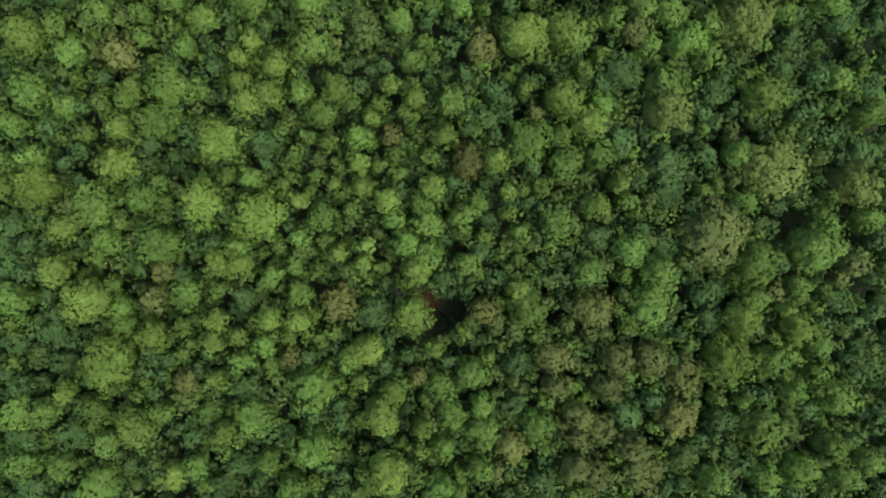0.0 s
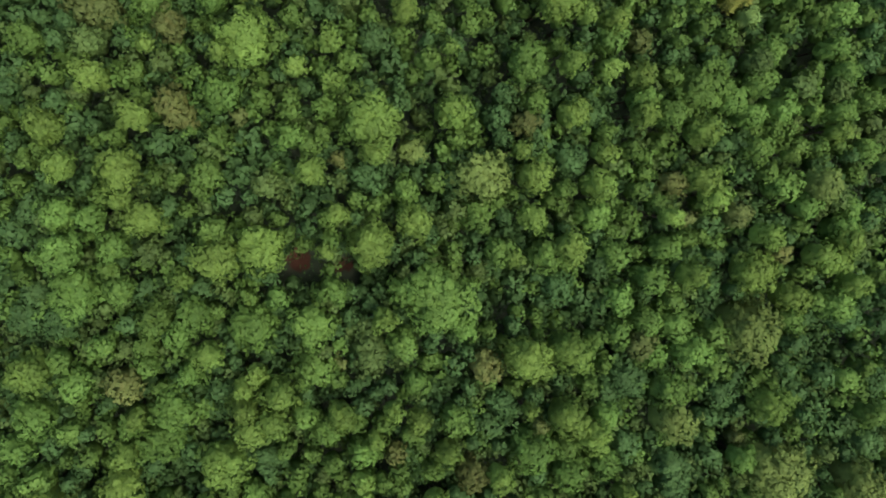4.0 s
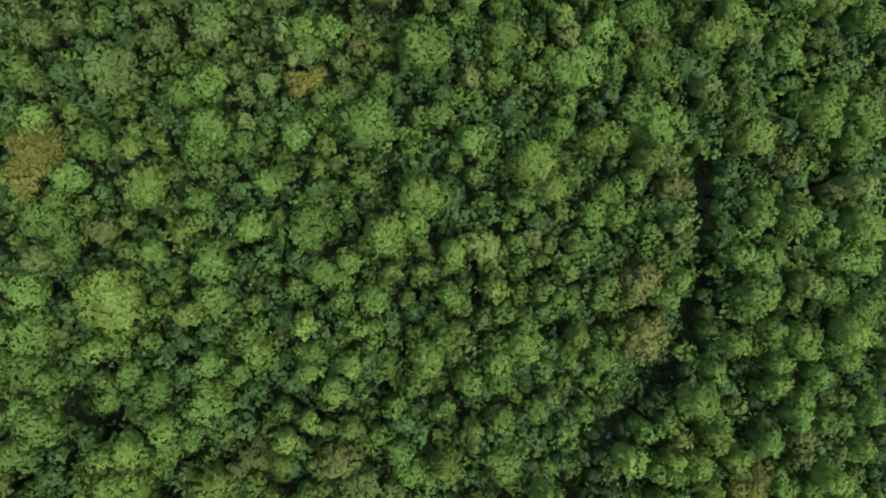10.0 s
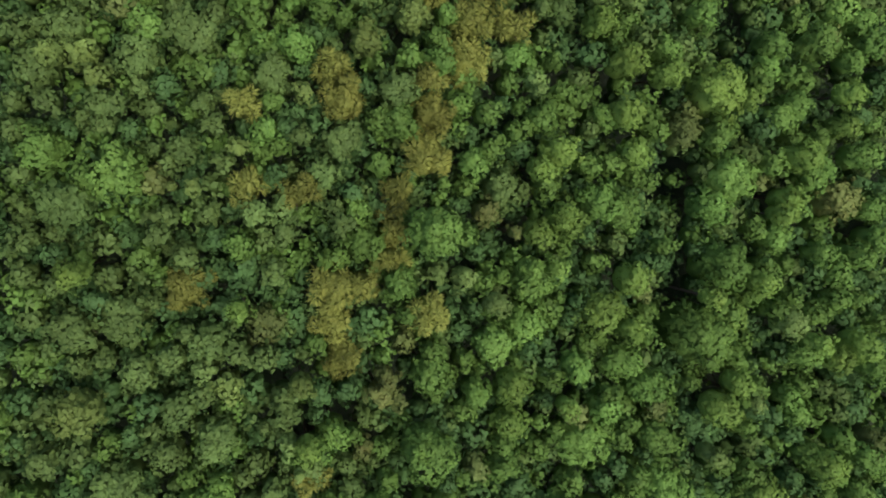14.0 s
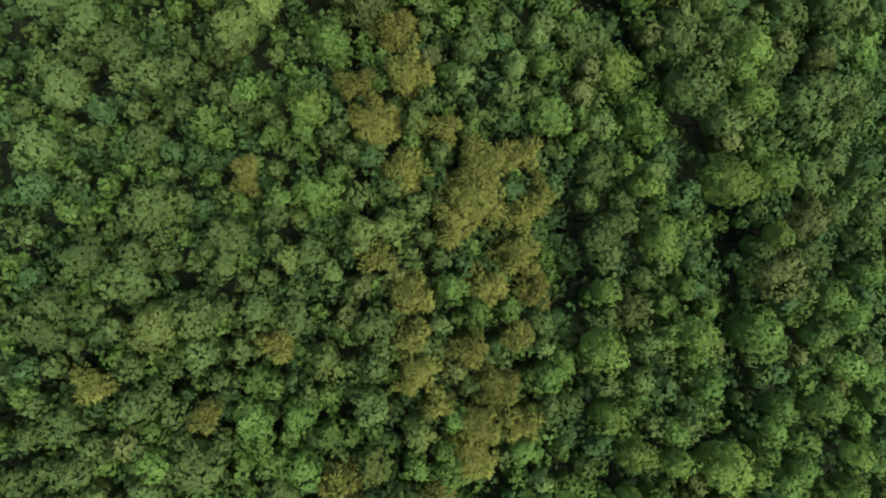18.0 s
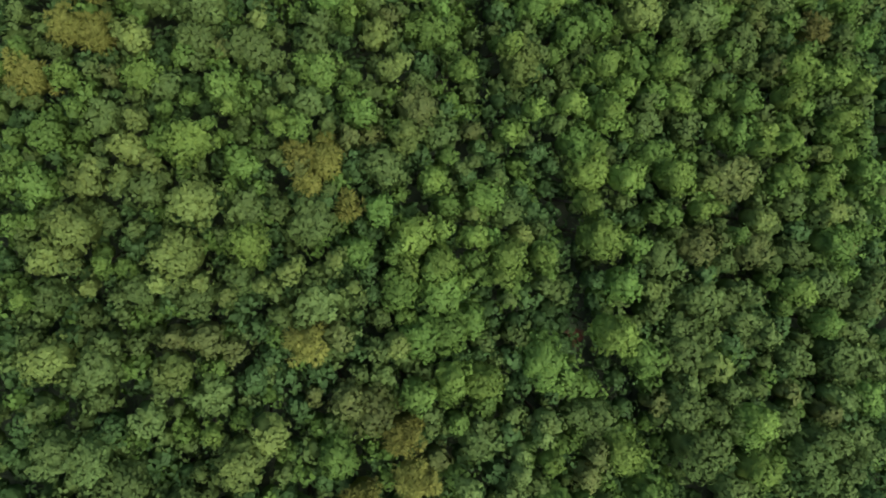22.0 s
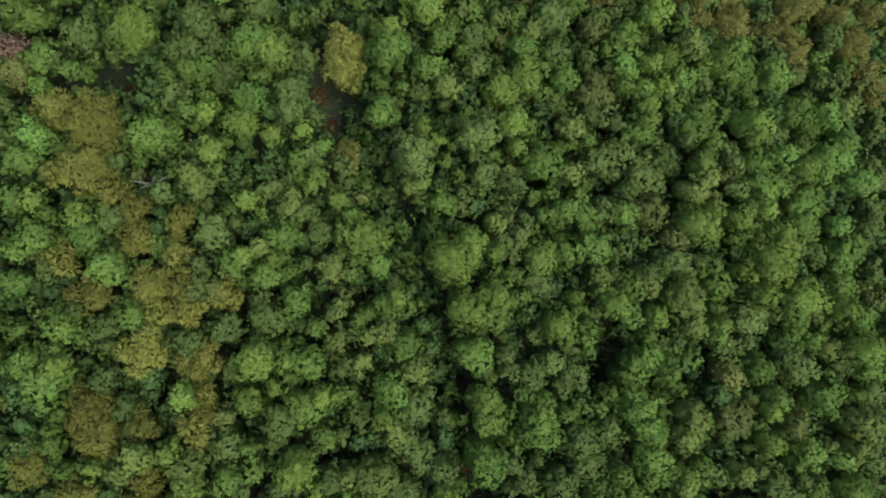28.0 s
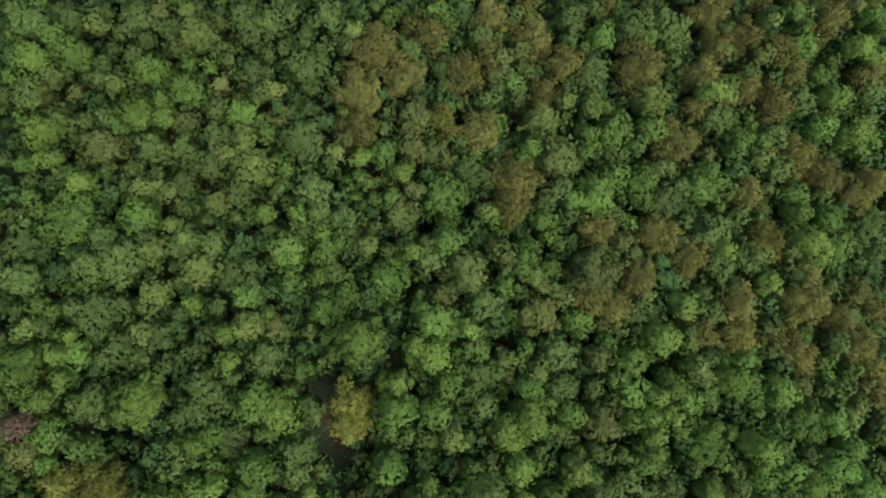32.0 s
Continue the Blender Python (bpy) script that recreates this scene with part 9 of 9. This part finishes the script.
lesser("green", 35.1, 226.3, 1.3)
lesser("olive", -21.2, 226.2, 0.9)
lesser("dark", 40.7, 225.2, 1.2)
lesser("dark", 39.8, 226.3, 1.2)
lesser("dark", -13.6, 226.3, 0.9)
lesser("olive", -17.1, 226.9, 0.9)
lesser("olive", 37.1, 227.1, 1.4)
lesser("olive", 52.2, 228.2, 1.3)
lesser("olive", 51.1, 227.6, 1.3)
lesser("olive", 49.8, 227.8, 1.1)
lesser("green", 20.6, 227.6, 1)
lesser("olive", 46.5, 227.6, 1.1)
lesser("olive", 25.2, 228.1, 1.3)
lesser("olive", 24.9, 228.9, 1)
lesser("green", 47.8, 228.2, 1.2)
lesser("green", 39.2, 228.3, 1.2)
lesser("green", 36.5, 228.4, 1.2)
lesser("green", 37.1, 229.6, 1.2)
lesser("olive", -24.5, 228.8, 0.9)
lesser("green", -3.2, 229.1, 0.9)
lesser("green", 32.3, 229.6, 1.2)
lesser("green", 52.8, 229.7, 1.3)
lesser("green", 27.1, 229.8, 1.2)
lesser("green", -22.0, 229.7, 0.9)
lesser("green", -23.4, 229.0, 0.9)
lesser("dark", 44.9, 230.3, 1.3)
lesser("green", 11.8, 230.7, 1.1)
lesser("green", 12.0, 231.8, 1.1)
lesser("green", 15.6, 230.5, 1.1)
lesser("green", 39.6, 230.9, 1.2)
lesser("olive", -7.7, 230.8, 1.1)
lesser("olive", -8.8, 231.3, 1.1)
lesser("dark", 4.0, 230.8, 1.1)
lesser("dark", 3.3, 231.8, 1.1)
lesser("dark", -11.5, 230.0, 1.1)
lesser("dark", -12.0, 230.9, 1.1)
lesser("dark", -12.3, 231.9, 0.9)
lesser("dark", -13.9, 231.0, 1.1)
lesser("dark", -19.2, 231.1, 0.9)
lesser("olive", -13.2, 231.7, 1)
lesser("green", 7.6, 231.9, 1)
lesser("green", 34.8, 232.3, 1.4)
lesser("green", 14.1, 232.5, 1.3)
lesser("green", 13.9, 233.8, 1)
lesser("olive", -15.3, 232.3, 1.2)
lesser("olive", 12.9, 232.7, 1.3)
lesser("green", 17.8, 231.6, 1)
lesser("green", 18.4, 232.7, 1.1)
lesser("green", 26.7, 232.8, 1.2)
lesser("olive", -10.3, 232.5, 1.1)
lesser("olive", -11.2, 232.9, 1.1)
lesser("green", 30.5, 233.4, 1.2)
lesser("olive", 28.5, 233.4, 1.3)
lesser("olive", 34.7, 233.9, 1.4)
lesser("green", 0.8, 232.5, 1.1)
lesser("green", 0.7, 233.9, 1.2)
lesser("green", -22.0, 233.9, 0.9)
lesser("dark", 26.7, 234.0, 1)
lesser("dark", -10.4, 233.9, 0.9)
lesser("olive", -8.2, 233.8, 0.9)
lesser("olive", -9.3, 234.1, 1.1)
lesser("olive", -9.8, 234.6, 0.9)
lesser("olive", 43.7, 234.2, 1.2)
lesser("olive", -24.8, 234.4, 1)
lesser("olive", -25.3, 236.1, 1)
lesser("dark", 8.1, 234.7, 1)
lesser("dark", 16.7, 234.1, 1.2)
lesser("dark", 15.7, 234.9, 1.3)
lesser("green", 31.4, 235.3, 1)
lesser("dark", -2.7, 235.1, 1.1)
lesser("olive", 37.2, 236.6, 1.2)
lesser("dark", 44.8, 235.8, 1.4)
lesser("dark", 52.3, 235.8, 1.5)
lesser("green", 36.2, 236.0, 1.2)
lesser("dark", 16.8, 236.0, 1.3)
lesser("olive", -12.2, 236.0, 0.9)
lesser("green", -22.7, 236.1, 1.2)
lesser("green", -23.6, 236.6, 1.2)
lesser("dark", 32.9, 236.5, 1.2)
lesser("olive", -9.1, 236.6, 1.1)
lesser("olive", -20.7, 236.7, 1.2)
lesser("dark", -2.2, 236.7, 1.1)
lesser("dark", -3.2, 237.4, 1.1)
lesser("olive", -16.7, 236.8, 1.1)
lesser("green", 2.2, 237.0, 1.2)
lesser("green", 1.9, 238.0, 1.1)
lesser("green", 1.7, 239.0, 1.1)
lesser("olive", 8.5, 236.4, 1)
lesser("olive", 9.0, 237.2, 1.1)
lesser("dark", 45.8, 237.3, 1.4)
lesser("olive", 39.4, 237.5, 1.2)
lesser("olive", 36.6, 237.7, 1.1)
lesser("dark", 55.4, 237.6, 1.6)
lesser("dark", -4.7, 237.7, 1.1)
lesser("olive", 22.1, 237.2, 1.2)
lesser("olive", 21.3, 237.9, 1.3)
lesser("olive", 23.6, 238.5, 1.2)
lesser("olive", -12.2, 238.4, 0.9)
lesser("olive", -12.7, 239.9, 0.9)
lesser("dark", 58.6, 238.5, 1.5)
lesser("olive", -6.5, 240.2, 1.1)
lesser("dark", 47.9, 238.7, 1.4)
lesser("dark", 44.6, 238.9, 1.3)
lesser("dark", 3.9, 239.0, 0.9)
lesser("green", -0.5, 239.1, 1.2)
lesser("dark", -22.9, 239.2, 1.1)
lesser("dark", -5.6, 239.3, 1.1)
lesser("green", 20.7, 239.7, 1.2)
lesser("dark", 58.3, 239.7, 1.5)
lesser("dark", 56.9, 239.7, 1.6)
lesser("olive", 16.7, 239.9, 1.1)
lesser("green", -2.8, 238.8, 1.1)
lesser("olive", 42.6, 239.6, 1.1)
lesser("olive", 43.3, 240.5, 1.2)
lesser("olive", 46.5, 240.6, 1.3)
lesser("dark", -22.0, 239.4, 1.1)
lesser("dark", -21.0, 240.5, 1.1)
lesser("dark", 55.9, 240.8, 1.5)
lesser("dark", 11.7, 240.9, 1.2)
lesser("olive", 29.6, 241.2, 1.2)
lesser("dark", 2.3, 241.0, 1)
lesser("olive", 5.7, 241.2, 1.1)
lesser("dark", -23.6, 240.9, 1.2)
lesser("green", 7.0, 241.0, 1)
lesser("green", 7.2, 242.0, 1)
lesser("dark", -5.5, 241.9, 1.1)
lesser("dark", -6.9, 241.9, 1.4)
lesser("dark", -7.6, 241.1, 1.1)
lesser("olive", 9.6, 242.1, 1.3)
lesser("olive", 35.0, 242.3, 1.2)
lesser("dark", 23.6, 241.2, 1.2)
lesser("dark", 23.9, 242.3, 1.2)
lesser("olive", -15.1, 242.3, 1.1)
lesser("green", 1.5, 242.5, 1.1)
lesser("green", -22.9, 242.3, 1)
lesser("green", 22.2, 241.9, 1)
lesser("green", 21.3, 242.7, 1.3)
lesser("green", 21.4, 244.1, 1)
lesser("green", -1.8, 242.9, 1.1)
lesser("dark", 15.0, 242.6, 1.2)
lesser("dark", 14.2, 243.4, 1.2)
lesser("olive", -2.4, 243.5, 1)
lesser("olive", -24.8, 243.7, 1.2)
lesser("olive", -25.7, 244.1, 1.2)
lesser("olive", -7.6, 244.1, 1)
lesser("green", 48.5, 244.4, 1.3)
lesser("green", 43.7, 244.4, 1.2)
lesser("olive", 34.8, 244.5, 1.2)
lesser("green", 52.2, 244.4, 1.3)
lesser("green", -23.7, 244.5, 1.2)
lesser("green", -24.4, 245.6, 1.2)
lesser("olive", -12.3, 244.8, 1.1)
lesser("green", 11.4, 245.1, 1)
lesser("olive", 28.0, 245.2, 1.2)
lesser("dark", 37.2, 245.2, 1.2)
lesser("olive", 43.8, 245.8, 1.2)
lesser("olive", 20.6, 245.8, 1.2)
lesser("green", 4.5, 246.0, 0.8)
lesser("green", 30.9, 246.2, 1.2)
lesser("dark", -26.2, 245.8, 1.1)
lesser("dark", 1.4, 246.1, 1.1)
lesser("green", 12.8, 246.5, 1.1)
lesser("dark", -18.2, 246.1, 1.4)
lesser("green", 38.1, 246.9, 1.2)
lesser("olive", 51.0, 247.1, 1.3)
lesser("olive", -4.2, 246.3, 1)
lesser("olive", -3.5, 247.1, 1.2)
lesser("olive", -2.7, 248.5, 1.1)
lesser("olive", -24.9, 247.0, 1.2)
lesser("olive", 23.2, 247.6, 1.3)
lesser("olive", 22.1, 247.3, 1.3)
lesser("olive", 21.2, 246.7, 1.2)
lesser("green", 3.5, 247.7, 1.1)
lesser("green", 2.5, 247.4, 1.3)
lesser("olive", 40.7, 248.8, 1.2)
lesser("dark", -5.5, 247.3, 1.1)
lesser("olive", 4.5, 247.5, 1.1)
lesser("olive", -14.2, 247.7, 1.1)
lesser("olive", -20.7, 247.8, 1.1)
lesser("olive", -21.8, 248.0, 1.1)
lesser("olive", 54.7, 249.1, 1.3)
lesser("olive", 15.3, 248.2, 1.3)
lesser("dark", 9.7, 248.2, 1.2)
lesser("dark", -1.2, 248.2, 1.3)
lesser("green", -3.5, 249.0, 1.2)
lesser("olive", 0.7, 249.3, 1)
lesser("dark", 41.0, 249.6, 1.4)
lesser("green", -23.2, 249.9, 0.9)
lesser("olive", 28.7, 250.6, 1.3)
lesser("olive", 27.5, 250.6, 1.3)
lesser("olive", 26.7, 250.3, 1.3)
lesser("green", 18.4, 250.3, 1.2)
lesser("dark", 58.5, 251.2, 1.5)
lesser("dark", 57.1, 251.1, 1.3)
lesser("green", 40.0, 251.5, 1.2)
lesser("olive", 12.6, 251.4, 1.1)
lesser("dark", 17.8, 251.4, 1.2)
lesser("dark", 16.5, 250.8, 1.2)
lesser("green", -4.9, 251.6, 1.1)
lesser("olive", -5.7, 251.6, 1.2)
lesser("olive", -5.4, 252.7, 1.1)
lesser("dark", 19.3, 252.0, 1.3)
lesser("dark", 40.1, 252.1, 1.4)
lesser("green", 25.1, 251.0, 1.2)
lesser("green", 24.9, 252.4, 1.2)
lesser("dark", 7.6, 252.2, 1.2)
lesser("green", -25.4, 252.2, 0.9)
lesser("olive", 5.5, 252.5, 1.1)
lesser("green", 43.1, 254.4, 1.1)
lesser("dark", 49.2, 252.7, 1.5)
lesser("olive", -18.3, 252.7, 1.1)
lesser("green", 55.6, 252.0, 1.3)
lesser("green", 56.6, 253.2, 1.3)
lesser("dark", 0.3, 253.0, 1.1)
lesser("olive", -3.0, 253.7, 1.1)
lesser("olive", 13.9, 254.1, 1.2)
lesser("olive", 14.7, 255.4, 1.2)
lesser("olive", -1.0, 254.0, 1.1)
lesser("olive", -1.0, 255.8, 1.1)
lesser("dark", -4.0, 254.1, 1.1)
lesser("dark", -1.7, 254.2, 1.1)
lesser("olive", -7.4, 254.6, 1.1)
lesser("dark", 32.7, 255.0, 1.1)
lesser("olive", -5.5, 254.9, 1.2)
lesser("olive", 27.5, 255.2, 1.2)
lesser("dark", 9.2, 255.4, 1.2)
lesser("olive", 18.3, 255.6, 1.2)
lesser("olive", 18.6, 256.6, 1.2)
lesser("dark", 5.7, 255.8, 1)
lesser("dark", 24.8, 256.0, 1.2)
lesser("dark", 17.9, 256.0, 1.2)
lesser("green", -26.3, 255.8, 1.1)
lesser("olive", -17.6, 255.9, 1.1)
lesser("olive", -19.0, 255.8, 1.1)
lesser("olive", -19.7, 256.0, 1.1)
lesser("dark", 11.1, 255.1, 1.2)
lesser("dark", 10.5, 256.2, 1.3)
lesser("olive", 16.3, 256.6, 1.2)
lesser("olive", 17.2, 257.9, 1.2)
lesser("dark", 58.4, 256.6, 1.5)
lesser("olive", -21.9, 256.2, 0.9)
lesser("olive", -23.1, 256.4, 1.1)
lesser("dark", 27.6, 256.7, 1.2)
lesser("green", -16.2, 257.5, 1.2)
lesser("green", -23.4, 257.4, 1.1)
lesser("green", 40.3, 258.3, 1.2)
lesser("green", 39.0, 257.8, 1.2)
lesser("green", -11.7, 257.6, 1.1)
lesser("olive", 11.3, 256.9, 1.3)
lesser("olive", 11.0, 258.2, 1.3)
lesser("olive", 11.3, 259.0, 1.1)
lesser("dark", 20.4, 258.3, 1.2)
lesser("dark", 27.3, 258.3, 1.2)
lesser("olive", 19.1, 258.5, 1.2)
lesser("olive", 21.3, 258.9, 1.3)
lesser("dark", 45.5, 258.9, 1.3)
lesser("dark", 9.0, 258.8, 1.2)
lesser("dark", 35.7, 259.1, 1.2)
lesser("olive", -12.7, 258.9, 1.1)
lesser("olive", 41.2, 259.3, 1.1)
lesser("olive", 39.4, 259.8, 1.2)
lesser("olive", -16.2, 258.2, 1.1)
lesser("olive", -15.1, 259.4, 1.1)
lesser("olive", -13.9, 260.7, 1.1)
lesser("olive", -2.7, 259.8, 1.1)
lesser("olive", -3.5, 259.2, 1)
lesser("green", 33.8, 260.1, 1.1)
lesser("green", 33.5, 261.7, 1.1)
lesser("olive", 23.0, 261.6, 1.2)
lesser("green", -26.3, 259.7, 1.2)
lesser("olive", -17.4, 259.8, 0.9)
lesser("dark", 46.8, 260.2, 1.6)
lesser("olive", -9.6, 259.3, 1.2)
lesser("olive", -9.8, 260.5, 1.2)
lesser("olive", -10.0, 261.8, 1.2)
lesser("olive", 25.0, 260.9, 1.2)
lesser("olive", 2.2, 259.8, 1.1)
lesser("olive", 2.0, 260.8, 1.3)
lesser("olive", -26.2, 261.4, 1.3)
lesser("olive", -9.1, 261.3, 1.2)
lesser("olive", -18.9, 261.8, 1.2)
lesser("dark", 17.9, 262.0, 1.3)
lesser("dark", 53.6, 262.2, 1.5)
lesser("olive", -11.0, 262.4, 1.1)
lesser("olive", 39.3, 263.4, 1.2)
lesser("olive", 38.1, 262.8, 1.2)
lesser("green", 11.3, 262.9, 1.3)
lesser("green", 10.2, 263.4, 1.3)
lesser("dark", -9.0, 262.6, 1.1)
lesser("dark", 3.7, 263.0, 1.2)
lesser("olive", 31.2, 264.6, 1.4)
lesser("olive", 18.3, 263.8, 1.3)
lesser("dark", 13.0, 263.8, 1.3)
lesser("olive", 44.2, 265.1, 1.1)
lesser("green", 47.6, 264.2, 1.3)
lesser("green", 56.9, 263.6, 1.3)
lesser("green", 56.8, 264.8, 1.3)
lesser("dark", 41.2, 265.5, 1.6)

# ---- the trees between them ----


class Spots:
    """Finds crowns near a place."""

    def __init__(self):
        self.cells = {}

    def add(self, x, y, r):
        self.cells.setdefault((int(x // 5), int(y // 5)), []).append((x, y, r))

    def free(self, x, y, r, share):
        for i in (-1, 0, 1):
            for j in (-1, 0, 1):
                for a, b, c in self.cells.get((int(x // 5) + i, int(y // 5) + j), ()):
                    if (a - x) ** 2 + (b - y) ** 2 < (share * (r + c)) ** 2:
                        return False
        return True


spots = Spots()
for s in standing:
    spots.add(*s)


def in_gap(x, y, r):
    return any((a - x) ** 2 + (b - y) ** 2 < (c + 0.55 * r) ** 2 for a, b, c, bare in openings)


def species_at(x, y):
    """The mix changes along the hill: green at first, olive over the crest, khaki conifers at the far end."""
    over = min(max((y - 85) / 40, 0), 1)
    olive = 0.12 + 0.5 * over * (1.0 if x < 17 else 0.75)
    khaki = 0.55 * min(max((y - 245) / 15, 0), 1) * min(max((x - 5) / 10, 0), 1)
    if y < -4 and x > 22:
        olive = 0.45
    u = rng.random()
    if u < khaki:
        return "brown_feathery"
    u = (u - khaki) / (1 - khaki)
    if u < olive:
        return "olive" if rng.random() < 0.85 else "bronze_olive"
    # Mostly dark leaves: part of the shade between tall crowns is put in by colour.
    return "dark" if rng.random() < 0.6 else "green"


SPECIES = ("green", "dark", "olive", "bronze_olive", "brown_feathery")
for _ in range(60000):
    x, y, r = rng.uniform(-38, 78), rng.uniform(-50, 284), rng.uniform(0.9, 1.4)
    if belt(x, y) and len(between) < 3400 and spots.free(x, y, r, 0.60) and not in_gap(x, y, r):
        between.append((species_at(x, y), x, y, r, canopy(x, y) - rng.uniform(0.5, 1.8)))
        spots.add(x, y, r)

# ---- the crowded trees between, too many to count, and the woods round about ----


def wood(name, label, spots_list, size_of, made):
    """Many small trees, one piece for each species."""
    pieces = {}
    for species, x, y, r, top in spots_list:
        a, k = rng.uniform(0, 6.283), r / size_of
        turn = np.array([[math.cos(a) * k, math.sin(a) * k, 0], [-math.sin(a) * k, math.cos(a) * k, 0], [0, 0, k]])
        pieces.setdefault(species, []).append([(v @ turn + np.array([x, y, top]), f, (n @ turn) / k) for v, f, n in made[species][int(rng.integers(0, len(made[species])))]])
    for species, group in pieces.items():
        tagged(new(name, foliage(name, group, LEAVES[species])), label + " with " + species.replace("_", " ") + " leaves", "trees", kind="stuff")


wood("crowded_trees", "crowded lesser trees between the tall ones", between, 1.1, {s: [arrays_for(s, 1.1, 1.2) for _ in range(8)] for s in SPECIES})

low = []
for _ in range(90000):
    x, y, r = rng.uniform(-38, 78), rng.uniform(-50, 284), rng.uniform(1.0, 1.6)
    if belt(x, y) and len(low) < 7500 and spots.free(x, y, r, 0.44):
        gap = in_gap(x, y, r)
        if gap and any(bare and (a - x) ** 2 + (b - y) ** 2 < (c + 0.3 * r) ** 2 for a, b, c, bare in openings):
            continue
        sp = ("dark", "green", "olive", "dark")[int(rng.integers(0, 4))]
        low.append((sp, x, y, r, canopy(x, y) - (rng.uniform(4.0, 6.0) if gap else rng.uniform(1.9, 3.5))))
        spots.add(x, y, r * 0.9)
small = {s: [crown_arrays(1.2, 0.44, 0.64, 0.7, 0.25, 0.7, 1.1, 3, 1.25) for _ in range(6)] for s in ("dark", "green", "olive")}
wood("understorey_trees", "low understorey trees", low, 1.2, small)

far = []
for gx in np.arange(-105, 150, 4.4):
    for gy in np.arange(-105, 345, 4.4):
        x, y = gx + rng.uniform(-2.2, 2.2), gy + rng.uniform(-2.2, 2.2)
        if not belt(x, y):
            far.append((("green", "olive", "dark")[int(rng.integers(0, 3))], x, y, rng.uniform(3.0, 4.3), canopy(x, y) + rng.normal(-0.4, 0.8)))
wide = {s: [crown_arrays(3.2, 1.3, 2.1, 1.2, 0.6, 0.5, 1.0, 4, 1.4) for _ in range(6)] for s in ("dark", "green", "olive")}
wood("surrounding_woods", "surrounding broadleaf woods", far, 3.2, wide)

# ---- undergrowth ----


def undergrowth():
    """Shrubs and ferns that fill the floor of the wood, sparse where the soil lies bare."""
    n = 12000
    x, y = rng.uniform(-38, 72, n), rng.uniform(-50, 284, n)
    tall = np.where(rng.random(n) < 0.6, rng.uniform(2.5, 5.0, n), rng.uniform(0.2, 2.5, n))
    for a, b, c, bare in openings:
        if bare:
            tall = np.where((x - a) ** 2 + (y - b) ** 2 < (0.9 * c) ** 2, rng.uniform(0.0, 0.5, n), tall)
    base = np.repeat(np.array([(a, b, ground(a, b) + 0.1 + h) for a, b, h in zip(x, y, tall)]), 12, 0)
    m = len(base)
    base += rng.normal(0, 1, (m, 3)) * np.array([0.7, 0.7, 0.25]) * np.minimum(1, 0.3 + np.repeat(tall, 12))[:, None]
    way = unit(rng.normal(0, 0.8, (m, 3)) + np.array([0, 0, 0.35]))
    way[:, 2] = np.abs(way[:, 2])
    face = unit(np.cross(way, rng.normal(0, 1, (m, 3))) + np.array([0, 0, 0.6]))
    length = rng.uniform(0.3, 0.55, m) * np.minimum(1, 0.35 + np.repeat(tall, 12))
    v, f = kites(base, way, face, length, length * 0.45, 0.15)
    tagged(new("undergrowth", mesh_from("undergrowth", v, f, LEAVES["dark"])), "dark green shrubs and ferns on the forest floor", "undergrowth", kind="stuff")


undergrowth()


def dead_tree(x, y):
    """A bare bleached tree whose forked limbs reach above its neighbours."""
    foot, top = ground(x, y), canopy(x, y) + 0.3
    tree = new("dead_tree")
    tree.location = (x, y, foot)
    tagged(tree, "bare dead tree with bleached forked limbs", "tree")
    h = top - foot
    stem = new("trunk", mesh_from("trunk", *tube([(0, 0, -0.4), (0.1, 0.05, h * 0.5), (0.0, 0.2, h - 1.2)], [0.18, 0.12, 0.06], 7), DEAD_WOOD, True))
    stem.parent = tree
    for a, reach, climb in ((0.5, 1.5, 0.9), (1.3, 0.8, 1.1), (3.0, 1.7, 0.7), (3.6, 0.9, 0.8)):
        ca, sa = math.cos(a), math.sin(a)
        p = [(0, 0.2, h - 1.6), (reach * 0.5 * ca, 0.2 + reach * 0.45 * sa, h - 1.0), (reach * ca + 0.2 * sa, 0.2 + reach * sa, h - 1.6 + climb)]
        twig = [p[1], (p[1][0] + 0.5 * sa, p[1][1] - 0.5 * ca, p[1][2] + 0.3)]
        limb = new("limb", mesh_from("limb", *joined([tube(p, [0.06, 0.045, 0.012], 5), tube(twig, [0.03, 0.01], 4)]), DEAD_WOOD, True))
        limb.parent = tree


dead_tree(-13.4, 216.1)
